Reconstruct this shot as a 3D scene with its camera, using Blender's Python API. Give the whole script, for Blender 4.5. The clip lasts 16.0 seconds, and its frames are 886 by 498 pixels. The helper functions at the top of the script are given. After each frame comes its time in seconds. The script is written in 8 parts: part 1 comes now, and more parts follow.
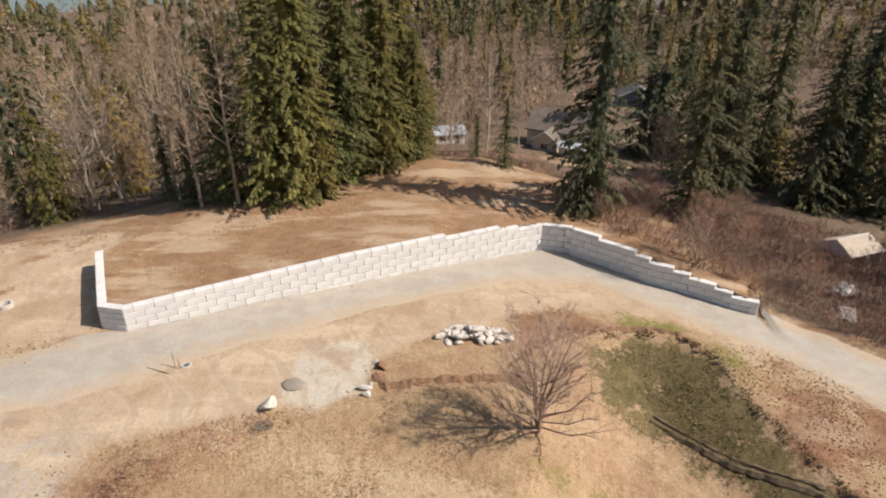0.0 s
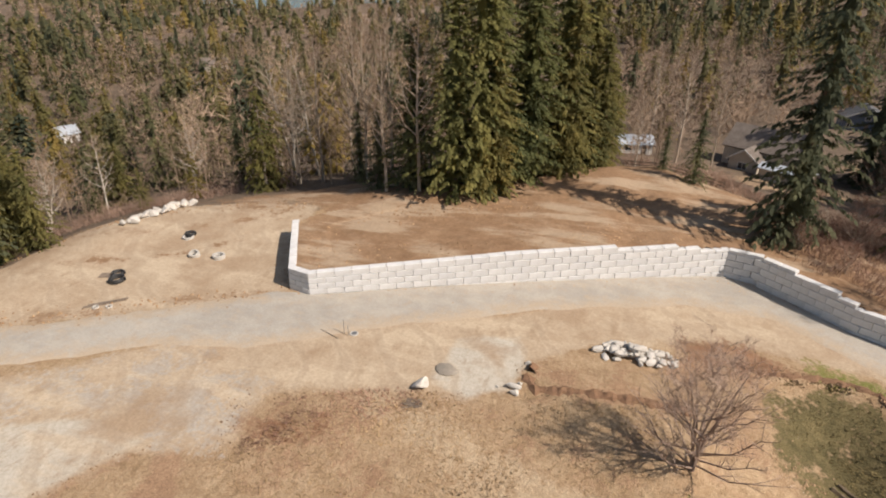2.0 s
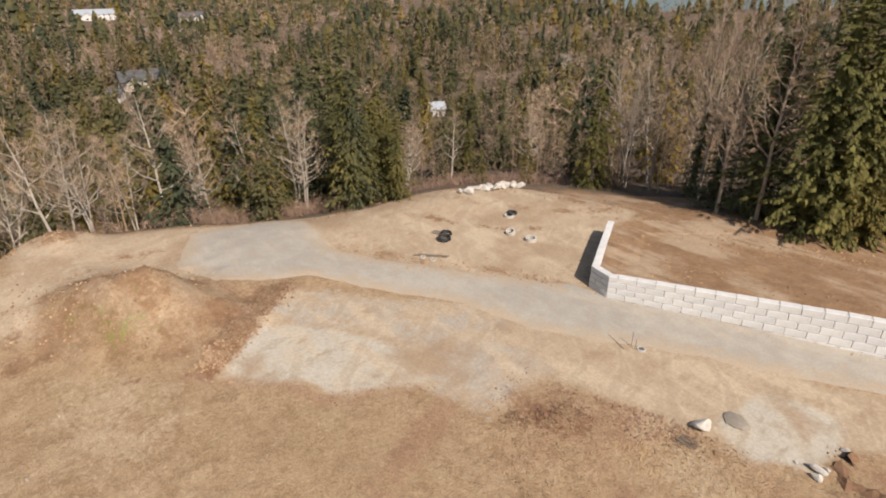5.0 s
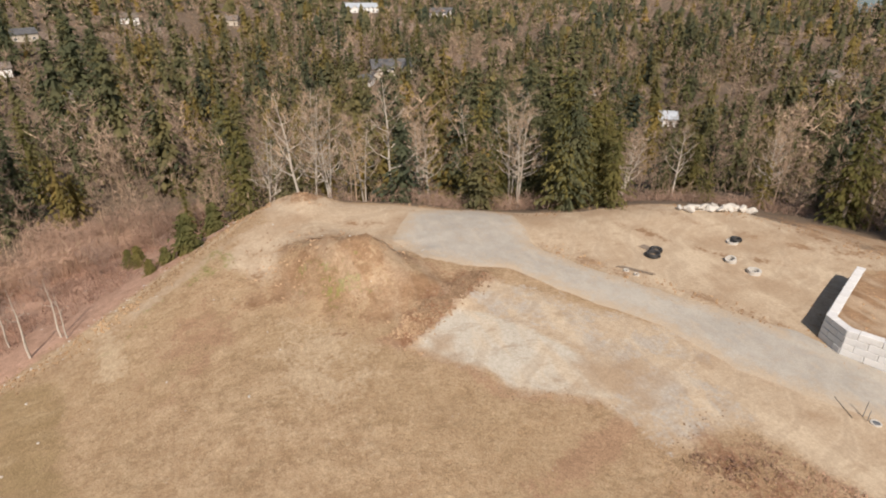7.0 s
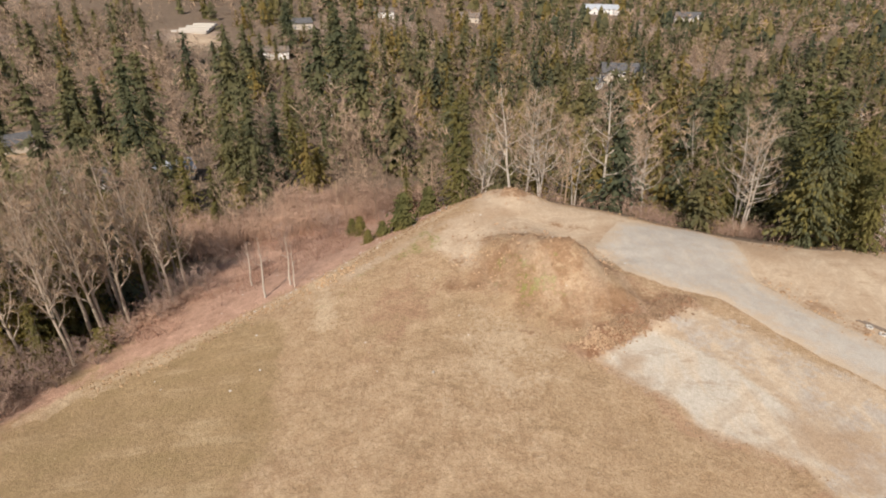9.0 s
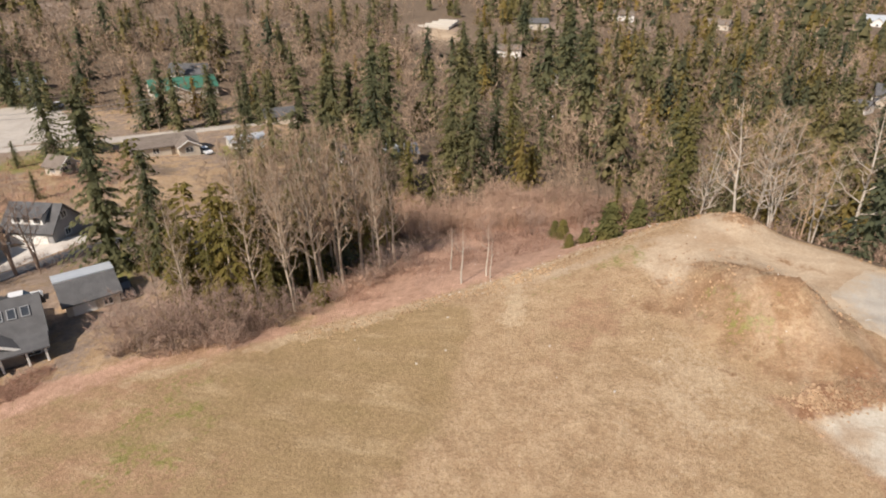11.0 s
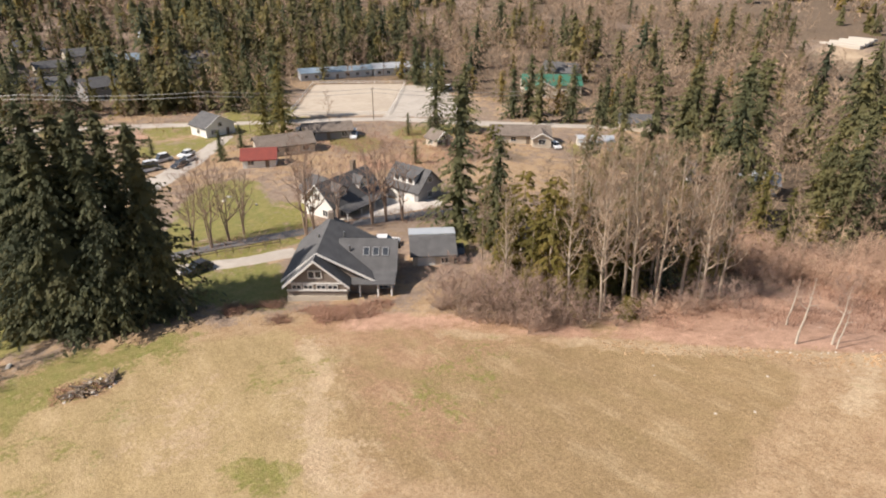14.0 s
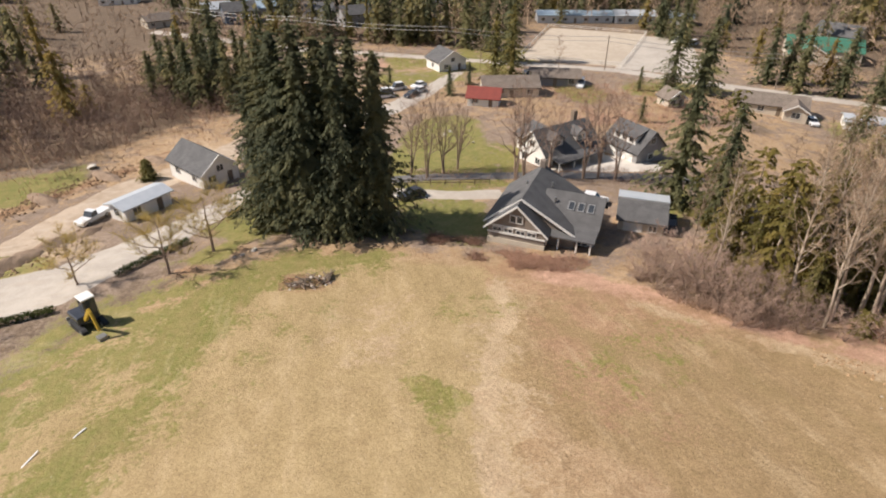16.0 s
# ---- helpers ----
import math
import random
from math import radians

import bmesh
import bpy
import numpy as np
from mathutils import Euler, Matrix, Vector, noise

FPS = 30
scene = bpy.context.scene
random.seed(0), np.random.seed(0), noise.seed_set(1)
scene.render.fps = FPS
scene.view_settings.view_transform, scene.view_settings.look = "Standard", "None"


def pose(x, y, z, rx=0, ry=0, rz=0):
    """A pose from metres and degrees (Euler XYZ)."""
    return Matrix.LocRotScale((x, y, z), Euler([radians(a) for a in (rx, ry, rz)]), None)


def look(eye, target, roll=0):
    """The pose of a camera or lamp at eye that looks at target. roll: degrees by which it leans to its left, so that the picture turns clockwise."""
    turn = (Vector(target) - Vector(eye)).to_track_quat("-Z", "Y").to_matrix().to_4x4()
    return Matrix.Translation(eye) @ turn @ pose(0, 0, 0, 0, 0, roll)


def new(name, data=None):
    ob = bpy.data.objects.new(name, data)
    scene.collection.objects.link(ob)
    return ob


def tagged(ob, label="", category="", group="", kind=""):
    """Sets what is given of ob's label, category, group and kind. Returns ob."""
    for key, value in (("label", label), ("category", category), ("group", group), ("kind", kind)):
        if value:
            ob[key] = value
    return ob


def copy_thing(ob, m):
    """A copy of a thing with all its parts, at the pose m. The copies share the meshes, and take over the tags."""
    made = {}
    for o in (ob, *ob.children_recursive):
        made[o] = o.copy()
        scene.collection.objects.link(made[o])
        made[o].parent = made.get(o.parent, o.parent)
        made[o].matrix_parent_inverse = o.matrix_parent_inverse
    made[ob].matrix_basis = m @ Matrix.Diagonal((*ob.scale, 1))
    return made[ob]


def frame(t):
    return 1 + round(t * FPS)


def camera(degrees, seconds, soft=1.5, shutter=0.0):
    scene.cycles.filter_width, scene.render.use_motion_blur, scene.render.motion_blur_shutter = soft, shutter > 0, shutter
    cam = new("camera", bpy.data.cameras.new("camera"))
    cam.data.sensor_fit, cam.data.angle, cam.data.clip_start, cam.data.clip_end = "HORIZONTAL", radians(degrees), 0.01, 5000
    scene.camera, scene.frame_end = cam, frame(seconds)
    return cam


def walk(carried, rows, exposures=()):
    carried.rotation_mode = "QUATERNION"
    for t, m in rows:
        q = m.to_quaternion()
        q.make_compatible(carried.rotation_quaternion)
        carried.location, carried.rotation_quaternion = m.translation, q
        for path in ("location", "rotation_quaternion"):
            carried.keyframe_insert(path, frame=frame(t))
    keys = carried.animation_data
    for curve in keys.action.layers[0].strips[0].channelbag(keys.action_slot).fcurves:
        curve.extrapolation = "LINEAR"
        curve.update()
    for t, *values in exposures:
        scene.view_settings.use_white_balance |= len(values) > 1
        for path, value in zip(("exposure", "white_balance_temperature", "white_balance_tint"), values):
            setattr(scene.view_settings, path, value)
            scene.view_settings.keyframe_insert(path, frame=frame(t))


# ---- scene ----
cam = camera(73.2, 16.0, soft=2.0)
# seconds, place in metres, turn in degrees: a drone that hovers and swings round to its left
ROWS = [
    (0.00, 0.00, 0.00, 32.00, 63.51, -0.36, 0.18),
    (0.50, -0.02, -0.04, 31.95, 63.55, -0.30, 4.62),
    (1.00, -0.04, -0.08, 31.90, 63.58, -0.24, 8.85),
    (1.50, -0.06, -0.12, 31.85, 63.61, -0.24, 13.15),
    (2.00, -0.08, -0.15, 31.80, 63.62, -0.27, 17.85),
    (2.50, -0.10, -0.19, 31.75, 63.62, -0.23, 22.88),
    (3.00, -0.11, -0.22, 31.70, 63.63, -0.28, 28.33),
    (3.50, -0.12, -0.26, 31.66, 63.63, -0.26, 33.75),
    (4.00, -0.14, -0.29, 31.61, 63.61, -0.27, 39.21),
    (4.60, -0.15, -0.33, 31.56, 63.60, -0.30, 45.71),
    (5.25, -0.16, -0.37, 31.51, 63.59, -0.37, 52.69),
    (5.90, -0.17, -0.41, 31.46, 63.57, -0.44, 59.61),
    (6.50, -0.17, -0.45, 31.42, 63.52, -0.45, 65.96),
    (7.00, -0.18, -0.49, 31.39, 63.48, -0.43, 71.25),
    (7.50, -0.18, -0.52, 31.36, 63.47, -0.44, 76.53),
    (8.00, -0.17, -0.55, 31.34, 63.41, -0.48, 81.83),
    (8.50, -0.17, -0.59, 31.31, 63.39, -0.44, 87.12),
    (9.00, -0.16, -0.63, 31.30, 63.38, -0.39, 92.39),
    (9.60, -0.15, -0.67, 31.28, 63.36, -0.38, 98.68),
    (10.25, -0.13, -0.72, 31.26, 63.33, -0.43, 105.49),
    (10.90, -0.11, -0.77, 31.26, 63.32, -0.45, 112.38),
    (11.50, -0.08, -0.82, 31.26, 63.33, -0.39, 118.90),
    (12.00, -0.06, -0.87, 31.26, 63.36, -0.30, 124.42),
    (12.50, -0.03, -0.92, 31.26, 63.41, -0.22, 129.95),
    (13.00, 0.01, -0.97, 31.27, 63.46, -0.24, 135.51),
    (13.50, 0.05, -1.02, 31.29, 63.51, -0.28, 141.04),
    (14.00, 0.09, -1.07, 31.30, 63.52, -0.29, 146.65),
    (14.50, 0.14, -1.13, 31.32, 63.55, -0.30, 152.27),
    (15.00, 0.19, -1.19, 31.34, 63.55, -0.35, 157.81),
    (15.50, 0.25, -1.26, 31.37, 62.86, -0.41, 163.22),
    (16.00, 0.32, -1.33, 31.39, 58.48, -0.47, 168.29),
]
walk(cam, [(row[0], pose(*row[1:])) for row in ROWS], [(0.0, 0.35), (1.5, 0.26), (3.5, 0.17), (7.0, 0.2), (9.0, 0.28), (12.5, 0.45), (14.5, 0.58), (16.0, 0.47)])

# ---- light ----
SUN = Vector((0.983, -0.185, 0.98)).normalized()
sky_world = bpy.data.worlds.new("clear_sky")
scene.world = sky_world
sky_world.use_nodes = True
sky_nodes = sky_world.node_tree
sky = sky_nodes.nodes.new("ShaderNodeTexSky")
sky.sky_type, sky.sun_disc = "NISHITA", False
sky.sun_elevation, sky.sun_rotation = math.asin(SUN.z), math.atan2(SUN.x, SUN.y)
sky.air_density, sky.dust_density = 1.0, 1.5
sky_nodes.nodes["Background"].inputs["Strength"].default_value = 0.078
sky_nodes.links.new(sky.outputs[0], sky_nodes.nodes["Background"].inputs["Color"])
sun_lamp = bpy.data.lights.new("sun", "SUN")
sun_lamp.energy, sun_lamp.angle, sun_lamp.color = 4.7, radians(0.55), (1.0, 0.905, 0.83)
new("sun", sun_lamp).matrix_world = look(SUN * 200, (0, 0, 0))

# ---- materials ----
class Shade:
    """A node material under construction."""

    def __init__(self, name, rough=0.9, metal=0.0, spec=0.3):
        self.mat = bpy.data.materials.new(name)
        self.mat.use_nodes = True
        self.nt = self.mat.node_tree
        self.out = self.nt.nodes["Principled BSDF"]
        self.out.inputs["Roughness"].default_value = rough
        self.out.inputs["Metallic"].default_value = metal
        self.out.inputs["Specular IOR Level"].default_value = spec
        self.coords = self.node("ShaderNodeTexCoord").outputs["Object"]

    def node(self, kind):
        return self.nt.nodes.new(kind)

    def put(self, socket, value):
        if isinstance(value, bpy.types.NodeSocket):
            self.nt.links.new(value, socket)
        elif isinstance(value, (tuple, list)) and len(value) == 3 and socket.type == "RGBA":
            socket.default_value = (*value, 1)
        else:
            socket.default_value = value

    def noise(self, scale, detail=4.0, rough=0.55, stretch=None):
        n = self.node("ShaderNodeTexNoise")
        source = self.coords
        if stretch:
            m = self.node("ShaderNodeMapping")
            self.put(m.inputs["Vector"], source)
            m.inputs["Scale"].default_value = stretch
            source = m.outputs[0]
        self.put(n.inputs["Vector"], source)
        n.inputs["Scale"].default_value, n.inputs["Detail"].default_value, n.inputs["Roughness"].default_value = scale, detail, rough
        return n.outputs["Fac"]

    def cells(self, scale, feature="F1", want="Distance"):
        n = self.node("ShaderNodeTexVoronoi")
        n.feature = feature
        self.put(n.inputs["Vector"], self.coords)
        n.inputs["Scale"].default_value = scale
        return n.outputs[want]

    def span(self, value, a, b, lo=0.0, hi=1.0):
        n = self.node("ShaderNodeMapRange")
        for i, v in enumerate((value, a, b, lo, hi)):
            self.put(n.inputs[i], v)
        return n.outputs[0]

    def sum(self, a, b, how="ADD"):
        n = self.node("ShaderNodeMath")
        n.operation = how
        self.put(n.inputs[0], a), self.put(n.inputs[1], b)
        return n.outputs[0]

    def mix(self, fac, a, b, how="MIX"):
        n = self.node("ShaderNodeMix")
        n.data_type, n.blend_type = "RGBA", how
        self.put(n.inputs[0], fac), self.put(n.inputs[6], a), self.put(n.inputs[7], b)
        return n.outputs[2]

    def attribute(self, name):
        n = self.node("ShaderNodeAttribute")
        n.attribute_name = name
        return n.outputs["Fac"]

    def random(self, island=False):
        return self.node("ShaderNodeNewGeometry").outputs["Random Per Island"] if island else self.node("ShaderNodeObjectInfo").outputs["Random"]

    def bump(self, height, strength, distance):
        n = self.node("ShaderNodeBump")
        n.inputs["Strength"].default_value, n.inputs["Distance"].default_value = strength, distance
        self.put(n.inputs["Height"], height)
        self.put(self.out.inputs["Normal"], n.outputs[0])

    def done(self, colour):
        self.put(self.out.inputs["Base Color"], colour)
        return self.mat


def simple(name, a, b, scale=3.0, rough=0.8, metal=0.0, bump=0.2, depth=0.01, spec=0.3, vary=0.0):
    """A surface of two near colours with grain at two scales."""
    s = Shade(name, rough, metal, spec)
    f = s.sum(s.sum(s.noise(scale), 0.6, "MULTIPLY"), s.sum(s.noise(scale * 9), 0.4, "MULTIPLY"))
    c = s.mix(s.span(f, 0.35, 0.65), a, b)
    if vary:
        c = s.mix(1.0, c, s.mix(s.random(), (1 - vary, 1 - vary, 1 - vary), (1 + vary * 0.4, 1 + vary * 0.4, 1 + vary * 0.4)), "MULTIPLY")
    if bump:
        s.bump(s.noise(scale * 12), bump, depth)
    return s.done(c)


def ground_material():
    s = Shade("ground_cover", 0.95, spec=0.15)
    broad, mid, fine, grit = s.noise(0.05, 3), s.noise(0.32, 5), s.noise(2.2, 5, 0.65), s.noise(11.0, 3)
    tuft = s.noise(0.9, 4, 0.7)
    patchy = s.noise(0.42, 6, 0.72)
    straw = s.mix(s.span(patchy, 0.36, 0.64), (0.335, 0.222, 0.126), (0.455, 0.328, 0.2))
    straw = s.mix(s.span(tuft, 0.5, 0.66, 0, 0.55), straw, (0.25, 0.16, 0.086))
    straw = s.mix(s.span(s.noise(0.16, 5, 0.6), 0.52, 0.68, 0, 0.4), straw, (0.31, 0.2, 0.115))
    straw = s.mix(s.span(fine, 0.48, 0.8, 0, 0.7), straw, (0.53, 0.40, 0.25))
    straw = s.mix(s.span(s.noise(0.75, 6, 0.75, (1.0, 0.45, 1)), 0.53, 0.66, 0, 0.55), straw, (0.24, 0.16, 0.085))
    straw = s.mix(s.span(broad, 0.45, 0.7, 0, 0.4), straw, (0.33, 0.23, 0.12))
    layers = (
        ("mown", (0.345, 0.242, 0.13), (0.27, 0.186, 0.096), 0.6),
        ("hay", (0.41, 0.31, 0.166), (0.335, 0.246, 0.128), 0.45),
        # forest floor, deepened in colour for the shade between the trunks
        ("forest", (0.125, 0.093, 0.066), (0.21, 0.155, 0.105), 0.7),
        # scrub, greyed to put some distance haze into its colour
        ("scrub", (0.33, 0.255, 0.195), (0.215, 0.16, 0.12), 0.8),
        ("litter", (0.54, 0.345, 0.245), (0.36, 0.22, 0.145), 0.7),
        ("rust", (0.42, 0.275, 0.165), (0.30, 0.185, 0.11), 0.8),
        ("path", (0.50, 0.385, 0.25), (0.43, 0.315, 0.195), 0.7),
        ("dirt", (0.48, 0.375, 0.26), (0.415, 0.31, 0.205), 0.5),
        ("soil", (0.335, 0.21, 0.12), (0.235, 0.14, 0.076), 0.8),
        ("red", (0.31, 0.175, 0.1), (0.2, 0.108, 0.06), 0.7),
        ("stone", (0.45, 0.395, 0.325), (0.40, 0.34, 0.27), 1.0),
        ("fines", (0.52, 0.465, 0.375), (0.48, 0.425, 0.34), 0.18),
        ("green", (0.155, 0.17, 0.04), (0.27, 0.225, 0.085), 1.0),
        # grassy bank: the shade of its sun-averted slope is mixed into this colour
        ("dark", (0.09, 0.076, 0.034), (0.185, 0.146, 0.068), 1.0),
        ("lawn", (0.165, 0.175, 0.05), (0.27, 0.228, 0.09), 0.9),
    )
    c = straw
    wobble = s.sum(s.sum(mid, 0.55, "MULTIPLY"), s.sum(fine, 0.45, "MULTIPLY"))
    for name, one, two, ragged in layers:
        own = s.mix(s.span(s.sum(s.sum(tuft, 0.6, "MULTIPLY"), s.sum(mid, 0.4, "MULTIPLY")), 0.38, 0.62), one, two)
        edge = s.sum(s.attribute(name), s.sum(s.sum(wobble, -0.5), ragged * 4.5, "MULTIPLY"))
        edge = s.sum(edge, s.span(s.attribute(name), 0.0, 0.12), "MULTIPLY")
        c = s.mix(s.span(edge, 0.32, 0.68), c, own)
    # streaks left by mowing
    swath = s.noise(0.5, 5, 0.65, (0.9, 0.16, 1))
    mown_all = s.sum(s.attribute("hay"), s.attribute("mown"), "MAXIMUM")
    c = s.mix(s.sum(s.span(swath, 0.48, 0.64, 0, 0.42), mown_all, "MULTIPLY"), c, (0.27, 0.2, 0.095))
    c = s.mix(s.sum(s.span(swath, 0.46, 0.34, 0, 0.4), mown_all, "MULTIPLY"), c, (0.50, 0.385, 0.235))
    # tracks of machines, pebbles and dust
    bare = s.sum(s.attribute("dirt"), s.sum(s.attribute("soil"), 0.75, "MULTIPLY"), "MAXIMUM")
    ruts = s.noise(0.22, 6, 0.6, (0.35, 1.3, 1))
    c = s.mix(s.sum(s.span(ruts, 0.5, 0.6, 0, 0.7), s.span(s.sum(s.attribute("dirt"), s.sum(s.attribute("soil"), 0.8, "MULTIPLY"), "MAXIMUM"), 0.2, 1.0), "MULTIPLY"), c, (0.54, 0.43, 0.30))
    ruts_two = s.noise(0.5, 6, 0.7, (1.2, 0.55, 1))
    c = s.mix(s.sum(s.span(ruts_two, 0.54, 0.66, 0, 0.45), bare, "MULTIPLY"), c, (0.27, 0.175, 0.10))
    marks = s.node("ShaderNodeTexWave")
    marks.bands_direction = "DIAGONAL"
    s.put(marks.inputs["Vector"], s.coords)
    for key, value in (("Scale", 0.11), ("Distortion", 14.0), ("Detail", 3.0), ("Detail Scale", 0.35), ("Detail Roughness", 0.6)):
        marks.inputs[key].default_value = value
    driven = s.sum(s.sum(s.attribute("dirt"), s.sum(s.attribute("soil"), 0.15, "MULTIPLY"), "MAXIMUM"), s.span(s.noise(0.09, 3), 0.36, 0.5), "MULTIPLY")
    c = s.mix(s.sum(s.span(marks.outputs["Fac"], 0.86, 0.96, 0, 0.35), driven, "MULTIPLY"), c, (0.29, 0.205, 0.13))
    c = s.mix(s.sum(s.span(marks.outputs["Fac"], 0.7, 0.82, 0, 0.2), driven, "MULTIPLY"), c, (0.57, 0.465, 0.335))
    damp = s.noise(0.13, 5, 0.62)
    c = s.mix(s.sum(s.span(damp, 0.5, 0.64, 0, 0.7), s.attribute("dirt"), "MULTIPLY"), c, (0.345, 0.24, 0.15))
    c = s.mix(s.span(s.sum(bare, s.attribute("fines"), "MAXIMUM"), 0.0, 1.0, 1.0, 0.35), c, s.mix(1.0, c, s.mix(s.span(grit, 0.3, 0.7), (0.74, 0.73, 0.72), (1.20, 1.20, 1.21)), "MULTIPLY"))
    tussock = s.noise(3.4, 5, 0.72)
    c = s.mix(1.0, c, s.mix(s.span(tussock, 0.36, 0.64), (0.87, 0.855, 0.835), (1.08, 1.08, 1.075)), "MULTIPLY")
    pebble = s.span(s.cells(1.4), 0.05, 0.075, 0.8, 0.0)
    c = s.mix(s.sum(pebble, s.span(mid, 0.5, 0.6), "MULTIPLY"), c, (0.55, 0.48, 0.40))
    packed = s.span(s.sum(bare, s.attribute("fines"), "MAXIMUM"), 0.0, 1.0, 1.0, 0.4)
    s.bump(s.sum(s.sum(s.sum(fine, 0.65, "MULTIPLY"), s.sum(grit, 0.35, "MULTIPLY")), packed, "MULTIPLY"), 1.0, 0.2)
    return s.done(c)


def gravel_material(name, one, two, dusty, verge=None):
    s = Shade(name, 0.95, spec=0.2)
    broad, mid, fine, grit = s.noise(0.10, 4), s.noise(0.6, 5), s.noise(5.0, 4), s.noise(16.0, 2)
    c = s.mix(s.span(s.sum(broad, s.sum(mid, -0.5), "ADD"), 0.36, 0.64), one, two)
    ruts = s.noise(0.5, 3, 0.5, (0.5, 1.6, 1))
    c = s.mix(s.span(ruts, 0.5, 0.68, 0, 0.5), c, dusty)
    if verge:
        worn = s.sum(s.attribute("edge"), s.sum(s.sum(s.sum(mid, 0.5, "MULTIPLY"), s.sum(s.noise(1.8, 4), 0.5, "MULTIPLY")), -0.5), "ADD")
        c = s.mix(s.span(s.sum(s.attribute("edge"), s.sum(s.sum(worn, s.attribute("edge"), "SUBTRACT"), 3.2, "MULTIPLY")), 0.05, 0.95, 1.0, 0.0), c, verge)
    c = s.mix(1.0, c, s.mix(s.span(fine, 0.3, 0.7), (0.91, 0.91, 0.915), (1.06, 1.06, 1.06)), "MULTIPLY")
    c = s.mix(1.0, c, s.mix(s.span(grit, 0.3, 0.7), (0.91, 0.91, 0.91), (1.07, 1.07, 1.07)), "MULTIPLY")
    s.bump(s.sum(fine, grit), 0.5, 0.05)
    return s.done(c)


def leaf_material(name, dark, light, tip, rough=0.75, wood=False):
    """Needles and leaves, which let part of the light through; wood: many trees in one mesh, told apart by their own tone."""
    s = Shade(name, rough, spec=0.2)
    c = s.mix(s.span(s.random(island=True), 0, 1, 0.15, 0.85), dark, light)
    c = s.mix(s.span(s.noise(0.35, 3), 0.45, 0.7, 0, 0.7), c, tip)
    c = s.mix(1.0, c, s.mix(s.span(s.noise(0.11, 2), 0.36, 0.64), (0.72, 0.75, 0.78), (1.25, 1.17, 1.04)), "MULTIPLY")
    if wood:
        tree = s.mix(s.attribute("tone"), (0.6, 0.7, 0.78), (1.42, 1.22, 0.95))
    else:
        tree = s.mix(s.random(), (0.76, 0.82, 0.84), (1.2, 1.12, 1.0))
    c = s.mix(1.0, c, tree, "MULTIPLY")
    mat = s.done(c)
    through_light = s.node("ShaderNodeBsdfTranslucent")
    s.put(through_light.inputs["Color"], c)
    both = s.node("ShaderNodeMixShader")
    both.inputs[0].default_value = 0.52
    s.nt.links.new(s.out.outputs[0], both.inputs[1])
    s.nt.links.new(through_light.outputs[0], both.inputs[2])
    s.nt.links.new(both.outputs[0], s.nt.nodes["Material Output"].inputs["Surface"])
    return mat


def twig_material(name, one, two, wood=False):
    s = Shade(name, 0.85, spec=0.2)
    c = s.mix(s.random(island=True), one, two)
    c = s.mix(1.0, c, s.mix(s.span(s.noise(0.08, 2), 0.38, 0.62), (0.66, 0.61, 0.58), (1.18, 1.12, 1.04)), "MULTIPLY")
    tree = s.mix(s.attribute("tone"), (0.62, 0.58, 0.56), (1.2, 1.12, 1.02)) if wood else s.mix(s.random(), (0.75, 0.74, 0.74), (1.15, 1.1, 1.05))
    return s.done(s.mix(1.0, c, tree, "MULTIPLY"))


def concrete_block_material():
    s = Shade("cast_concrete", 0.85, spec=0.25)
    c = s.mix(s.span(s.noise(0.8, 4), 0.35, 0.7), (0.695, 0.675, 0.64), (0.595, 0.575, 0.54))
    c = s.mix(1.0, c, s.mix(s.random(), (0.94, 0.94, 0.945), (1.03, 1.025, 1.015)), "MULTIPLY")
    c = s.mix(s.span(s.noise(2.0, 5, 0.6, (1, 1, 0.25)), 0.56, 0.75, 0, 0.5), c, (0.45, 0.41, 0.35))
    s.bump(s.sum(s.noise(6), s.noise(25)), 0.35, 0.02)
    return s.done(c)


def roof_material(name, one, two):
    s = Shade(name, 0.85, spec=0.25)
    rows = s.node("ShaderNodeTexBrick")
    m = s.node("ShaderNodeMapping")
    s.put(m.inputs["Vector"], s.coords)
    m.inputs["Scale"].default_value = (2.2, 2.2, 2.2)
    s.put(rows.inputs["Vector"], m.outputs[0])
    s.put(rows.inputs["Color1"], one), s.put(rows.inputs["Color2"], two), s.put(rows.inputs["Mortar"], tuple(v * 0.6 for v in one))
    rows.inputs["Mortar Size"].default_value = 0.02
    c = s.mix(s.span(s.noise(0.7, 4), 0.4, 0.7, 0, 0.35), rows.outputs["Color"], tuple(min(1, v * 1.5) for v in two))
    s.bump(s.noise(12), 0.3, 0.02)
    return s.done(c)


def bark_material(name, one, two, patch=None):
    s = Shade(name, 0.9, spec=0.2)
    c = s.mix(s.span(s.noise(1.2, 5, 0.6, (1, 1, 0.3)), 0.35, 0.65), one, two)
    if patch:
        c = s.mix(s.span(s.noise(1.6, 3), 0.58, 0.66), c, patch)
    s.bump(s.noise(6, 4, 0.6, (1, 1, 0.3)), 0.5, 0.04)
    return s.done(c)


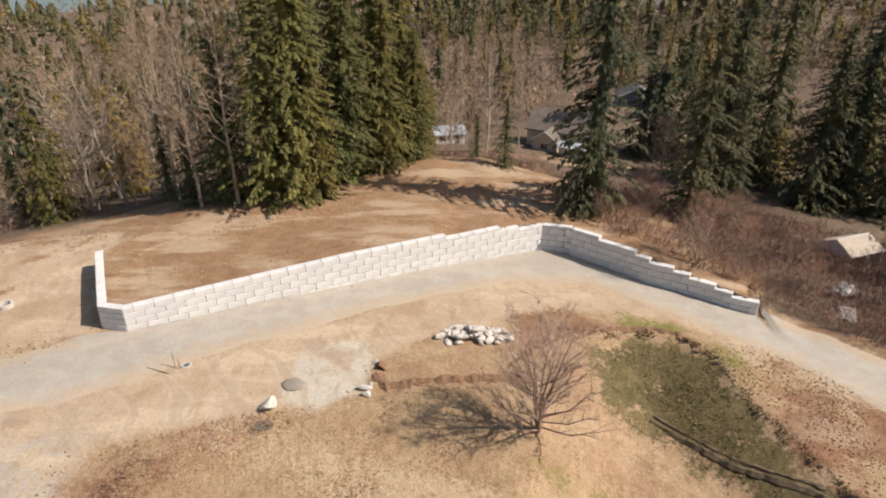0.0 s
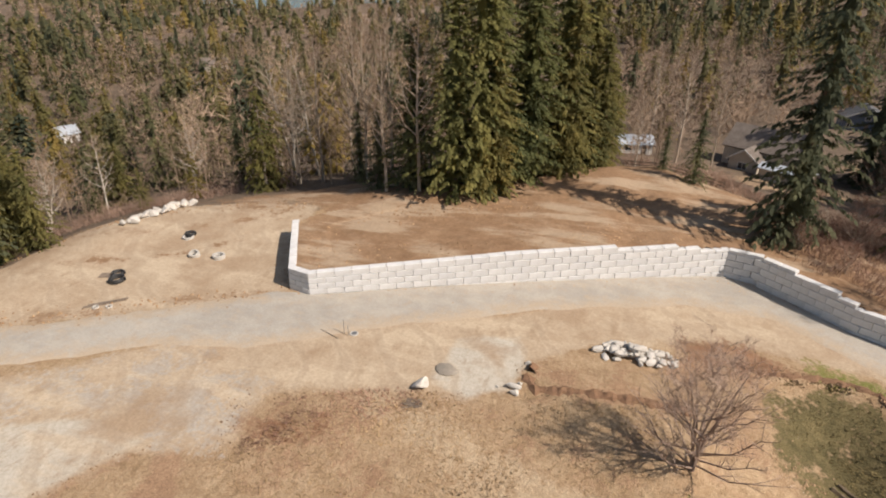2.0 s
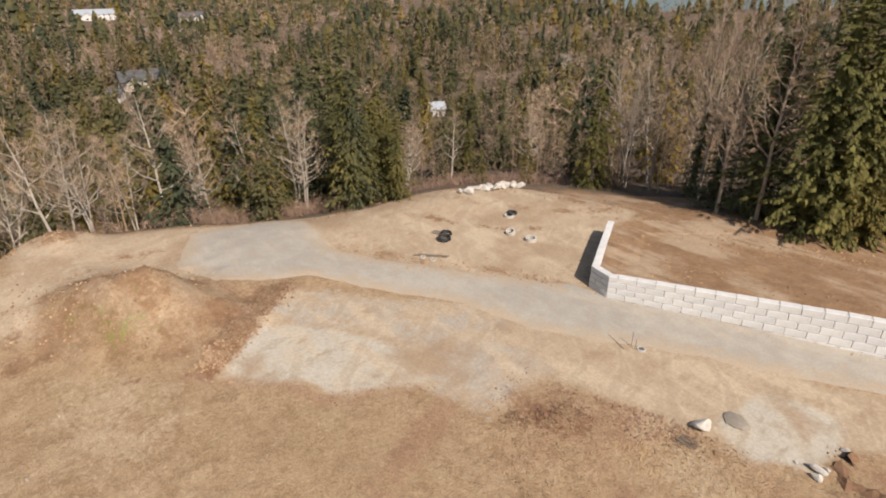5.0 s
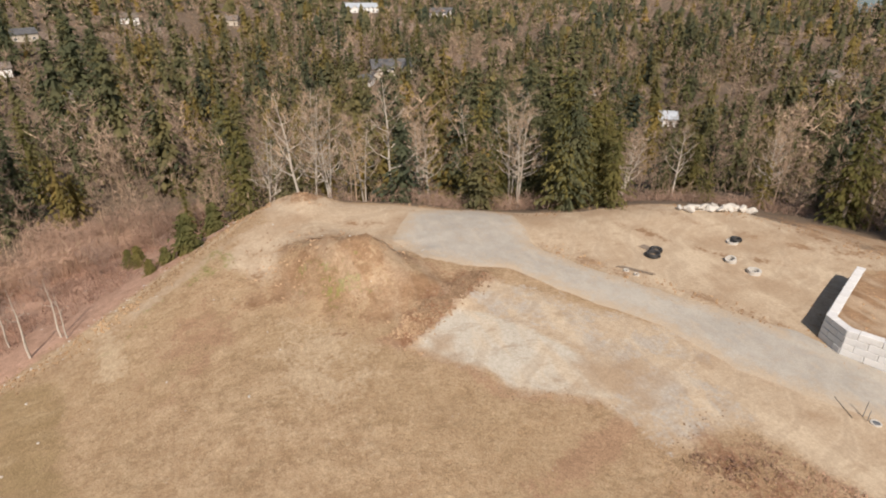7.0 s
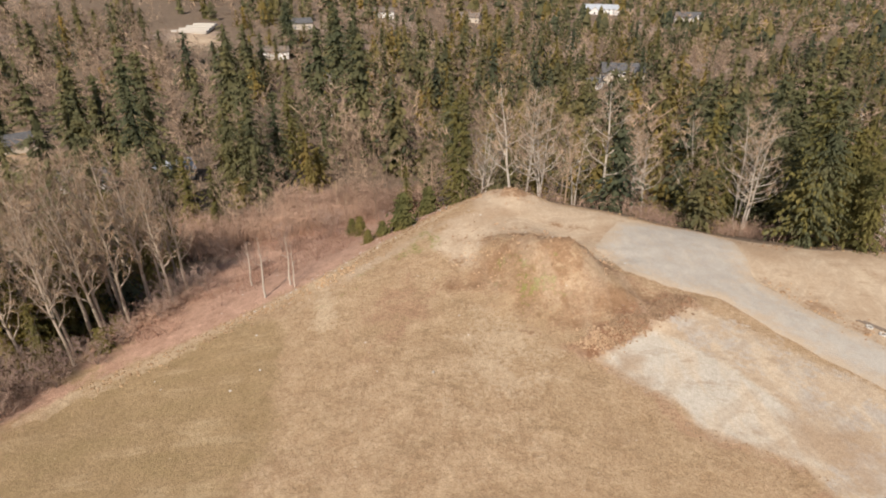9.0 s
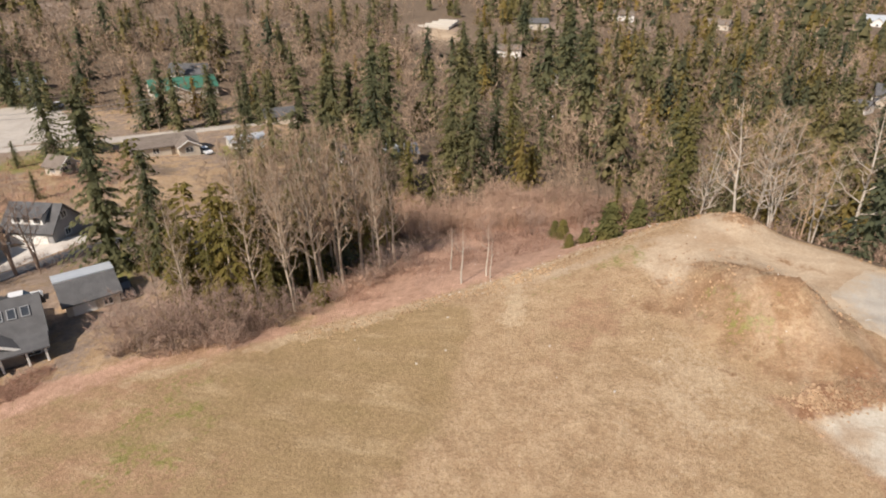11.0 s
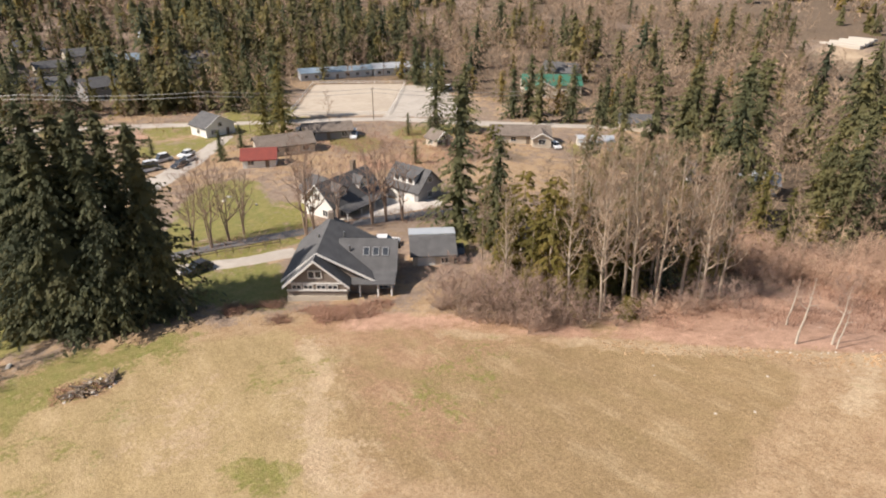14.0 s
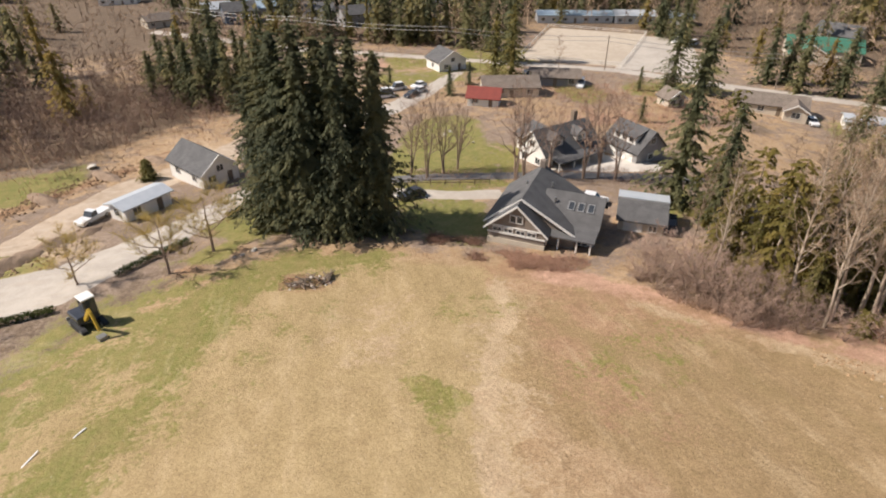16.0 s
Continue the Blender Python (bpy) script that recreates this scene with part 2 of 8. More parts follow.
GROUND = ground_material()
GRAVEL = gravel_material("crushed_gravel", (0.375, 0.335, 0.278), (0.435, 0.39, 0.322), (0.475, 0.41, 0.322), (0.45, 0.355, 0.25))
ASPHALT = gravel_material("worn_asphalt", (0.11, 0.11, 0.115), (0.16, 0.155, 0.15), (0.2, 0.19, 0.18))
CONCRETE_PAVING = gravel_material("concrete_paving", (0.52, 0.47, 0.40), (0.60, 0.55, 0.48), (0.5, 0.44, 0.37))
DIRT_TRACK = gravel_material("dirt_track", (0.36, 0.28, 0.20), (0.44, 0.35, 0.26), (0.5, 0.42, 0.33))
PALE_GRAVEL = gravel_material("lane_gravel", (0.40, 0.355, 0.30), (0.47, 0.42, 0.355), (0.42, 0.36, 0.29))
SAND = gravel_material("arena_sand", (0.42, 0.35, 0.27), (0.48, 0.41, 0.32), (0.5, 0.43, 0.34))
BLOCK = concrete_block_material()
FIR = leaf_material("fir_needles", (0.122, 0.132, 0.052), (0.268, 0.262, 0.1), (0.31, 0.288, 0.112))
DARK_FIR = leaf_material("dark_fir_needles", (0.09, 0.1, 0.06), (0.185, 0.19, 0.105), (0.225, 0.212, 0.12))
GREY_FIR = leaf_material("grey_fir_needles", (0.11, 0.118, 0.066), (0.225, 0.222, 0.112), (0.265, 0.245, 0.125))
CEDAR = leaf_material("cedar_sprays", (0.13, 0.126, 0.047), (0.255, 0.232, 0.084), (0.295, 0.245, 0.095))
OLIVE_CEDAR = leaf_material("olive_cedar_sprays", (0.15, 0.135, 0.04), (0.25, 0.21, 0.065), (0.30, 0.235, 0.085))
WILLOW = leaf_material("willow_buds", (0.40, 0.31, 0.12), (0.54, 0.42, 0.17), (0.45, 0.34, 0.15))
SHRUB_LEAF = leaf_material("hedge_leaves", (0.04, 0.06, 0.02), (0.08, 0.1, 0.03), (0.1, 0.11, 0.04))
BARK = bark_material("fir_bark", (0.09, 0.065, 0.045), (0.16, 0.12, 0.085))
GREY_BARK = bark_material("alder_bark", (0.34, 0.27, 0.2), (0.50, 0.41, 0.315), (0.19, 0.15, 0.105))
FRUIT_BARK = bark_material("fruit_tree_bark", (0.27, 0.195, 0.15), (0.36, 0.265, 0.2), (0.16, 0.12, 0.09))
BIRCH_BARK = bark_material("birch_bark", (0.53, 0.465, 0.38), (0.42, 0.36, 0.29), (0.17, 0.145, 0.12))
TWIG = twig_material("bare_twigs", (0.38, 0.295, 0.205), (0.55, 0.435, 0.32))
# blue raised in the fir needles to suggest haze over the far woods
WOOD_FIR = leaf_material("woodland_fir_needles", (0.105, 0.112, 0.068), (0.195, 0.195, 0.104), (0.23, 0.215, 0.12), wood=True)
WOOD_CEDAR = leaf_material("woodland_cedar_sprays", (0.155, 0.14, 0.056), (0.255, 0.222, 0.084), (0.295, 0.238, 0.1), wood=True)
# twigs of the far woods, greyed partly for haze
WOOD_TWIG = twig_material("woodland_twigs", (0.30, 0.24, 0.185), (0.43, 0.35, 0.275), True)
DARK_BRUSH = twig_material("dark_brushwood", (0.20, 0.145, 0.115), (0.36, 0.27, 0.215))
RED_TWIG = twig_material("reddish_twigs", (0.30, 0.185, 0.135), (0.47, 0.31, 0.235))
PALE_BRUSH = twig_material("weathered_brushwood", (0.42, 0.32, 0.255), (0.66, 0.54, 0.45))
SHRUB_TWIG = twig_material("shrub_twigs", (0.27, 0.2, 0.17), (0.52, 0.415, 0.345))
BRUSH_TWIG = twig_material("brushwood", (0.32, 0.22, 0.165), (0.51, 0.38, 0.295))
ROCK = simple("granite", (0.64, 0.59, 0.51), (0.42, 0.375, 0.315), 1.2, 0.85, bump=0.5, depth=0.05, vary=0.12)
DARK_ROCK = simple("wet_stone", (0.33, 0.285, 0.22), (0.25, 0.21, 0.165), 1.5, 0.7, bump=0.5, depth=0.04)
WHITE_PAINT = simple("white_paint", (0.74, 0.72, 0.67), (0.66, 0.63, 0.57), 1.0, 0.6)
CREAM_PAINT = simple("cream_siding", (0.55, 0.48, 0.38), (0.48, 0.42, 0.33), 1.0, 0.7)
TAUPE = simple("taupe_shingles", (0.25, 0.205, 0.165), (0.19, 0.155, 0.125), 2.0, 0.85, bump=0.4)
GREY_SIDING = simple("grey_siding", (0.30, 0.29, 0.28), (0.24, 0.235, 0.23), 1.5, 0.75)
BLUE_SIDING = simple("blue_siding", (0.13, 0.16, 0.205), (0.105, 0.13, 0.17), 1.5, 0.7)
SHINGLE = roof_material("dark_shingles", (0.086, 0.084, 0.083), (0.118, 0.115, 0.113))
BROWN_SHINGLE = roof_material("brown_shingles", (0.15, 0.12, 0.095), (0.2, 0.165, 0.135))
RED_METAL = simple("red_metal_roof", (0.27, 0.07, 0.05), (0.20, 0.055, 0.045), 0.8, 0.5, 0.2)
GREEN_METAL = simple("green_metal_roof", (0.07, 0.20, 0.13), (0.055, 0.16, 0.105), 0.8, 0.45, 0.2)
PALE_METAL = simple("pale_metal_roof", (0.55, 0.57, 0.58), (0.45, 0.48, 0.50), 0.8, 0.5, 0.3)
BLUE_METAL = simple("blue_grey_roof", (0.33, 0.41, 0.47), (0.27, 0.35, 0.42), 0.8, 0.5, 0.3)
GLASS = simple("window_glass", (0.03, 0.035, 0.04), (0.05, 0.055, 0.06), 0.5, 0.08, bump=0, spec=0.7)
TIMBER = simple("weathered_timber", (0.26, 0.2, 0.145), (0.17, 0.13, 0.095), 2.0, 0.85, bump=0.4, vary=0.25)
PALE_TIMBER = simple("pale_timber", (0.52, 0.43, 0.32), (0.44, 0.36, 0.26), 2.0, 0.8, bump=0.3, vary=0.15)
BLACK_PLASTIC = simple("black_plastic", (0.03, 0.03, 0.03), (0.05, 0.048, 0.045), 2.0, 0.5)
RUBBER = simple("rubber", (0.025, 0.025, 0.025), (0.04, 0.04, 0.04), 3.0, 0.8)
YELLOW_PAINT = simple("yellow_paint", (0.55, 0.36, 0.04), (0.45, 0.29, 0.04), 2.0, 0.5)
WHITE_CAR = simple("white_car_paint", (0.72, 0.72, 0.71), (0.64, 0.64, 0.63), 1.0, 0.3, bump=0, spec=0.5)
DARK_CAR = simple("dark_car_paint", (0.03, 0.033, 0.04), (0.05, 0.052, 0.06), 1.0, 0.25, bump=0, spec=0.5)
STEEL = simple("dull_steel", (0.35, 0.35, 0.34), (0.25, 0.25, 0.24), 3.0, 0.45, 0.7)
PRECAST = simple("precast_concrete", (0.55, 0.51, 0.44), (0.46, 0.42, 0.36), 3.0, 0.85, bump=0.3)
TARP = simple("clear_poly_sheet", (0.62, 0.60, 0.56), (0.50, 0.48, 0.44), 1.5, 0.35, bump=0.6, depth=0.08, spec=0.5)
DUG_EARTH = simple("dug_earth", (0.31, 0.225, 0.155), (0.22, 0.155, 0.105), 1.0, 0.95, bump=0.7, depth=0.12)
MUD = simple("fresh_earth", (0.27, 0.155, 0.085), (0.17, 0.095, 0.055), 1.5, 0.95, bump=0.6, depth=0.1)
WATER = simple("lake_water", (0.03, 0.05, 0.06), (0.035, 0.055, 0.065), 0.01, 0.12, bump=0, spec=0.5)

# ---- lie of the land ----
# The lie of the land: control heights (x, y, z), joined by a smooth multiquadric sheet.
NEAR_HEIGHTS = [
    (-29, 44, 0), (-48, 40, 0), (-66, 31, 0), (-63, 52, 0), (-56, 60, 0.3), (11, 63, -1.3), (30, 48, -1.7), (7, 34, -1.2),
    (-10, 42, -0.5), (-38, 20, 0.2), (-70, 12, 0.2), (-52, -4, -0.8), (-79, 5, 0.6), (-76, -2.5, -0.2), (-66, -10, -1.2), (-58.5, -16.5, -2.4), (-74, 18, 0.1), (0, 0, -0.5), (-25, -12, -1.6), (0, -25, -3.4),
    (-26, -38, -6), (-40, -30, -5.2), (-52, -24, -3.9), (-45, -17, -2.4), (0, -50, -8), (22, -50, -8.6), (-27, -62, -9.8), (12, -66, -9.6),
    (-5, 75, 3), (-24, 68, 3), (20, 72, 1), (36, 60, -1.2), (52, 42, -3), (30, 20, -3), (34, -20, -6), (48, -58, -12), (45, 30, -2.6),
]
FAR_HEIGHTS = [
    (-89, 6, -6), (-82, -8, -5), (-80, 34, -5), (-76, 62, -5), (-45, 84, -2), (-12, 104, -1), (8, 98, 0), (-72, -24, -7.5), (-57, -45, -10),
    (-110, 30, -15), (-105, -45, -16), (-100, 85, -14), (-30, 130, -9), (35, 120, -9), (80, 80, -9), (90, 10, -8), (-52, -78, -11),
    (-75, -120, -14), (30, -110, -15), (90, -70, -15), (-150, -190, -17), (-230, -60, -24), (-230, 120, -26), (0, 260, -16),
    (200, 150, -8), (0, -260, -18), (-450, -330, 6), (-420, 250, -30), (150, -350, -20), (300, -50, -10),
]
RIM = [(1200 * math.sin(a), 1200 * math.cos(a), z) for a, z in zip(np.arange(12) * math.pi / 6, (0, 10, 20, 10, -10, -26, -22, -6, -12, -22, -28, -24))]
KNOTS = np.array(NEAR_HEIGHTS + FAR_HEIGHTS + RIM, float)


def kernel(px, py):
    d2 = (px[:, None] - KNOTS[None, :, 0]) ** 2 + (py[:, None] - KNOTS[None, :, 1]) ** 2
    return np.sqrt(d2 + 25.0)


SHEET = np.linalg.solve(kernel(KNOTS[:, 0], KNOTS[:, 1]), KNOTS[:, 2] + 16.0)


def inside(px, py, loop):
    """Signed distance to a closed outline, positive within it."""
    n, best, within = len(loop), np.full(px.shape, 1e9), np.zeros(px.shape, bool)
    for i in range(n):
        (ax, ay), (bx, by) = loop[i], loop[(i + 1) % n]
        vx, vy = bx - ax, by - ay
        s = np.clip(((px - ax) * vx + (py - ay) * vy) / (vx * vx + vy * vy), 0, 1)
        best = np.minimum(best, np.hypot(px - ax - s * vx, py - ay - s * vy))
        if ay != by:
            within ^= ((ay > py) != (by > py)) & (px < (bx - ax) * (py - ay) / (by - ay) + ax)
    return np.where(within, best, -best)


def ease(v, a, b):
    s = np.clip((v - a) / (b - a), 0, 1)
    return s * s * (3 - 2 * s)


WALL_LINE = [(-38.2, 58.1), (-32.1, 46.9), (-29.4, 46.3), (12.26, 66.98), (15.1, 66.3), (19.5, 62.6), (23.5, 59.3), (27.5, 57.1), (31.1, 54.6), (33, 53.7)]
TERRACE = WALL_LINE + [(36, 62), (24, 80), (4, 94), (-22, 78), (-33, 66)]
BASIN = [(13, 45), (15, 47.3), (19, 49), (23.2, 48), (25.4, 45), (25.6, 41), (26.4, 37.5), (28.4, 32.5), (31, 22), (18, 12), (4, 22), (8, 36)]


LAKE = [(-225, 890), (-275, 775), (-365, 705), (-440, 640), (-520, 700), (-660, 850), (-1500, 1500), (-900, 2300), (-380, 2000)]


def land(px, py):
    """Height of the ground at the places (px, py)."""
    px, py = np.asarray(px, float), np.asarray(py, float)
    shape = px.shape
    px, py = px.ravel(), py.ravel()
    z = np.concatenate([kernel(px[i:i + 20000], py[i:i + 20000]) @ SHEET for i in range(0, len(px), 20000)]) - 16.0
    return z.reshape(shape)


def drive_level(px, py):
    """The gravel drive falls gently along the wall."""
    s = np.clip(px * 0.896 + py * 0.4445 + 5.8, 0, 62)
    return -1.39 * (s / 46.5) ** 2.2


def wall_sink(px):
    """The wall and the soil behind it sink gently towards the west corner."""
    return np.interp(px, [-31, -10], [0.76, 1.0])


def terrace_level(px, py):
    """Soil level behind the wall, which steps down to the east."""
    steps = ((-40, 3.05), (-1, 3.05), (1.5, 2.65), (6, 2.6), (8, 2.25), (12, 1.85), (18, 1.6), (22, 1.25), (25, 0.7), (28, 0.05), (31, -0.4), (33, -0.8), (40, -1.5))
    return np.interp(px, [a for a, _ in steps], [b for _, b in steps]) * wall_sink(px) + 0.02 * np.maximum(py - 62, 0)


def ground_height(px, py):
    px, py = np.asarray(px, float), np.asarray(py, float)
    z = land(px, py)
    # level yard round the wall, so that its courses stand on even ground
    yard = ease(inside(px, py, [(-60, 30), (-30, 25), (36, 42), (38, 58), (12, 74), (-34, 62), (-56, 58)]), -8, 6)
    z = z * (1 - yard) + yard * drive_level(px, py)
    # filled terrace behind the wall
    fill = inside(px, py, TERRACE)
    top = terrace_level(px, py)
    near_wall = ease(fill, 0.8, 1.8)
    back = ease(fill, -6, 4)
    wall_side = (py < 69) & (px < 34)
    z = np.where(wall_side, z + (top - z) * near_wall, z + (top - z) * back)
    # sunken meadow below the grassy bank
    cut = inside(px, py, BASIN)
    z = z - 0.7 * ease(cut, -0.2, 0.7) - 2.1 * ease(cut, 0.3, 7.5)
    # spoil heap beside the gravel turnaround
    z = z + 3.7 * np.exp(-(((px + 57) * 0.8 + (py - 9) * 0.6) ** 2 / 46 + ((py - 9) * 0.8 - (px + 57) * 0.6) ** 2 / 18))
    z = z + 0.9 * np.exp(-(((px + 78) ** 2 + (py - 5) ** 2) / 14))
    # bed of the lake
    return np.where(np.hypot(px, py) > 380, z - 14.0 * ease(inside(px, py, LAKE), -35, 10), z)


# ---- mesh helpers ----
def mesh_of(name, verts, faces, material, smooth=False):
    """A mesh from arrays of corners and of triangles or quads."""
    verts, faces = np.asarray(verts, np.float32), np.asarray(faces, np.int32)
    me = bpy.data.meshes.new(name)
    n, k = faces.shape
    me.vertices.add(len(verts)), me.loops.add(n * k), me.polygons.add(n)
    me.vertices.foreach_set("co", verts.ravel())
    me.loops.foreach_set("vertex_index", faces.ravel())
    me.polygons.foreach_set("loop_start", np.arange(n, dtype=np.int32) * k)
    me.polygons.foreach_set("use_smooth", np.full(n, smooth))
    me.update(calc_edges=True)
    me.materials.append(material)
    return me


def part(name, bm, material, parent, label=""):
    """Links a bmesh as one mesh object under a thing or a part."""
    me = bpy.data.meshes.new(name)
    bm.to_mesh(me)
    bm.free()
    me.materials.append(material)
    ob = new(name, me)
    ob.parent = parent
    return tagged(ob, label)


def thing(name, m, label, category, group="", kind=""):
    ob = new(name)
    ob.matrix_basis = m
    return tagged(ob, label, category, group, kind)


def box_bm(sx, sy, sz, cx=0.0, cy=0.0, cz=0.0, bevel=0.0, bm=None):
    bm = bm or bmesh.new()
    made = bmesh.ops.create_cube(bm, size=1.0, matrix=Matrix.LocRotScale((cx, cy, cz), None, (sx, sy, sz)))
    if bevel:
        edges = list({e for v in made["verts"] for e in v.link_edges})
        bmesh.ops.bevel(bm, geom=edges, offset=bevel, segments=1, affect="EDGES")
    return bm


def tube_bm(radius, depth, m=None, sides=12, bm=None, top=None):
    bm = bm or bmesh.new()
    bmesh.ops.create_cone(bm, cap_ends=True, segments=sides, radius1=radius, radius2=radius if top is None else top, depth=depth, matrix=m or Matrix())
    return bm


def prism_bm(outline, depth, bm=None, m=None):
    """A solid with the outline (x, z), from y = 0 to y = depth."""
    bm = bm or bmesh.new()
    m = m or Matrix()
    a = [bm.verts.new(m @ Vector((x, 0, z))) for x, z in outline]
    b = [bm.verts.new(m @ Vector((x, depth, z))) for x, z in outline]
    bm.faces.new(a), bm.faces.new(b[::-1])
    for i in range(len(a)):
        j = (i + 1) % len(a)
        bm.faces.new((a[j], a[i], b[i], b[j]))
    bmesh.ops.recalc_face_normals(bm, faces=bm.faces[:])
    return bm


def lattice(ix, iy):
    h = (ix * 374761393 + iy * 668265263) & 0xFFFFFFFF
    h = ((h ^ (h >> 13)) * 1274126177) & 0xFFFFFFFF
    return ((h ^ (h >> 16)) & 0xFFFF) / 65535.0


def grain(px, py, size, octaves=3):
    """Smooth noise between -1 and 1 over arrays of places."""
    total, gain, weight = np.zeros(np.shape(px)), 1.0, 0.0
    for o in range(octaves):
        x, y = px / size + 17.3 * o, py / size - 9.1 * o
        ix, iy = np.floor(x).astype(np.int64), np.floor(y).astype(np.int64)
        fx, fy = x - ix, y - iy
        fx, fy = fx * fx * (3 - 2 * fx), fy * fy * (3 - 2 * fy)
        a = lattice(ix, iy) * (1 - fx) + lattice(ix + 1, iy) * fx
        b = lattice(ix, iy + 1) * (1 - fx) + lattice(ix + 1, iy + 1) * fx
        total += gain * (2 * (a * (1 - fy) + b * fy) - 1)
        weight, gain, size = weight + gain, gain * 0.5, size * 0.5
    return total / weight


def trail(px, py, line, wide):
    """One along a line and none beyond its width."""
    best = np.full(px.shape, 1e9)
    for (ax, ay), (bx, by) in zip(line, line[1:]):
        vx, vy = bx - ax, by - ay
        s = np.clip(((px - ax) * vx + (py - ay) * vy) / (vx * vx + vy * vy), 0, 1)
        best = np.minimum(best, np.hypot(px - ax - s * vx, py - ay - s * vy))
    return ease(best, wide * 1.3, wide * 0.3)


def relief(px, py):
    """Small unevenness of the ground."""
    near = ease(np.hypot(px, py), 400, 150)
    heap = np.exp(-((px + 58) ** 2 + (py - 9) ** 2) / 70) + 0.8 * np.exp(-((px + 78) ** 2 + (py - 5) ** 2) / 20) + 0.5 * np.exp(-((px + 50) ** 2 + (py - 17) ** 2) / 12)
    ridge = trail(px, py, [(-43.6, 10.8), (-46.6, 14.6), (-49.2, 18), (-51.4, 21.2)], 1.5) + 0.5 * trail(px, py, [(-62, 13), (-57, 11.5), (-53, 8.5), (-51, 4)], 1.6)
    return 0.45 * ridge * (0.6 + grain(px, py, 1.6, 2)) + 1.0 * heap * grain(px, py, 3.0, 3) + 0.4 * heap * abs(grain(px + 9, py, 2.2, 2)) + near * (0.10 * grain(px, py, 5.0, 3) + 0.05 * grain(px + 60, py, 1.9, 2)) + (1 - near) * 1.5 * grain(px, py, 90.0, 3)


def height_at(x, y):
    return float((ground_height(np.array([x]), np.array([y])) + relief(np.array([x]), np.array([y])))[0])


# ---- ground ----
PAD = [(-57, 30), (-46, 36.5), (-33, 44.5), (-32, 46.7), (-36.8, 56.9), (-39, 66), (-50, 66), (-60, 63), (-66, 52), (-66, 43), (-69, 33), (-73, 22), (-77, 10), (-80, 5), (-77, 1), (-72, 1), (-66, 8), (-60, 17)]
YARD = [(-52, 21), (-44, 29), (-36, 35.5), (-8, 50.3), (7, 58.5), (16, 59.5), (25, 53), (33, 45.5), (38, 38), (45, 28), (41, 24), (36, 30), (31, 39), (28, 46), (23.5, 51.5), (16, 50.5), (7, 49), (-1, 47), (-6, 42.7), (-6.5, 38), (-10, 36.3), (-14, 35.4), (-19, 34), (-25, 32), (-24.5, 26), (-31, 23), (-34, 16.5), (-38, 15.5), (-43, 9.5), (-46, 14)]
FINES = [(-43, 10.5), (-47, 17), (-42, 22), (-36, 25), (-31, 24), (-34, 17.2), (-37.6, 16.2)]
FINES_TWO = [(-12.9, 37.2), (-12.4, 43.7), (-7.4, 45.7), (-5.9, 42), (-6.6, 38.2), (-9.8, 36.4)]
HEAP = [(-63, 1), (-67, 8), (-57, 14.5), (-52, 21), (-45.5, 14), (-45, 8), (-50, 3), (-56, -3)]
UPLAND = [(-36.6, 56.9), (-32, 47), (-29.3, 46.7), (12.2, 67.3), (15.2, 66.7), (23.6, 59.7), (33, 54), (37, 60), (26, 80), (6, 95), (-24, 82), (-40, 78), (-48, 70), (-38, 66)]
FIELD_EDGE = [(-79, 5), (-76, -3), (-66, -10.5), (-58.6, -16.6), (-56, -20), (-52.4, -24), (-46, -35), (-41, -39.5), (-32.5, -49), (-28, -55), (-20, -62), (-5, -68), (5, -71), (16, -66), (27, -56), (40, -30), (44, 20), (42, 44), (34, 53), (0, 62), (-40, 60), (-69, 33)]
MOWN = [(-50, -19), (-33, -14.5), (-22, -19), (-13, -36), (-15, -52), (-28, -55), (-41, -39.5), (-52.4, -24)]
LAWNS = [
    [(-11, -84), (-23.5, -82), (-21, -72), (-13, -71), (-9, -77)],
    [(14, -88), (20, -82), (12, -75), (6, -80), (8, -90)],
    [(-22, -97), (-30, -104), (-34, -128), (-24, -132), (-16, -118), (-12, -101)],
    [(-118, -118), (-134, -114), (-128, -100), (-112, -106)],
    [(50, -103), (43, -112), (47, -119.5), (58, -116), (78, -106), (70, -95)],
    [(9, -92), (17, -84), (13, -77), (22, -72), (15, -70), (8, -82)],
    [(-44, -75), (-56, -82), (-58, -77), (-46, -66)],
]
VERDANT = [(29, -30), (26, -37), (19, -45), (21, -57), (16, -65), (6, -70), (-7, -67), (-5, -64), (4, -63.5), (11, -59), (13, -51), (16.5, -41), (21, -30)]
BANK = [(13.6, 46.4), (19, 49.2), (23.3, 48.2), (25.6, 45), (26, 40), (28, 33), (30, 26), (24, 29), (18.8, 37), (14.6, 40)]
VALLEY = [(-60, -62), (-72, -84), (-120, -98), (-150, -118), (-130, -150), (-135, -215), (-85, -238), (-62, -200), (0, -222), (30, -170), (90, -130), (80, -60), (30, -60), (0, -72), (-34, -64)]


def shore(wide, *loops):
    def mask(px, py):
        best = np.full(px.shape, -1e9)
        for loop in loops:
            best = np.maximum(best, inside(px, py, loop))
        return ease(best + 0.9 * grain(px, py, 5.0, 3), -wide - 0.8, wide + 0.8)
    return mask


def blob(px, py, x, y, rx, ry, turn=0.0):
    c, s = math.cos(turn), math.sin(turn)
    u, v = (px - x) * c + (py - y) * s, (py - y) * c - (px - x) * s
    return np.exp(-((u / rx) ** 2 + (v / ry) ** 2))


HEAP_RING = [(-73, 10), (-68.7, 18), (-60, 16.7), (-58.2, 10.7), (-66.4, 8.2), (-64.8, 3.4), (-60.7, 1), (-57.7, 0.2), (-63, -4.3), (-69.5, -2.2)]


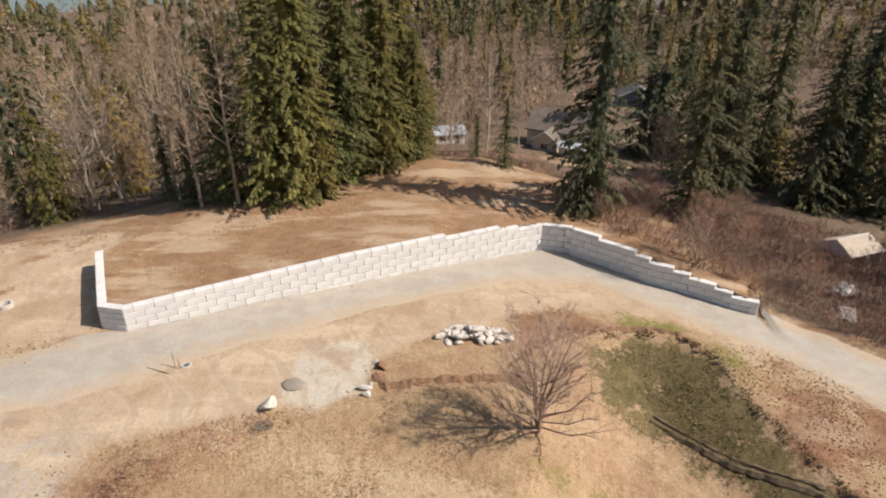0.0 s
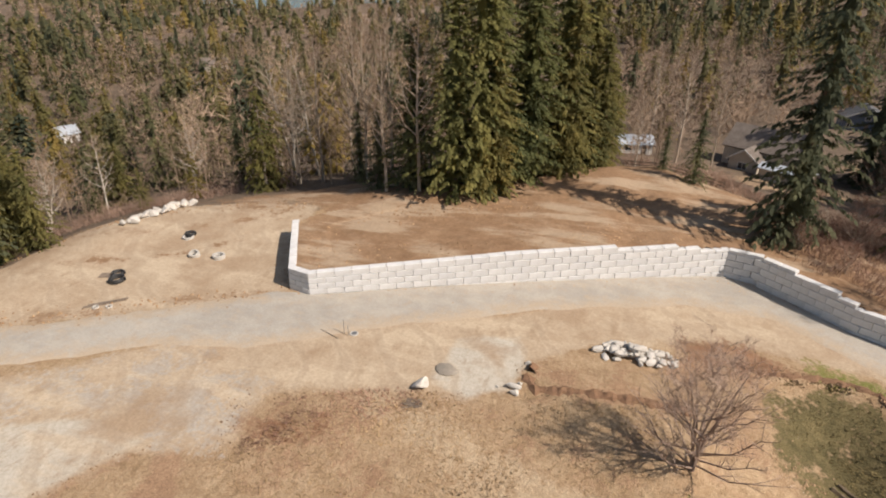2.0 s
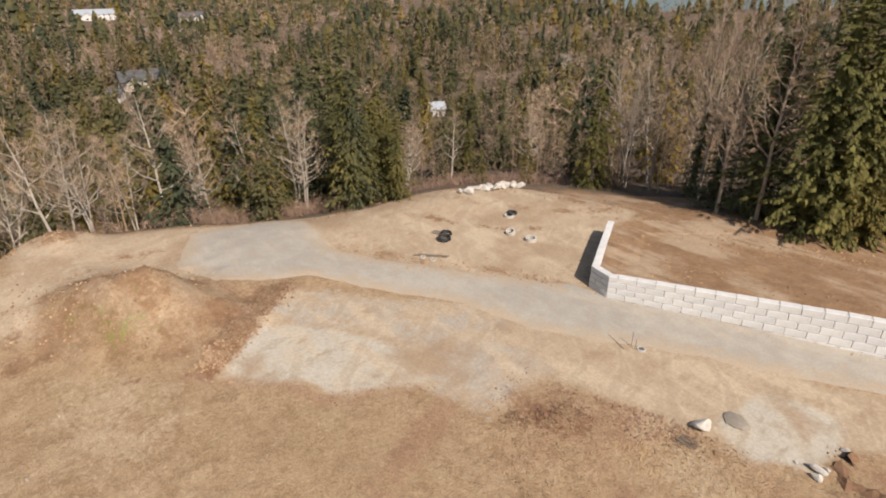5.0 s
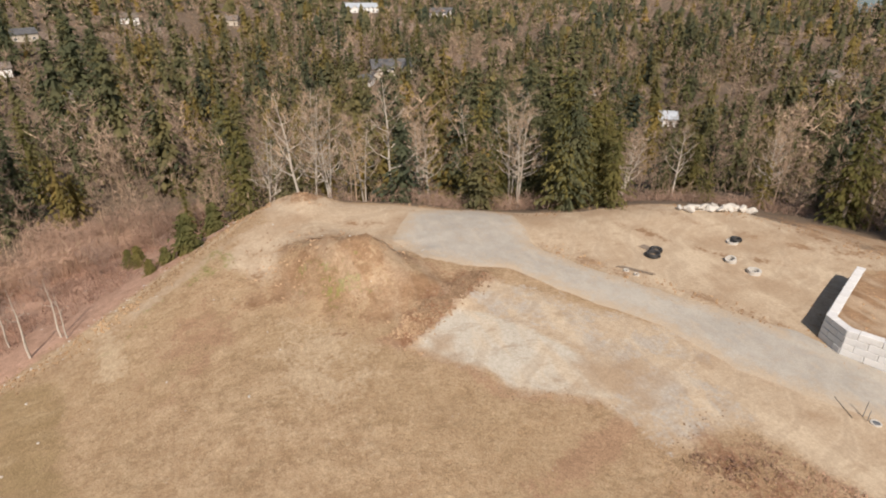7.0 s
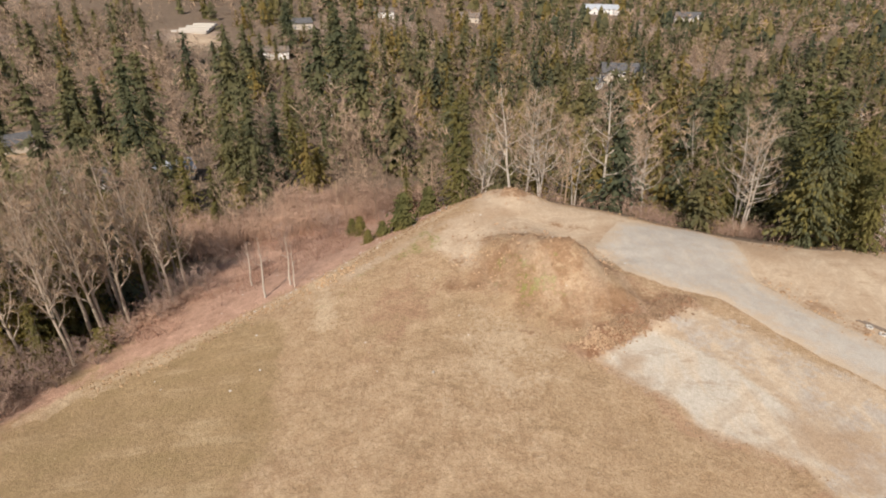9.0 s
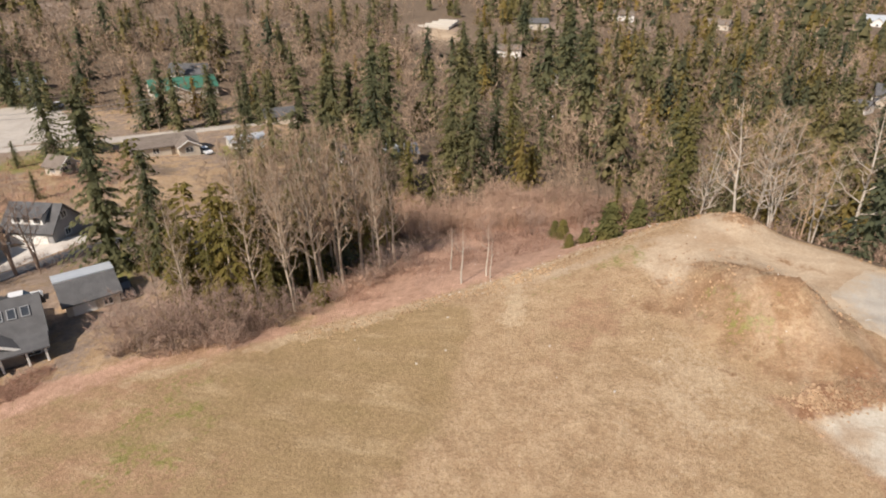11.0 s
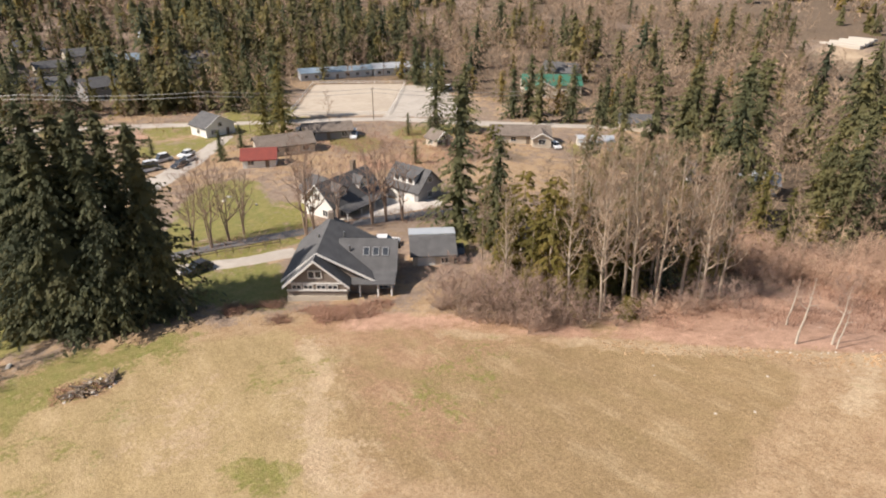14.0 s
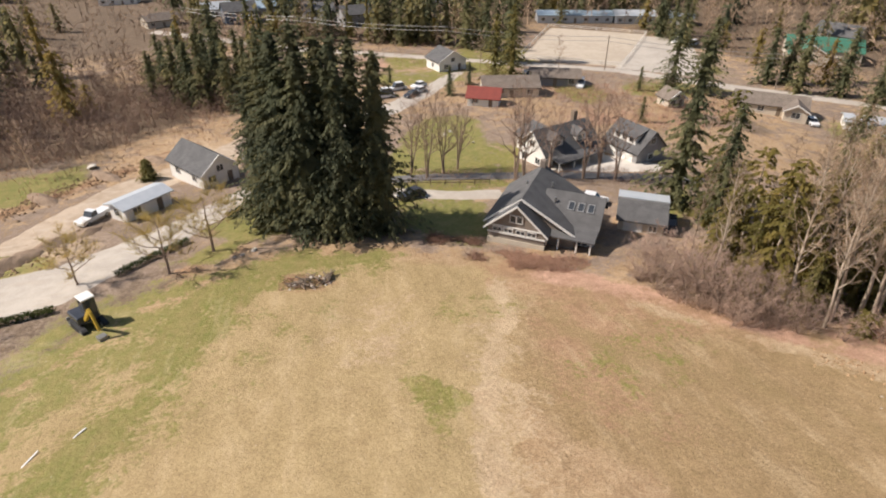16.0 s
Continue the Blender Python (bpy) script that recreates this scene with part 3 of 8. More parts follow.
def zones(px, py):
    """How far each kind of ground cover holds at the places given."""
    field = inside(px, py, FIELD_EDGE)
    basin = inside(px, py, BASIN)
    far = np.hypot(px, py)
    valley = ease(inside(px, py, VALLEY), -5, 5)
    upland = shore(0.8, UPLAND)(px, py)
    beyond = ease(field, 1.0, -3.0) * (1 - upland)
    bank = beyond * ease(field, -40, -24) * ease(px, -30, -45)
    red_bank = bank * ease(py, -46, -32) * ease(py, 6, -6)
    view = np.degrees(np.arctan2(-px, py)) % 360
    south = ease(view, 124, 132) * ease(view, 228, 220) * ease(far, 250, 205)
    garden = np.maximum(blob(px, py, 30, 121, 12, 9), blob(px, py, 60, 150, 14, 8))
    dell = np.maximum(blob(px, py, 78, -152, 46, 36), ease(inside(px, py, [(18, -152), (34, -138), (48, -124), (64, -119), (110, -122), (110, -196), (48, -184), (28, -168)]), -4, 4))
    torn = np.maximum.reduce([blob(px, py, 12, 49.8, 6.5, 2.4, 0.05), blob(px, py, 30.5, 36.5, 3.4, 6.5, -0.35), 0.9 * blob(px, py, 36, 36, 3.5, 6, -0.6)])
    ridge = trail(px, py, [(-43.6, 10.8), (-46.6, 14.6), (-49.2, 18), (-51.4, 21.2)], 1.9)
    scrub_right = beyond * ease(px, 14, 22) * ease(far, 130, 90)
    return {
        "mown": shore(1.5, MOWN)(px, py),
        "hay": 0.92 * ease(field, -1, 4) * ease(py, -12, -24) * ease(px - 0.35 * py, -6, 4),
        "forest": np.maximum.reduce([beyond * (1 - valley) * ease(far, 60, 80) * (1 - red_bank) * (1 - 0.75 * south) * (1 - garden), scrub_right * (1 - garden), 0.8 * dell, 0.75 * valley * ease(grain(px + 50, py - 70, 17, 2), 0.2, 0.4)]),
        "scrub": np.maximum(np.maximum(valley, 0.9 * south * beyond) * (0.6 + 0.5 * grain(px, py, 25)) * (1 - dell), beyond * ease(far, 260, 420) * ease(grain(px, py, 60), 0.15, 0.4)),
        # the patch at (-57, -43) brightens the alders' floor as sunlight would
        "litter": np.maximum.reduce([red_bank, 0.75 * blob(px, py, -57, -43, 14, 6, -0.4), 0.9 * trail(px, py, [(-24, -58.5), (-31, -53.5), (-38, -46), (-44, -40.5)], 3.0), 0.8 * blob(px, py, -24, -183, 20, 9, -0.5), 0.55 * blob(px, py, -66, -150, 18, 9, -0.5), 0.5 * blob(px, py, 8, -146, 14, 7), 0.6 * blob(px, py, -62, -122, 14, 10)]),
        "rust": np.maximum.reduce([0.9 * blob(px, py, -22, -60, 6, 3.5, 0.5), 0.8 * blob(px, py, -36, -46, 4, 7, 0.7), 0.8 * blob(px, py, 9, 47, 7, 3.2, 0.2), 0.7 * blob(px, py, 3, 41, 9, 2.2, 0.1), 0.6 * blob(px, py, 12, 42, 3, 6), 0.75 * blob(px, py, -16, 33, 5, 3.5, 0.4), 0.75 * blob(px, py, -21, -39, 3.5, 11, 0.25), 0.6 * blob(px, py, -27, -46, 6, 4, 0.6), 0.8 * trail(px, py, [(-28.5, 25), (-25.5, 19), (-22, 11), (-19, 3)], 1.5), 0.6 * trail(px, py, [(-48, 19.5), (-41.5, 25), (-35.5, 27.5)], 1.6), 0.45 * trail(px, py, [(-44, 27), (-38, 30), (-31, 31)], 1.3), 0.75 * trail(px, py, [(-44, 9.2), (-38.4, 15), (-34, 16), (-31, 23)], 1.1), 0.6 * trail(px, py, [(-63, 12), (-56, 15), (-51.5, 20.5)], 1.3), 0.55 * blob(px, py, -18, 27, 7, 4), 0.5 * blob(px, py, -2, 32, 6, 5), 0.45 * blob(px, py, -50, -8, 8, 5), 0.6 * blob(px, py, 37, 41, 9, 3, -0.9), 0.7 * blob(px, py, 31, 36, 3.5, 9, -0.5), 0.55 * blob(px, py, 13, 31, 6, 8), 0.85 * blob(px, py, -26, -45, 3.2, 9, 0.5), 1.0 * blob(px, py, 3.6, -61.3, 4.2, 2.4), 0.9 * blob(px, py, 18.4, -68.6, 3.2, 2.0), 0.9 * blob(px, py, 13.6, -73.4, 3.4, 2.2), 0.6 * blob(px, py, 27.5, -58, 4, 5, 0.5), 0.7 * blob(px, py, -19, -36, 2.6, 6, 0.5), 0.6 * blob(px, py, -33, -43, 6, 3), 0.75 * trail(px, py, [(-18, -57), (-26, -52), (-34, -46), (-41, -40)], 2.2)]),
        "path": np.maximum.reduce([0.75 * trail(px, py, [(-18.2, -57.3), (-17.1, -49.4), (-12.9, -41.2), (-9.6, -32.2), (-8.4, -25.8), (-8, -18)], 1.4), 0.42 * trail(px, py, [(-19, -56), (-16, -50), (-13.4, -43), (-12.6, -35), (-11, -30), (-9, -20)], 4.0), 0.55 * trail(px, py, [(-52, -24), (-41, -39), (-32, -49)], 1.5), 0.6 * trail(px, py, [(-16, 34), (-8, 30), (4, 27)], 3), 0.6 * blob(px, py, -44, 3, 10, 5), 0.5 * blob(px, py, -2, -50, 6, 10), 0.8 * trail(px, py, [(-58, -17), (-53, -15), (-49, -14)], 1.6), 0.75 * trail(px, py, [(-79, 3), (-66, -11), (-58, -17.5), (-52, -25.5), (-44, -37), (-40, -41)], 0.9), 0.7 * trail(px, py, [(-74, 7), (-68, 4), (-63, -1), (-58, 0)], 2.0), 0.6 * trail(px, py, [(-39.5, 62), (-37.5, 54), (-34.5, 47.5)], 1.6), 0.32 * blob(px, py, -12, 63, 22, 4.5, 0.45), 0.5 * trail(px, py, [(-62, 36), (-54, 42), (-44, 46), (-38, 49)], 1.2)]),
        "dirt": np.maximum(np.maximum(shore(0.9, PAD, YARD)(px, py) * (1 - torn), shore(1.0, HEAP_RING)(px, py)), 0.75 * blob(px, py, -62, -10, 14, 1.2, -0.75))
        + 0.75 * blob(px, py, 24, -122, 15, 5, -0.85) + 0.7 * blob(px, py, 38, -82, 8, 5, -0.8) + 0.9 * blob(px, py, -345, -152, 30, 14, 0.6) + 0.7 * blob(px, py, -262, -58, 14, 9) + 0.7 * blob(px, py, -210, 265, 16, 8),
        "red": np.maximum.reduce([torn, 0.9 * ridge, 0.75 * blob(px, py, -23, 28.5, 4, 2.6, 0.4)]),
        "soil": np.maximum.reduce([upland, 0.75 * trail(px, py, [(58, -94), (47, -106), (38, -115), (27, -126)], 2.6), 0.8 * blob(px, py, 43, -79, 7, 4, -0.7), 0.6 * blob(px, py, 32, -55, 6, 3.5), 0.6 * blob(px, py, 24, -60, 3, 5, 0.5), 0.62 * shore(2.0, HEAP)(px, py), 0.95 * blob(px, py, -79, 6, 5, 3), 0.55 * trail(px, py, [(-64, 50), (-55, 54), (-47, 60), (-42, 64)], 1.0), 0.5 * trail(px, py, [(-60, 44), (-51, 48), (-44, 55)], 0.9), 0.5 * trail(px, py, [(-57, 31.5), (-46, 38.2), (-34, 45.6)], 1.0), 0.4 * trail(px, py, [(-70, 26), (-66, 20), (-70, 10)], 1.2), 0.95 * blob(px, py, 12.6, 50.6, 5, 1.8, 0.1), 0.6 * blob(px, py, 30, 40.5, 3, 7, -0.35), 0.75 * blob(px, py, 31, 35, 4.5, 6, -0.5), 0.6 * blob(px, py, 37, 40, 3, 6, -0.7), 0.7 * trail(px, py, [(36, 52.5), (41, 48.6), (46, 43), (52, 34)], 1.3), 0.8 * blob(px, py, -48, 67, 9, 5), 0.95 * trail(px, py, [(-43.6, 10.8), (-46.6, 14.6), (-49.2, 18), (-51.4, 21.2)], 1.7)]),
        "stone": (1 - ridge) * np.maximum(0.5 * shore(1.5, [(-24.5, 25.5), (-26, 33), (-36, 35), (-46, 28), (-51, 21), (-47, 16), (-36, 25.4), (-30, 24)])(px, py), 0.75 * shore(1.0, [(-25.4, 26), (-27.8, 31.8), (-33, 33), (-34, 29), (-30, 25.5)])(px, py)),
        "fines": shore(0.6, FINES, FINES_TWO)(px, py) * (1 - ridge),
        "green": np.maximum.reduce([0.8 * valley * ease(grain(px, py, 24, 2), 0.22, 0.42), 1.0 * shore(3.0, VERDANT)(px, py), 0.9 * blob(px, py, -6.8, -37, 1.8, 4.5, 0.15), 0.7 * blob(px, py, 5, -63.5, 9, 3.5), 0.62 * blob(px, py, 14, -57, 7, 7), 0.36 * blob(px, py, -27, -39, 9, 5, 0.4), 0.4 * blob(px, py, -14, -52, 5, 3), 0.95 * blob(px, py, 21.5, 50.0, 5, 1.5, -0.2), 0.7 * blob(px, py, 26.6, 45, 1.5, 4), 0.3 * blob(px, py, -60, -9, 12, 1.5, -0.75), 0.34 * blob(px, py, -53, 6, 5, 3.2, 0.6), 0.45 * blob(px, py, -64, -6, 3, 2.2), 0.3 * shore(6.0, [(12, -40), (-8, -66), (10, -70), (30, -55), (30, -30)])(px, py), 0.5 * blob(px, py, 11, 30, 4, 3)]),
        # the bank's face, whose cover colour carries its shade
        "dark": ease(basin + 0.7 * grain(px, py, 3.0, 2), -0.4, 0.8) * shore(1.8, BANK)(px, py),
        "lawn": np.maximum(shore(1.2, *LAWNS)(px, py), 0.7 * shore(4.0, VERDANT, [(30, -34), (44, -46), (30, -64), (8, -71), (14, -58)])(px, py)),
    }


def spread(inner, step, outer, growth):
    """Grid lines that are even in the middle and widen outwards."""
    half, gap = list(np.arange(0, inner, step)), step
    while half[-1] < outer:
        gap *= growth
        half.append(half[-1] + gap)
    return np.array([-v for v in half[:0:-1]] + half)


def sheet_mesh(name, px, py, z, keep, material):
    n, m = px.shape
    index = np.arange(n * m).reshape(n, m)
    quads = np.stack([index[:-1, :-1], index[:-1, 1:], index[1:, 1:], index[1:, :-1]], -1).reshape(-1, 4)
    if keep is not None:
        k = keep.ravel()
        quads = quads[k[quads].all(1)]
        used = np.unique(quads)
        table = np.zeros(n * m, np.int64)
        table[used] = np.arange(len(used))
        quads = table[quads]
    else:
        used = np.arange(n * m)
    verts = np.stack([px.ravel()[used], py.ravel()[used], z.ravel()[used]], -1)
    return mesh_of(name, verts, quads, material, smooth=True), verts


gx, gy = np.meshgrid(spread(96, 0.95, 4600, 1.09), spread(106, 0.95, 4600, 1.09))
ground_mesh, ground_points = sheet_mesh("ground", gx, gy, ground_height(gx, gy) + relief(gx, gy), None, GROUND)
for zone_name, weights in zones(ground_points[:, 0], ground_points[:, 1]).items():
    ground_mesh.attributes.new(zone_name, "FLOAT", "POINT").data.foreach_set("value", weights.astype(np.float32))
tagged(new("ground", ground_mesh), "dry straw-coloured meadow and bare brown earth on a hillside", "ground", kind="structure")


def laid_sheet(name, outline, cell, lift, material, label, category, ragged=0.5):
    """A thin worn layer that lies on the ground within an outline."""
    xs, ys = [p[0] for p in outline], [p[1] for p in outline]
    px, py = np.meshgrid(np.arange(min(xs) - 2, max(xs) + 2, cell), np.arange(min(ys) - 2, max(ys) + 2, cell))
    d = inside(px, py, outline) + ragged * grain(px, py, 3.0, 3)
    z = ground_height(px, py) + relief(px, py) + np.clip(d * 0.16, -0.22, lift)
    me, points = sheet_mesh(name, px, py, z, d > -1.2, material)
    edge = np.clip(inside(points[:, 0], points[:, 1], outline) / 2.6, 0, 1)
    edge = np.maximum(edge, trail(points[:, 0], points[:, 1], WALL_LINE, 3.5))
    me.attributes.new("edge", "FLOAT", "POINT").data.foreach_set("value", edge.astype(np.float32))
    return tagged(new(name, me), label, category, kind="structure")


GRAVEL_LANE = [(-72, 29), (-67, 32.3), (-62.5, 31.6), (-56.5, 30.5), (-45.7, 37), (-33.5, 45.4), (-29.5, 46.9), (12.3, 67.6), (15.4, 66.9), (19.9, 63.1), (23.9, 59.8), (27.9, 57.6), (31.5, 55.1), (33.5, 53.5), (38.3, 50), (41.6, 45.6), (50, 32), (46, 29), (37.2, 38), (32.6, 45), (24.4, 52.2), (16.5, 58.6), (7.4, 58), (-7.9, 50.4), (-22, 42), (-30.5, 36.3), (-38.2, 34.2), (-52, 25), (-53.5, 21.8), (-57, 16.5), (-63, 14.5), (-71, 19)]
laid_sheet("road", GRAVEL_LANE, 0.5, 0.07, GRAVEL, "pale grey compacted gravel driveway along the wall", "road", 0.45)
laid_sheet("road", [(-27, -82.3), (-20, -83.2), (-13, -85.4), (-4, -88.4), (4, -91.4), (10.5, -92.4), (15.6, -87.4), (20.6, -79.4), (27.4, -71.8), (32.4, -65.4), (40, -64.6), (50, -58), (58, -66), (44, -75.6), (36.6, -77), (31, -80.6), (24.6, -86.2), (18, -94), (13, -99), (6, -98.5), (-3, -94), (-13, -89.6), (-20, -87), (-27, -86)], 0.6, 0.1, PALE_GRAVEL, "pale gravel driveway leading to the house", "driveway", 0.2)
laid_sheet("road", [(2, -97.5), (-4, -97), (-18, -96), (-32, -93), (-50, -89), (-64, -86), (-64, -83), (-49, -86), (-31, -90), (-17, -92.6), (0, -94.5)], 0.6, 0.12, ASPHALT, "dark asphalt lane between the houses", "road", 0.2)
laid_sheet("pavement", [(-36, -93), (-43, -101.5), (-54, -97.5), (-60, -92), (-57, -88.8), (-48, -90)], 0.6, 0.14, CONCRETE_PAVING, "pale concrete forecourt between house and garage", "pavement", 0.15)
laid_sheet("road", [(-4, -128), (-15, -134), (-28, -150), (-42, -172), (-39, -174), (-22, -152), (-9, -138), (2, -132)], 0.9, 0.12, PALE_GRAVEL, "pale gravel side street", "road", 0.2)
laid_sheet("road", [(60, -262), (5, -219), (-61, -182), (-90, -169), (-113, -150), (-150, -128), (-148, -124), (-110, -144), (-86, -165), (-60, -177), (6, -213), (62, -256)], 1.2, 0.15, PALE_GRAVEL, "pale country road across the valley", "road", 0.2)
laid_sheet("pavement", [(-63, -186), (-90, -231), (-122, -214), (-90, -171)], 1.2, 0.2, SAND, "fenced sandy riding arena", "riding arena", 0.2)
laid_sheet("pavement", [(-88, -170), (-120, -212), (-134, -204), (-118, -168), (-108, -158)], 1.2, 0.16, PALE_GRAVEL, "pale gravel yard beside the arena", "gravel yard", 0.5)
laid_sheet("road", [(50, -84), (38, -108), (28, -115), (16, -131), (8, -128), (22, -110), (33, -98), (42, -82)], 0.8, 0.12, DIRT_TRACK, "bare dirt construction track", "dirt road", 0.8)


# ---- terrace and retaining wall ----
tx, ty = np.meshgrid(np.arange(-38, 36, 0.45), np.arange(46, 84, 0.45))
t_in = inside(tx, ty, WALL_LINE + [(36, 62), (20, 80), (-22, 78), (-36, 62)])
terrace_mesh, terrace_points = sheet_mesh("ground", tx, ty, terrace_level(tx, ty) + relief(tx, ty) + 0.05 * ease(t_in, 0.5, 1.5) - 0.5 * ease(t_in, 4.5, 5.5), (t_in > 0.35) & (t_in < 5.5) & (ty < 70), GROUND)
for zone_name, weights in zones(terrace_points[:, 0], terrace_points[:, 1]).items():
    terrace_mesh.attributes.new(zone_name, "FLOAT", "POINT").data.foreach_set("value", weights.astype(np.float32))
tagged(new("ground", terrace_mesh), "bare brown soil filled up behind the wall", "soil terrace", kind="structure")

COURSE, BLOCK_LONG, BLOCK_DEEP = 0.8, 1.8, 0.8


def block_mesh(length, tall):
    bm = box_bm(length - 0.032, BLOCK_DEEP, tall - 0.028, 0, 0, tall / 2, bevel=0.04)
    me = bpy.data.meshes.new("block")
    bm.to_mesh(me)
    bm.free()
    me.materials.append(BLOCK)
    return me


BLOCKS = {(full, tall): block_mesh(BLOCK_LONG if full else BLOCK_LONG / 2, COURSE if tall else COURSE / 2) for full in (True, False) for tall in (True, False)}
wall_rng = random.Random(5)


def wall_run(name, points, crest, label):
    """A run of stacked blocks along a line; crest(s) is the height of its top at s metres along it. Courses lie level."""
    wall = thing(name, Matrix(), label, "retaining wall", kind="structure")
    legs = [(Vector((*a, 0)), Vector((*b, 0))) for a, b in zip(points, points[1:])]
    total = sum((b - a).length for a, b in legs)

    def place(s):
        for a, b in legs:
            if s <= (b - a).length or (a, b) == legs[-1]:
                return a + (b - a).normalized() * s, (b - a).normalized()
            s -= (b - a).length

    for row in range(-3, 4):
        s = 0.0
        first = row % 2 == 1
        while s < total - 0.2:
            long = BLOCK_LONG / 2 if first or total - s < BLOCK_LONG * 0.75 else BLOCK_LONG
            first = False
            p, way = place(s + long / 2)
            foot = float(drive_level(np.array(p.x), np.array(p.y)))
            top, low = crest(s + long / 2), row * COURSE
            tall = low + COURSE <= top + 0.05
            k = float(wall_sink(p.x))
            slope = low * float(wall_sink(p.x + way.x) - wall_sink(p.x - way.x)) / 2
            if low + COURSE > foot - 0.1 and (tall or low + COURSE / 2 <= top + 0.05):
                back = Vector((-way.y, way.x, 0))
                ob = new("block", BLOCKS[long == BLOCK_LONG, tall])
                spot = p + back * (BLOCK_DEEP / 2 + 0.02 * (row + 2) + wall_rng.uniform(-0.015, 0.015))
                ob.matrix_basis = Matrix.LocRotScale((spot.x, spot.y, low * k), Euler((0, -slope, math.atan2(way.y, way.x) + wall_rng.uniform(-0.007, 0.007))), (1, 1, k))
                ob.parent = wall
            s += long
    return wall


def stepped(*steps):
    """The crest as a row of (up to this distance, height)."""
    return lambda s: next((z for end, z in steps if s < end), steps[-1][1])


wall_run("wall_west", [WALL_LINE[0], WALL_LINE[1]], stepped((99, 3.2)), "pale concrete block retaining wall round the end of the terrace")
wall_run("wall_corner", [WALL_LINE[1], WALL_LINE[2]], stepped((99, 3.2)), "chamfered corner of the pale concrete block wall")
wall_run("wall_south", [WALL_LINE[2], WALL_LINE[3]], stepped((33, 3.2), (40.2, 2.8), (43, 2.4), (99, 2.0)), "long pale concrete block retaining wall along the gravel drive")
wall_run("wall_east", WALL_LINE[3:], stepped((6.7, 2.0), (12.3, 1.6), (13.8, 1.2), (15.5, 0.8), (17.3, 0.4), (20.2, 0.0), (23.3, -0.4), (99, -0.8)), "curved pale concrete block wall stepping down to the drive")


# ---- trees ----
def tubes(lines, sides):
    """Tapered tubes along polylines: lists of (points, radii)."""
    verts, faces, base = [], [], 0
    for points, radii in lines:
        points = [Vector(p) for p in points]
        for i, p in enumerate(points):
            ahead = (points[min(i + 1, len(points) - 1)] - points[max(i - 1, 0)]).normalized()
            side = ahead.cross(Vector((0.31, 0.95, 0.08))).normalized()
            other = ahead.cross(side)
            for k in range(sides):
                a = 2 * math.pi * k / sides
                verts.append(p + radii[i] * (math.cos(a) * side + math.sin(a) * other))
        for i in range(len(points) - 1):
            for k in range(sides):
                a, b = base + i * sides + k, base + i * sides + (k + 1) % sides
                faces.append((a, b, b + sides)), faces.append((a, b + sides, a + sides))
        base += len(points) * sides
    return np.array([tuple(v) for v in verts]), np.array(faces)


def sprays(p, d, length, width, droop, rng, twist=0.7):
    """Small drooping diamonds of needles, one for each root p and direction d."""
    side = np.stack([-d[:, 1], d[:, 0], np.zeros(len(d))], -1)
    side /= np.maximum(np.linalg.norm(side, axis=1, keepdims=True), 1e-6)
    tilt = rng.uniform(-twist, twist, len(p))[:, None]
    side = side * np.cos(tilt) + np.array([0, 0, 1.0]) * np.sin(tilt)
    down = np.array([0, 0, -1.0])
    length, width, droop = length[:, None], width[:, None], droop[:, None]
    mid = p + d * length * 0.45 + down * droop * 0.2
    v = np.stack([p, mid + side * width, p + d * length + down * droop, mid - side * width], 1).reshape(-1, 3)
    f = np.arange(len(p))[:, None] * 4 + np.array([[0, 1, 2, 0, 2, 3]])
    return v, f.reshape(-1, 3)


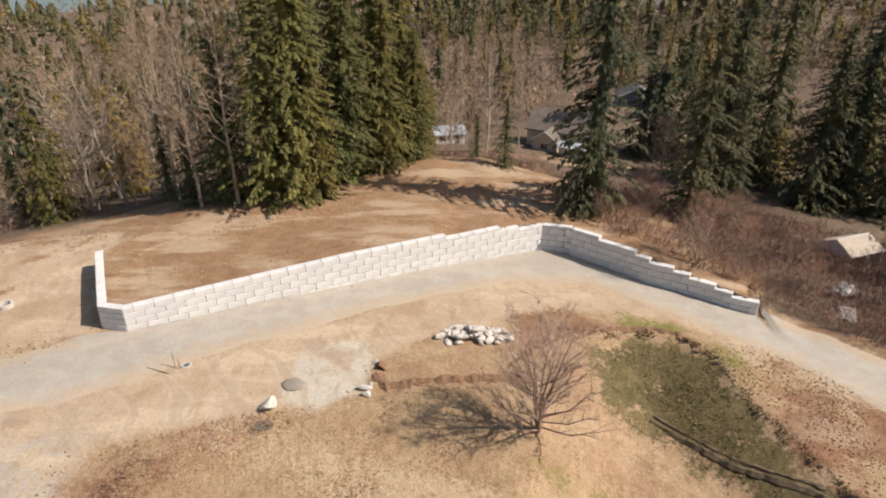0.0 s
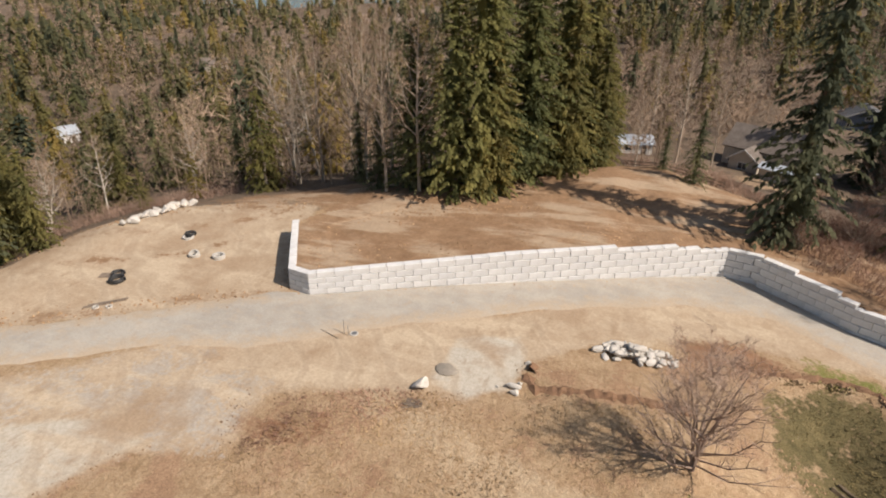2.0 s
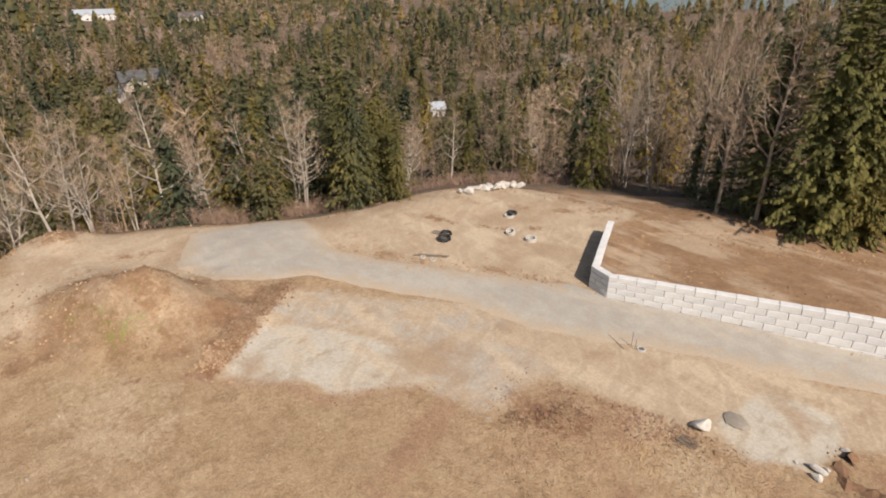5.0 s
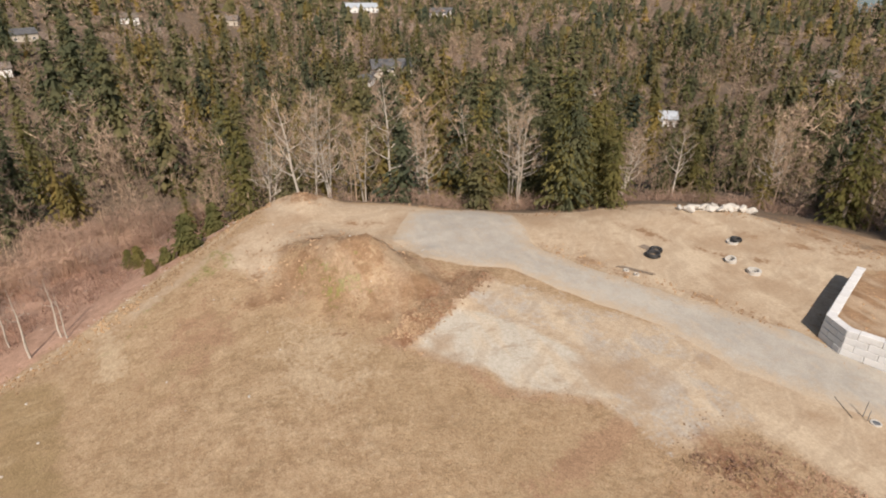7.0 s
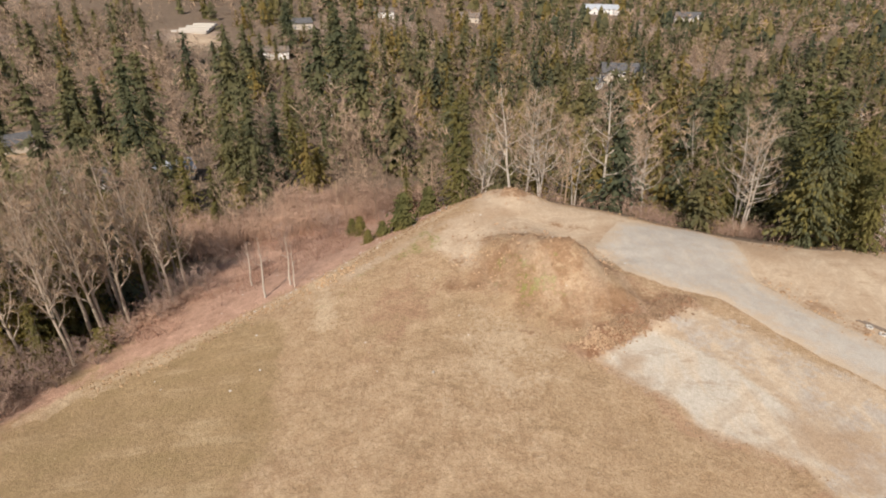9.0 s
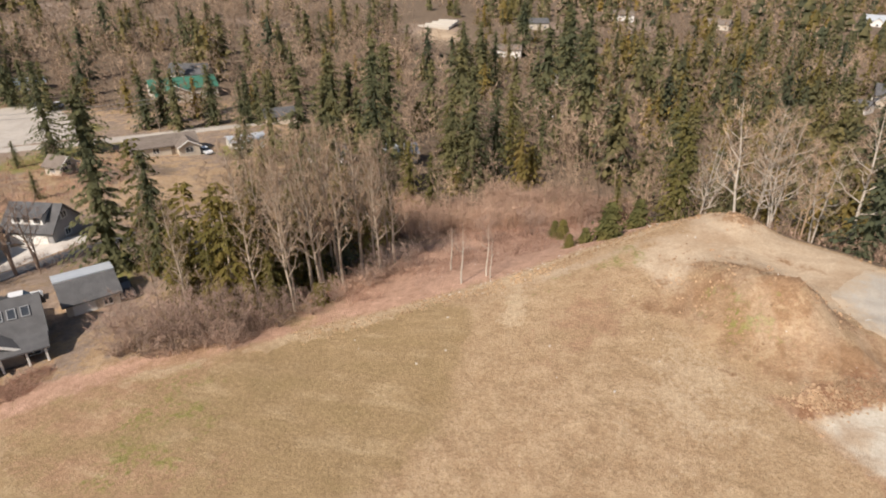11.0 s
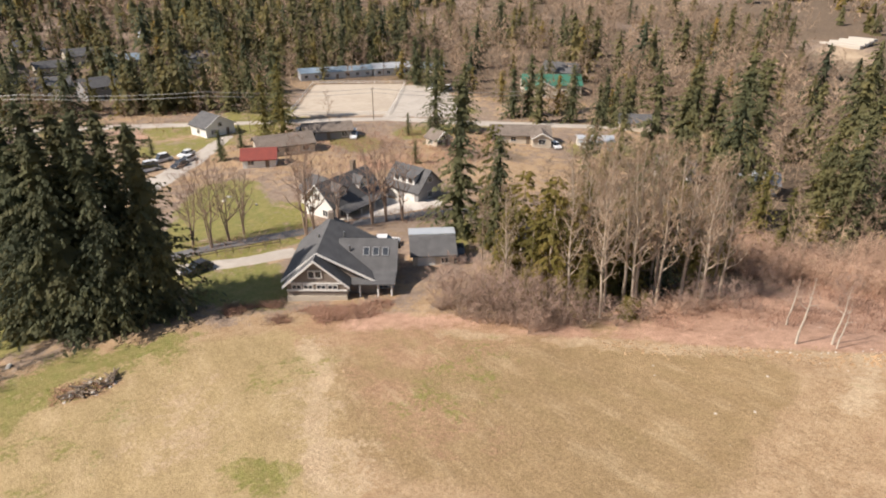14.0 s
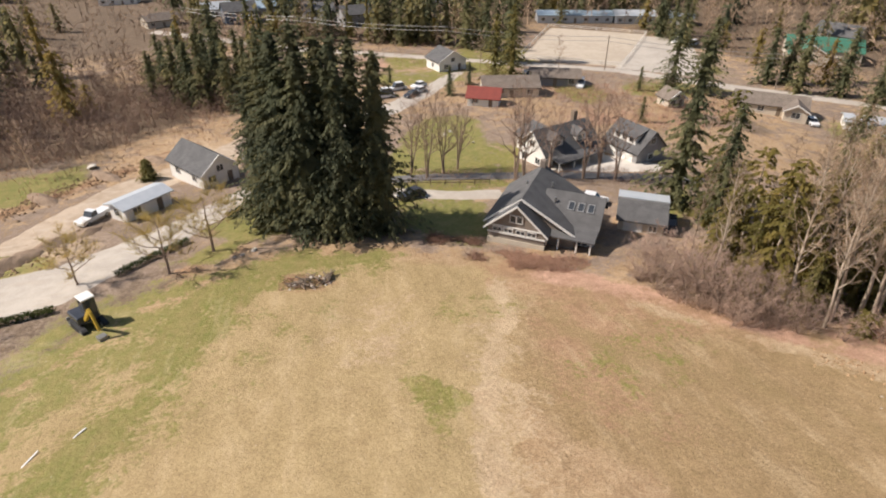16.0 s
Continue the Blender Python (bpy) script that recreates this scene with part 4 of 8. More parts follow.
def conifer(seed, h, r, whorls, per, along, size, power=0.75, low=0.04, sag=0.25, ragged=0.3, fan=1, core=0.0, sides=6, plump=0.3, hang=0.45):
    """Trunk and crown of a conifer of height h: whorls of drooping branches, each a flat fan of sprays; core: a ragged dense heart."""
    rng = np.random.default_rng(seed)
    n = whorls * per
    t = low + (1 - low) * (np.repeat(np.arange(whorls), per) + rng.uniform(-0.35, 0.35, n)) / whorls
    t = np.clip(t, low * 0.5, 0.99)
    az = rng.uniform(0, 2 * math.pi, n)
    swell = 0.78 + 0.22 * np.sin(2 * az + seed) * np.sin(9 * t + seed)
    reach = r * (1 - t) ** power * np.minimum(1, 0.6 + (t - low) * 4) * swell * rng.uniform(1 - ragged, 1 + ragged, n) + 0.015 * h * (1 - t) + 0.008 * h
    rise = np.where(t > 0.75, 0.3, 0.0) + rng.uniform(-0.1, 0.1, n)
    m = along * fan
    f = np.tile(np.repeat(np.linspace(0.3, 0.97, along), fan), n) + rng.uniform(-0.06, 0.06, n * m)
    k = np.repeat(np.arange(n), m)
    out = np.stack([np.cos(az), np.sin(az), np.zeros(n)], -1)[k]
    across = np.stack([-out[:, 1], out[:, 0], out[:, 2]], -1)
    reach_k = reach[k]
    wander = rng.normal(0, 0.10, len(k)) * reach_k * (1.1 - f)
    p = out * (reach_k * f)[:, None] + across * wander[:, None]
    p[:, 2] = t[k] * h + reach_k * (rise[k] * f - sag * f * f) + rng.normal(0, 0.05, len(k)) * size
    swing = rng.uniform(0.25, 1.0, len(k)) * np.where(rng.random(len(k)) < 0.5, -1, 1)
    d = out * np.cos(swing)[:, None] + across * np.sin(swing)[:, None]
    d[:, 2] = rise[k] - 1.3 * sag * f - hang * (0.4 + f) + rng.uniform(-0.25, 0.25, len(k))
    d /= np.linalg.norm(d, axis=1, keepdims=True)
    scale = size * (0.55 + 0.45 * (1 - t[k])) * rng.uniform(0.65, 1.35, len(k))
    v, faces = sprays(p, d, scale, scale * plump, scale * 0.12, rng)
    if core:
        # tiers of ragged skirts fill the heart of the crown
        body, tri, tiers = [], [], max(4, whorls // 2)
        for k in range(tiers):
            top, foot = low + (1 - low) * (k + 1.5) / (tiers + 0.5), low + (1 - low) * (k + rng.uniform(-0.1, 0.1)) / (tiers + 0.5)
            wide = core * r * (1 - foot) ** power * (0.75 if k == 0 else 1.0) + 0.008 * h
            off = rng.uniform(-0.12, 0.12, 2) * wide
            base = len(v) + len(body)
            for q in range(sides):
                ang = 2 * math.pi * (q + rng.uniform(-0.3, 0.3)) / sides + k
                jag = rng.uniform(0.55, 1.1) if q % 2 else rng.uniform(1.0, 1.6)
                body.append((0.25 * wide * math.cos(ang) + off[0], 0.25 * wide * math.sin(ang) + off[1], min(top, 0.995) * h))
                body.append((jag * wide * math.cos(ang) + off[0], jag * wide * math.sin(ang) + off[1], (foot + rng.uniform(-0.03, 0.02)) * h))
            for q in range(sides):
                a, b = base + 2 * q, base + 2 * ((q + 1) % sides)
                tri += [(a, a + 1, b + 1), (a, b + 1, b)]
        faces = np.concatenate([faces, np.array(tri)])
        v = np.concatenate([v, np.array(body)])
    lean = rng.uniform(-0.02, 0.02, 2) * h
    trunk = tubes([([(0, 0, -0.8), (0, 0, h * 0.1), (lean[0] * 0.4, lean[1] * 0.4, h * 0.5), (0, 0, h * 0.97)], [h * 0.017, h * 0.0135, h * 0.008, 0.02])], 7)
    return trunk, (v, faces)


def bare_tree(seed, h, spread_r, limbs, subs, twigs, thick=0.011, fork=0.35, twig_len=0.09, twig_w=0.03, lean=(0, 0), stems=1, sides=4, rise=(0.45, 1.0)):
    """Trunk with limbs, and a crown of fine twigs, of a leafless tree."""
    rng = random.Random(seed)
    lines, roots, ways, sizes = [], [], [], []
    for stem in range(stems):
        a0 = 2 * math.pi * stem / max(stems, 1) + seed
        out = Vector((math.cos(a0), math.sin(a0), 0)) * (0.0 if stems == 1 else spread_r * 0.55)
        tip = Vector((lean[0] * h, lean[1] * h, h * 0.93)) + out * rng.uniform(0.7, 1.3)
        path = [Vector((0, 0, -0.5)) + out * 0.03]
        for i in range(1, 6):
            s = i / 5
            path.append(tip * s + out * (s * s - s) * 0.4 + Vector((rng.uniform(-1, 1), rng.uniform(-1, 1), 0)) * h * 0.012)
        rad = [thick * h * (1 - 0.92 * i / 5) * (0.8 if stems > 1 else 1) for i in range(6)]
        lines.append((path, rad))
        for limb in range(limbs):
            s = fork + (0.99 - fork) * (limb + rng.random()) / limbs
            i = min(int(s * 5), 4)
            q = path[i].lerp(path[i + 1], s * 5 - i)
            az = limb * 2.4 + rng.uniform(-0.5, 0.5) + stem
            reach = spread_r * (1.15 - 0.75 * (s - fork) / (1 - fork)) * rng.uniform(0.6, 1.15)
            up = rng.uniform(*rise)
            side = Vector((math.cos(az), math.sin(az), 0))
            mid = q + side * reach * 0.55 + Vector((0, 0, reach * up * 0.4))
            end = q + side * reach * 0.95 + Vector((0, 0, reach * up * 1.05))
            r0 = thick * h * (1 - s) * 0.5 + 0.0007 * h
            lines.append(([q, mid, end], [r0, r0 * 0.6, 0.0005 * h]))
            for sub in range(subs):
                u = 0.25 + 0.75 * (sub + rng.random()) / subs
                root = q.lerp(mid, u * 2) if u < 0.5 else mid.lerp(end, u * 2 - 1)
                way = (side * rng.uniform(0.1, 0.9) + Vector((rng.uniform(-0.8, 0.8), rng.uniform(-0.8, 0.8), rng.uniform(0.2, 1.0)))).normalized()
                span = reach * rng.uniform(0.25, 0.5)
                tip2 = root + way * span
                if sides > 3:
                    lines.append(([root, tip2], [r0 * 0.4 + 0.0004 * h, 0.0004 * h]))
                else:
                    roots.append(root), ways.append(way * span), sizes.append(max(r0 * 0.6, twig_w))
                for twig in range(twigs):
                    roots.append(root.lerp(tip2, rng.uniform(0.15, 1.0)))
                    w = (way * 0.7 + Vector((rng.uniform(-1, 1), rng.uniform(-1, 1), rng.uniform(-0.3, 1.0)))).normalized()
                    ways.append(w * twig_len * h * rng.uniform(0.5, 1.3)), sizes.append(twig_w)
    root = np.array([tuple(v) for v in roots])
    way = np.array([tuple(v) for v in ways])
    size = np.array(sizes)[:, None]
    side = np.cross(way, np.random.default_rng(seed).normal(size=way.shape))
    side /= np.maximum(np.linalg.norm(side, axis=1, keepdims=True), 1e-6)
    v = np.stack([root - side * size * 0.5, root + side * size * 0.5, root + way], 1).reshape(-1, 3)
    return tubes(lines, sides), (v, np.arange(len(v)).reshape(-1, 3))


def tree_thing(name, made, bark, leaves, label, category, crown_name="crown"):
    """A tree as a thing of two parts, built round the world's origin."""
    trunk, crown = made
    top = thing(name, Matrix(), label, category)
    a = new("trunk", mesh_of("trunk", *trunk, bark, smooth=True))
    b = new(crown_name, mesh_of(crown_name, *crown, leaves))
    a.parent = b.parent = top
    return top


def plant(masters, spots, seed, grow, group, sink=0.25, tilt=None):
    """Puts copies of the masters (each built height_m tall) at (x, y, height); the masters themselves take the first places."""
    rng = random.Random(seed)
    waiting = list(masters)
    for i, (x, y, h) in enumerate(spots):
        ob, tall = waiting[i % len(waiting)] if i >= len(waiting) else masters[i]
        s = h / tall
        wide = s * rng.uniform(0.9, 1.12) * grow
        m = Matrix.LocRotScale((x, y, height_at(x, y) - sink), Euler((0, 0, rng.uniform(0, 6.28))), None)
        if tilt and y < 0:
            a = tilt[1] * rng.uniform(0.5, 1.4)
            m = Matrix.Translation(m.translation) @ Matrix.Rotation(a, 4, (-math.sin(tilt[0]), math.cos(tilt[0]), 0)) @ m.to_3x3().to_4x4()
        if i < len(masters):
            made = ob
            made.matrix_basis = m
        else:
            made = copy_thing(ob, m)
        made.scale = (wide, wide, s)
        tagged(made, group=group)
    return None


BIG_FIRS = [(tree_thing("fir_tree", conifer(11 + i, 32, 6.3, 52, 7, 11, 0.66, 0.62, low=0.05, sag=0.2, ragged=0.55, fan=3, plump=0.28, core=0.14), BARK, FIR, "tall dense green fir with drooping boughs", "conifer"), 32) for i in range(3)]
BIG_CEDARS = [(tree_thing("cedar_tree", conifer(31 + i, 30, 5.8, 48, 7, 10, 0.68, 0.56, sag=0.3, ragged=0.55, fan=3, plump=0.28, core=0.14, hang=0.6), BARK, CEDAR, "tall cedar with olive and rusty green sprays", "conifer"), 30) for i in range(2)]
SHADY_FIRS = [(tree_thing("fir_tree", conifer(41 + i, 30, 6.0, 38, 7, 9, 0.76, 0.6, sag=0.24, ragged=0.65, fan=3, plump=0.28, core=0.14), BARK, DARK_FIR, "tall dark shaggy fir", "conifer"), 30) for i in range(3)]
plant(BIG_FIRS, [(-18.6, 73.4, 35), (-17.7, 77.5, 32), (-10.3, 88, 33), (-21.6, 71.8, 27), (-13, 79.5, 27), (-28, 74, 22)], 1, 1.0, "grove behind the terrace")
plant(BIG_CEDARS, [(-14.1, 83.2, 31), (-6.7, 93.8, 30), (-8.5, 84.5, 24), (-3.7, 96.9, 17), (-16.5, 73.5, 20), (-4.5, 90.5, 20)], 2, 0.95, "grove behind the terrace")
# those at x 66 to 70, y 53 to 72 are unseen, added to shade the brush
plant(SHADY_FIRS, [(19, 72.6, 36), (34, 76.4, 28), (39.2, 77.5, 19.5), (61, 111, 38), (51.5, 108, 38), (63.2, 97.4, 31), (70.4, 100.7, 37), (77, 96, 40), (57, 118, 36), (84, 108, 38), (46.4, 137, 30), (55, 139, 30), (66, 53, 27), (70, 61, 30), (66, 72, 27)], 3, 0.86, "firs beside the wall")
LAWN_FIRS = [(tree_thing("fir_tree", conifer(46 + i, 27, 5.6, 50, 7, 10, 0.66, 0.52, low=0.03, sag=0.22, ragged=0.6, fan=2, plump=0.3, core=0.34, sides=9), BARK, DARK_FIR, "dark spreading fir with boughs down to the lawn", "conifer"), 27) for i in range(2)]
plant(LAWN_FIRS, [(7.6, -80.5, 26.5), (3.1, -76, 28.5), (-1.3, -74.4, 27), (-6.3, -75.6, 25), (0.5, -80, 26.5), (5.6, -78, 27.5), (-3.6, -78.5, 26.5), (9.8, -82.5, 22)], 4, 1.0, "firs on the lawn")

YOUNG_FIRS = [(tree_thing("fir_tree", conifer(51 + i, 20, 4.2, 34, 7, 7, 0.6, 0.62, ragged=0.65, fan=2, core=0.14, plump=0.28), BARK, GREY_FIR, "mid-sized green fir at the edge of the wood", "conifer"), 20) for i in range(3)]
LACY_CEDARS = [(tree_thing("cedar_tree", conifer(66 + i, 20, 4.1, 26, 6, 6, 0.85, 0.5, sag=0.3, ragged=0.55, fan=2, plump=0.3, hang=0.6), GREY_BARK, OLIVE_CEDAR, "airy olive cedar among the bare trees", "conifer"), 20) for i in range(2)]
plant(LACY_CEDARS, [(-55.3, -70.6, 20), (-54, -68, 13), (-53.1, 75.1, 16), (-52.9, 78.9, 13), (-58.6, 83.3, 13), (-56, 77.5, 9), (-64, 72, 8), (-47, -48.2, 18), (-49.4, -46.6, 15.5), (-51.5, -54, 16), (-53.8, -47.5, 12), (-48.6, -55.5, 17.3), (-49.1, -52.1, 14.7), (-50, -60, 14), (-52.7, -49.1, 16.7), (-46.5, -51, 13), (-55, -51, 16), (-58.5, -46.5, 15), (-45.5, -55, 12), (-66, -46, 14)], 17, 1.0, "edge of the wood")
plant([(tree_thing("shrub", conifer(69, 2.6, 1.6, 12, 8, 4, 0.5, 0.35, low=0.1, ragged=0.5, core=0.4, sides=9), BARK, OLIVE_CEDAR, "small bright evergreen bush at the foot of the alders", "shrub"), 2.6)], [(-52.4, -39.9, 3.2), (-57.5, -41.2, 2.4)], 18, 1.0, "edge of the wood")
YOUNG_CEDARS = [(tree_thing("cedar_tree", conifer(61 + i, 20, 4.4, 28, 7, 7, 0.6, 0.56, sag=0.28, ragged=0.6, fan=2, core=0.14, plump=0.3, hang=0.6), BARK, CEDAR, "olive green cedar at the edge of the wood", "conifer"), 20) for i in range(2)]
plant(YOUNG_FIRS, [(-79.3, 33.3, 13), (-88.4, 46.6, 23), (-82.1, 47.7, 21), (-101.8, 51.2, 27), (-109.9, 59.4, 30), (-93.7, 57.4, 22), (-120.8, 70.7, 33), (-102.5, 46, 24), (-90.5, 93, 20), (-80.5, 44.5, 17), (-86.5, 43.9, 18), (-95.2, 41.8, 23), (-116, 46, 27), (-39.4, 80.7, 13), (-27.6, 72.4, 15), (-33, 73.5, 12), (-65.3, 85.8, 15), (9.3, 87.5, 11), (5.2, 90.9, 7), (-52, -75.3, 26.5), (-88, -67, 28), (-86.5, -60.5, 27), (-104, -60.6, 30), (-115.5, -96.7, 22), (-118.8, -108, 19), (-91.8, -144, 24), (-123.2, -51.6, 22.5), (-121.4, -46.1, 24), (-132, -44, 22), (-139, -53, 26), (-124.5, -68.6, 31), (-137.1, -92.3, 26), (-69.6, 42.3, 20), (-53.5, -67.1, 19)], 5, 1.02, "edge of the wood")
plant(YOUNG_CEDARS, [(-90.5, 35, 14), (-92.1, 38.8, 15.5), (-86.9, 56.9, 17.5), (-88, 60.6, 16), (-104.5, 58.9, 27), (-73.6, 48, 16), (-71, 44.7, 14), (-74, 47.6, 15.5), (-70.9, 48.6, 12), (-85.6, 38.9, 15), (-69.2, 66.4, 7), (-100.2, -1.2, 17), (-108, -2.6, 21), (-54, -46.5, 12), (-58.5, -44.5, 14), (-62, -47, 13), (-51, -51, 14), (-66, -41, 13), (-56, -49, 11), (-64.5, -49, 12), (-52.5, -44.6, 8), (-62, -51, 13), (-72, -49, 15), (-48.6, -43.8, 9), (-51.5, -157.8, 21), (-45.7, -154.4, 19), (-61.6, -48.4, 12), (-78, -44, 11), (-93.8, -48, 15.5), (-97, -45, 13), (-128.6, -55, 17), (-132, -50.7, 17.4), (-146, -45, 20), (-163, -6, 18), (-168, -2, 20), (-101.2, -11.2, 9.4), (-74.6, 50, 16), (-66.6, 47.4, 13), (-83.3, 33.9, 19), (-88.2, 80.8, 12), (-75.7, 89.4, 15), (-70.7, 41.5, 20)], 6, 1.02, "edge of the wood")
VALLEY_FIRS = [(tree_thing("fir_tree", conifer(151 + i, 20, 4.7, 24, 6, 4, 1.0, 0.62, ragged=0.6, fan=2, core=0.26, plump=0.32), BARK, GREY_FIR, "full dark fir standing above the valley woods", "conifer"), 20) for i in range(3)]
plant(VALLEY_FIRS, [
    (-208.9, 51.1, 18), (-280.5, 51, 21), (-256.6, -54.5, 35), (-246, -45.9, 29), (-329.5, 20.8, 26), (-158.3, -47.6, 21), (-278.9, -60.2, 31), (-295, -56, 25), (-350.4, -103.5, 22), (-251.6, -99, 21),
    (-246.9, -88.6, 19), (-196.8, -109.9, 22), (-145.6, -92.5, 23), (-146, -99.2, 20), (-136.5, -84.4, 18), (-126.1, -49.1, 17), (-183.5, -50.3, 15), (-180.1, -5.3, 21), (-145.8, -36.4, 15), (-136.7, -93.3, 26),
    (-147.3, -85.8, 30), (-135.9, -88, 19), (-237.2, -94.5, 28), (-256, -86.8, 23), (-337.4, -73.2, 27), (-326.7, -95.1, 26), (-128.5, -140.9, 18), (-139.2, -137.5, 16), (-146.3, -129.8, 16), (-158.7, -130.7, 15.5),
    (-125.4, -150.2, 16), (-127, -204.6, 16), (-127.1, -195, 16), (-125.3, -211.4, 19), (-154.1, -61.9, 30), (-162.6, -29, 33), (-201, -50, 33), (-170, -33.7, 17), (-164.7, -37, 15), (-174.4, -80.1, 22), (-243, -89, 28), (-322, -94, 28), (-307.5, -56.7, 32), (-287, -64.4, 27), (-245, -18.5, 30), (41.7, -164.2, 13), (34.7, -159, 17), (27.8, -153.6, 18.6), (21.3, -151, 16.7), (16.5, -153.7, 13), (11.3, -154.1, 17.2), (31, -156, 16), (24.5, -157, 18), (41, -174.4, 15), (35.5, -172.6, 17), (30.6, -173.5, 18), (25.3, -171.3, 18), (20.7, -169.9, 16), (15.3, -168.5, 17),
    (32.1, -163.1, 15), (23.8, -161.5, 15), (13.7, -166.6, 13), (38, -165, 15), (28, -166, 16), (18.5, -164, 15), (-29.1, -214.2, 20), (-24.6, -224.8, 17), (-50.1, -205.1, 23), (-58.3, -182, 25), (-55.6, -198.5, 17),
    (-99.6, -141.3, 20), (-132.7, -150.7, 20), (-148.3, -127.6, 16), (-155.1, -127.2, 15), (-145.9, -130.3, 13), (-151.1, -149.7, 16), (-129.6, -214.9, 15), (-129.9, -202.9, 15), (-119.7, -238, 12),
    (-32.2, -148.6, 8.1), (-39.8, -158.0, 6.6), (-19.1, -165.4, 5.2), (-83.0, -144.9, 6.8), (-84.9, -135.9, 7.0), (-93.9, -148.4, 4.2), (-69.4, -118.2, 6.2),
], 15, 1.05, "firs of the valley")
plant([(tree_thing("young_cedar", conifer(71, 5, 2.7, 22, 8, 5, 0.62, 0.5, core=0.55, sides=9), BARK, CEDAR, "small bushy olive cedar on the bank", "conifer"), 5)], [(-72.3, -8.7, 5.2), (-71.3, -11.4, 2.4), (-69.6, -13, 2.1), (-80, -16, 3.4), (-84, -18, 3.0), (-82, -6, 5), (32, -108.7, 4.5)], 7, 1.0, "young conifers on the bank")

TALL_BARE = [(tree_thing("bare_tree", bare_tree(81 + i, 22, 2.2, 27, 5, 11, 0.0118, 0.28, 0.05, 0.03, rise=(1.1, 2.4)), GREY_BARK, TWIG, "tall leafless grey alder with fine twigs", "deciduous tree"), 22) for i in range(3)]
PALE_BARE = [(tree_thing("bare_tree", bare_tree(91 + i, 16, 3.4, 16, 5, 9, 0.0145, 0.28, 0.06, 0.035, (0.14 * (i - 1), 0.06), 1 + i), BIRCH_BARK, TWIG, "pale leaning leafless birch", "deciduous tree"), 16) for i in range(3)]
plant(TALL_BARE, [(-50.8, 81.3, 20), (-47.1, 82.3, 25), (-34.9, 82, 27), (-26.4, 71.6, 26), (-31.2, 71.4, 23), (-38, 80, 26), (-41, 83.2, 29), (-44, 87, 26), (9.6, 129.6, 25), (17.2, 133.9, 24), (4.2, 139.9, 25), (1.3, 104, 14), (-51.6, -42.8, 22.5), (-56.6, -42, 23), (-59.7, -41.6, 23.5), (-62.9, -39.9, 22.5), (-51.1, -45.5, 21), (-55, -42.8, 22), (-63.5, -37.3, 20), (-66.4, 100, 24), (-53, -50, 22), (-58, -48, 21), (-66, -44, 22), (-70, -40, 20), (-60, -54, 22), (-44, -53, 17), (-49.6, -41.6, 19), (-54.2, -40.6, 22), (-57.8, -39.8, 21), (-61.6, -43.4, 22), (-65.2, -39.2, 19), (-68, -37.6, 18), (-48, -45.2, 20), (-72.5, -43, 19)], 8, 1.0, "bare trees", tilt=(-0.93, 0.07))
plant(PALE_BARE, [(-89.9, 7.2, 22.5), (-91.7, 9.3, 21.9), (-89.4, 11.3, 18.8), (-81.8, 19.5, 19.4), (-93.4, 17.6, 17.5), (-84.6, 24.4, 13.8), (-87.9, 27.3, 16.2), (-83.1, 39.4, 20.0), (-96, 2, 18.8), (-75.6, 65.4, 13.8), (-67.7, 76.2, 15.0), (-55.6, 87.9, 22.5), (-85.5, 34.1, 18.8), (-78.9, 38.9, 17.5), (-76.6, 56.1, 12.5), (-52.5, 91, 25.0)], 9, 0.9, "pale bare trees at the edge")
plant([(tree_thing("bare_tree", bare_tree(101 + i, 14, 3.0, 11, 5, 7, 0.015, 0.25, 0.06, 0.03, (0.05 * i, -0.04), 3, rise=(0.8, 1.6)), FRUIT_BARK, BRUSH_TWIG, "leafless maple beside the lane", "deciduous tree"), 14) for i in range(2)], [(-16.6, -94.4, 16), (-19.7, -95.4, 15), (-30.9, -89.7, 17), (-32.7, -90.2, 16), (-42.3, -87.5, 16), (-44.8, -87, 16.5), (-47.2, -85.6, 14), (-14.2, -97.2, 14), (14, -101, 9), (-22.5, -97, 13), (-38, -92.5, 13)], 10, 0.9, "bare trees along the lane")
plant([(tree_thing("birch_tree", bare_tree(111, 9, 1.0, 10, 3, 7, 0.018, 0.5, 0.05, 0.02), BIRCH_BARK, RED_TWIG, "slender white-stemmed leafless birch on the bank", "deciduous tree"), 9)], [(-57.3, -22.9, 8.6), (-59.6, -20.6, 7.6), (-64, -27, 7), (-58.6, -19.8, 6)], 11, 1.0, "birches on the bank")
plant([(tree_thing("bare_tree", bare_tree(121, 8.5, 3.6, 9, 8, 10, 0.019, 0.04, 0.1, 0.02, (0, 0), 7, rise=(0.45, 1.5)), FRUIT_BARK, PALE_BRUSH, "bushy leafless fruit tree on the dry meadow", "deciduous tree"), 8.5)], [(7.35, 34.7, 9.4)], 12, 1.0, "lone tree", 0.05)
# the three at negative y are unseen, added to shade the southern grass
plant([(tree_thing("bare_tree", bare_tree(122, 9, 3.2, 16, 7, 12, 0.013, 0.1, 0.1, 0.022, (0, 0), 3), GREY_BARK, RED_TWIG, "spreading leafless tree above the wall", "deciduous tree"), 9)], [(29.2, 60.9, 9), (43, 112, 13), (36, 64, 6), (32, 68, 5), (41, 58, 4.5), (45, 66, 6), (24, 67, 4), (38, 72, 6.5), (50, 56, 5), (27, 76, 7), (22, 80, 6), (54, 64, 6), (44, -60, 8), (47, -56, 9), (42, -50, 6), (33, 58.5, 3.5), (47, 51, 4), (20, 71, 4)], 13, 1.0, "bare trees above the wall")
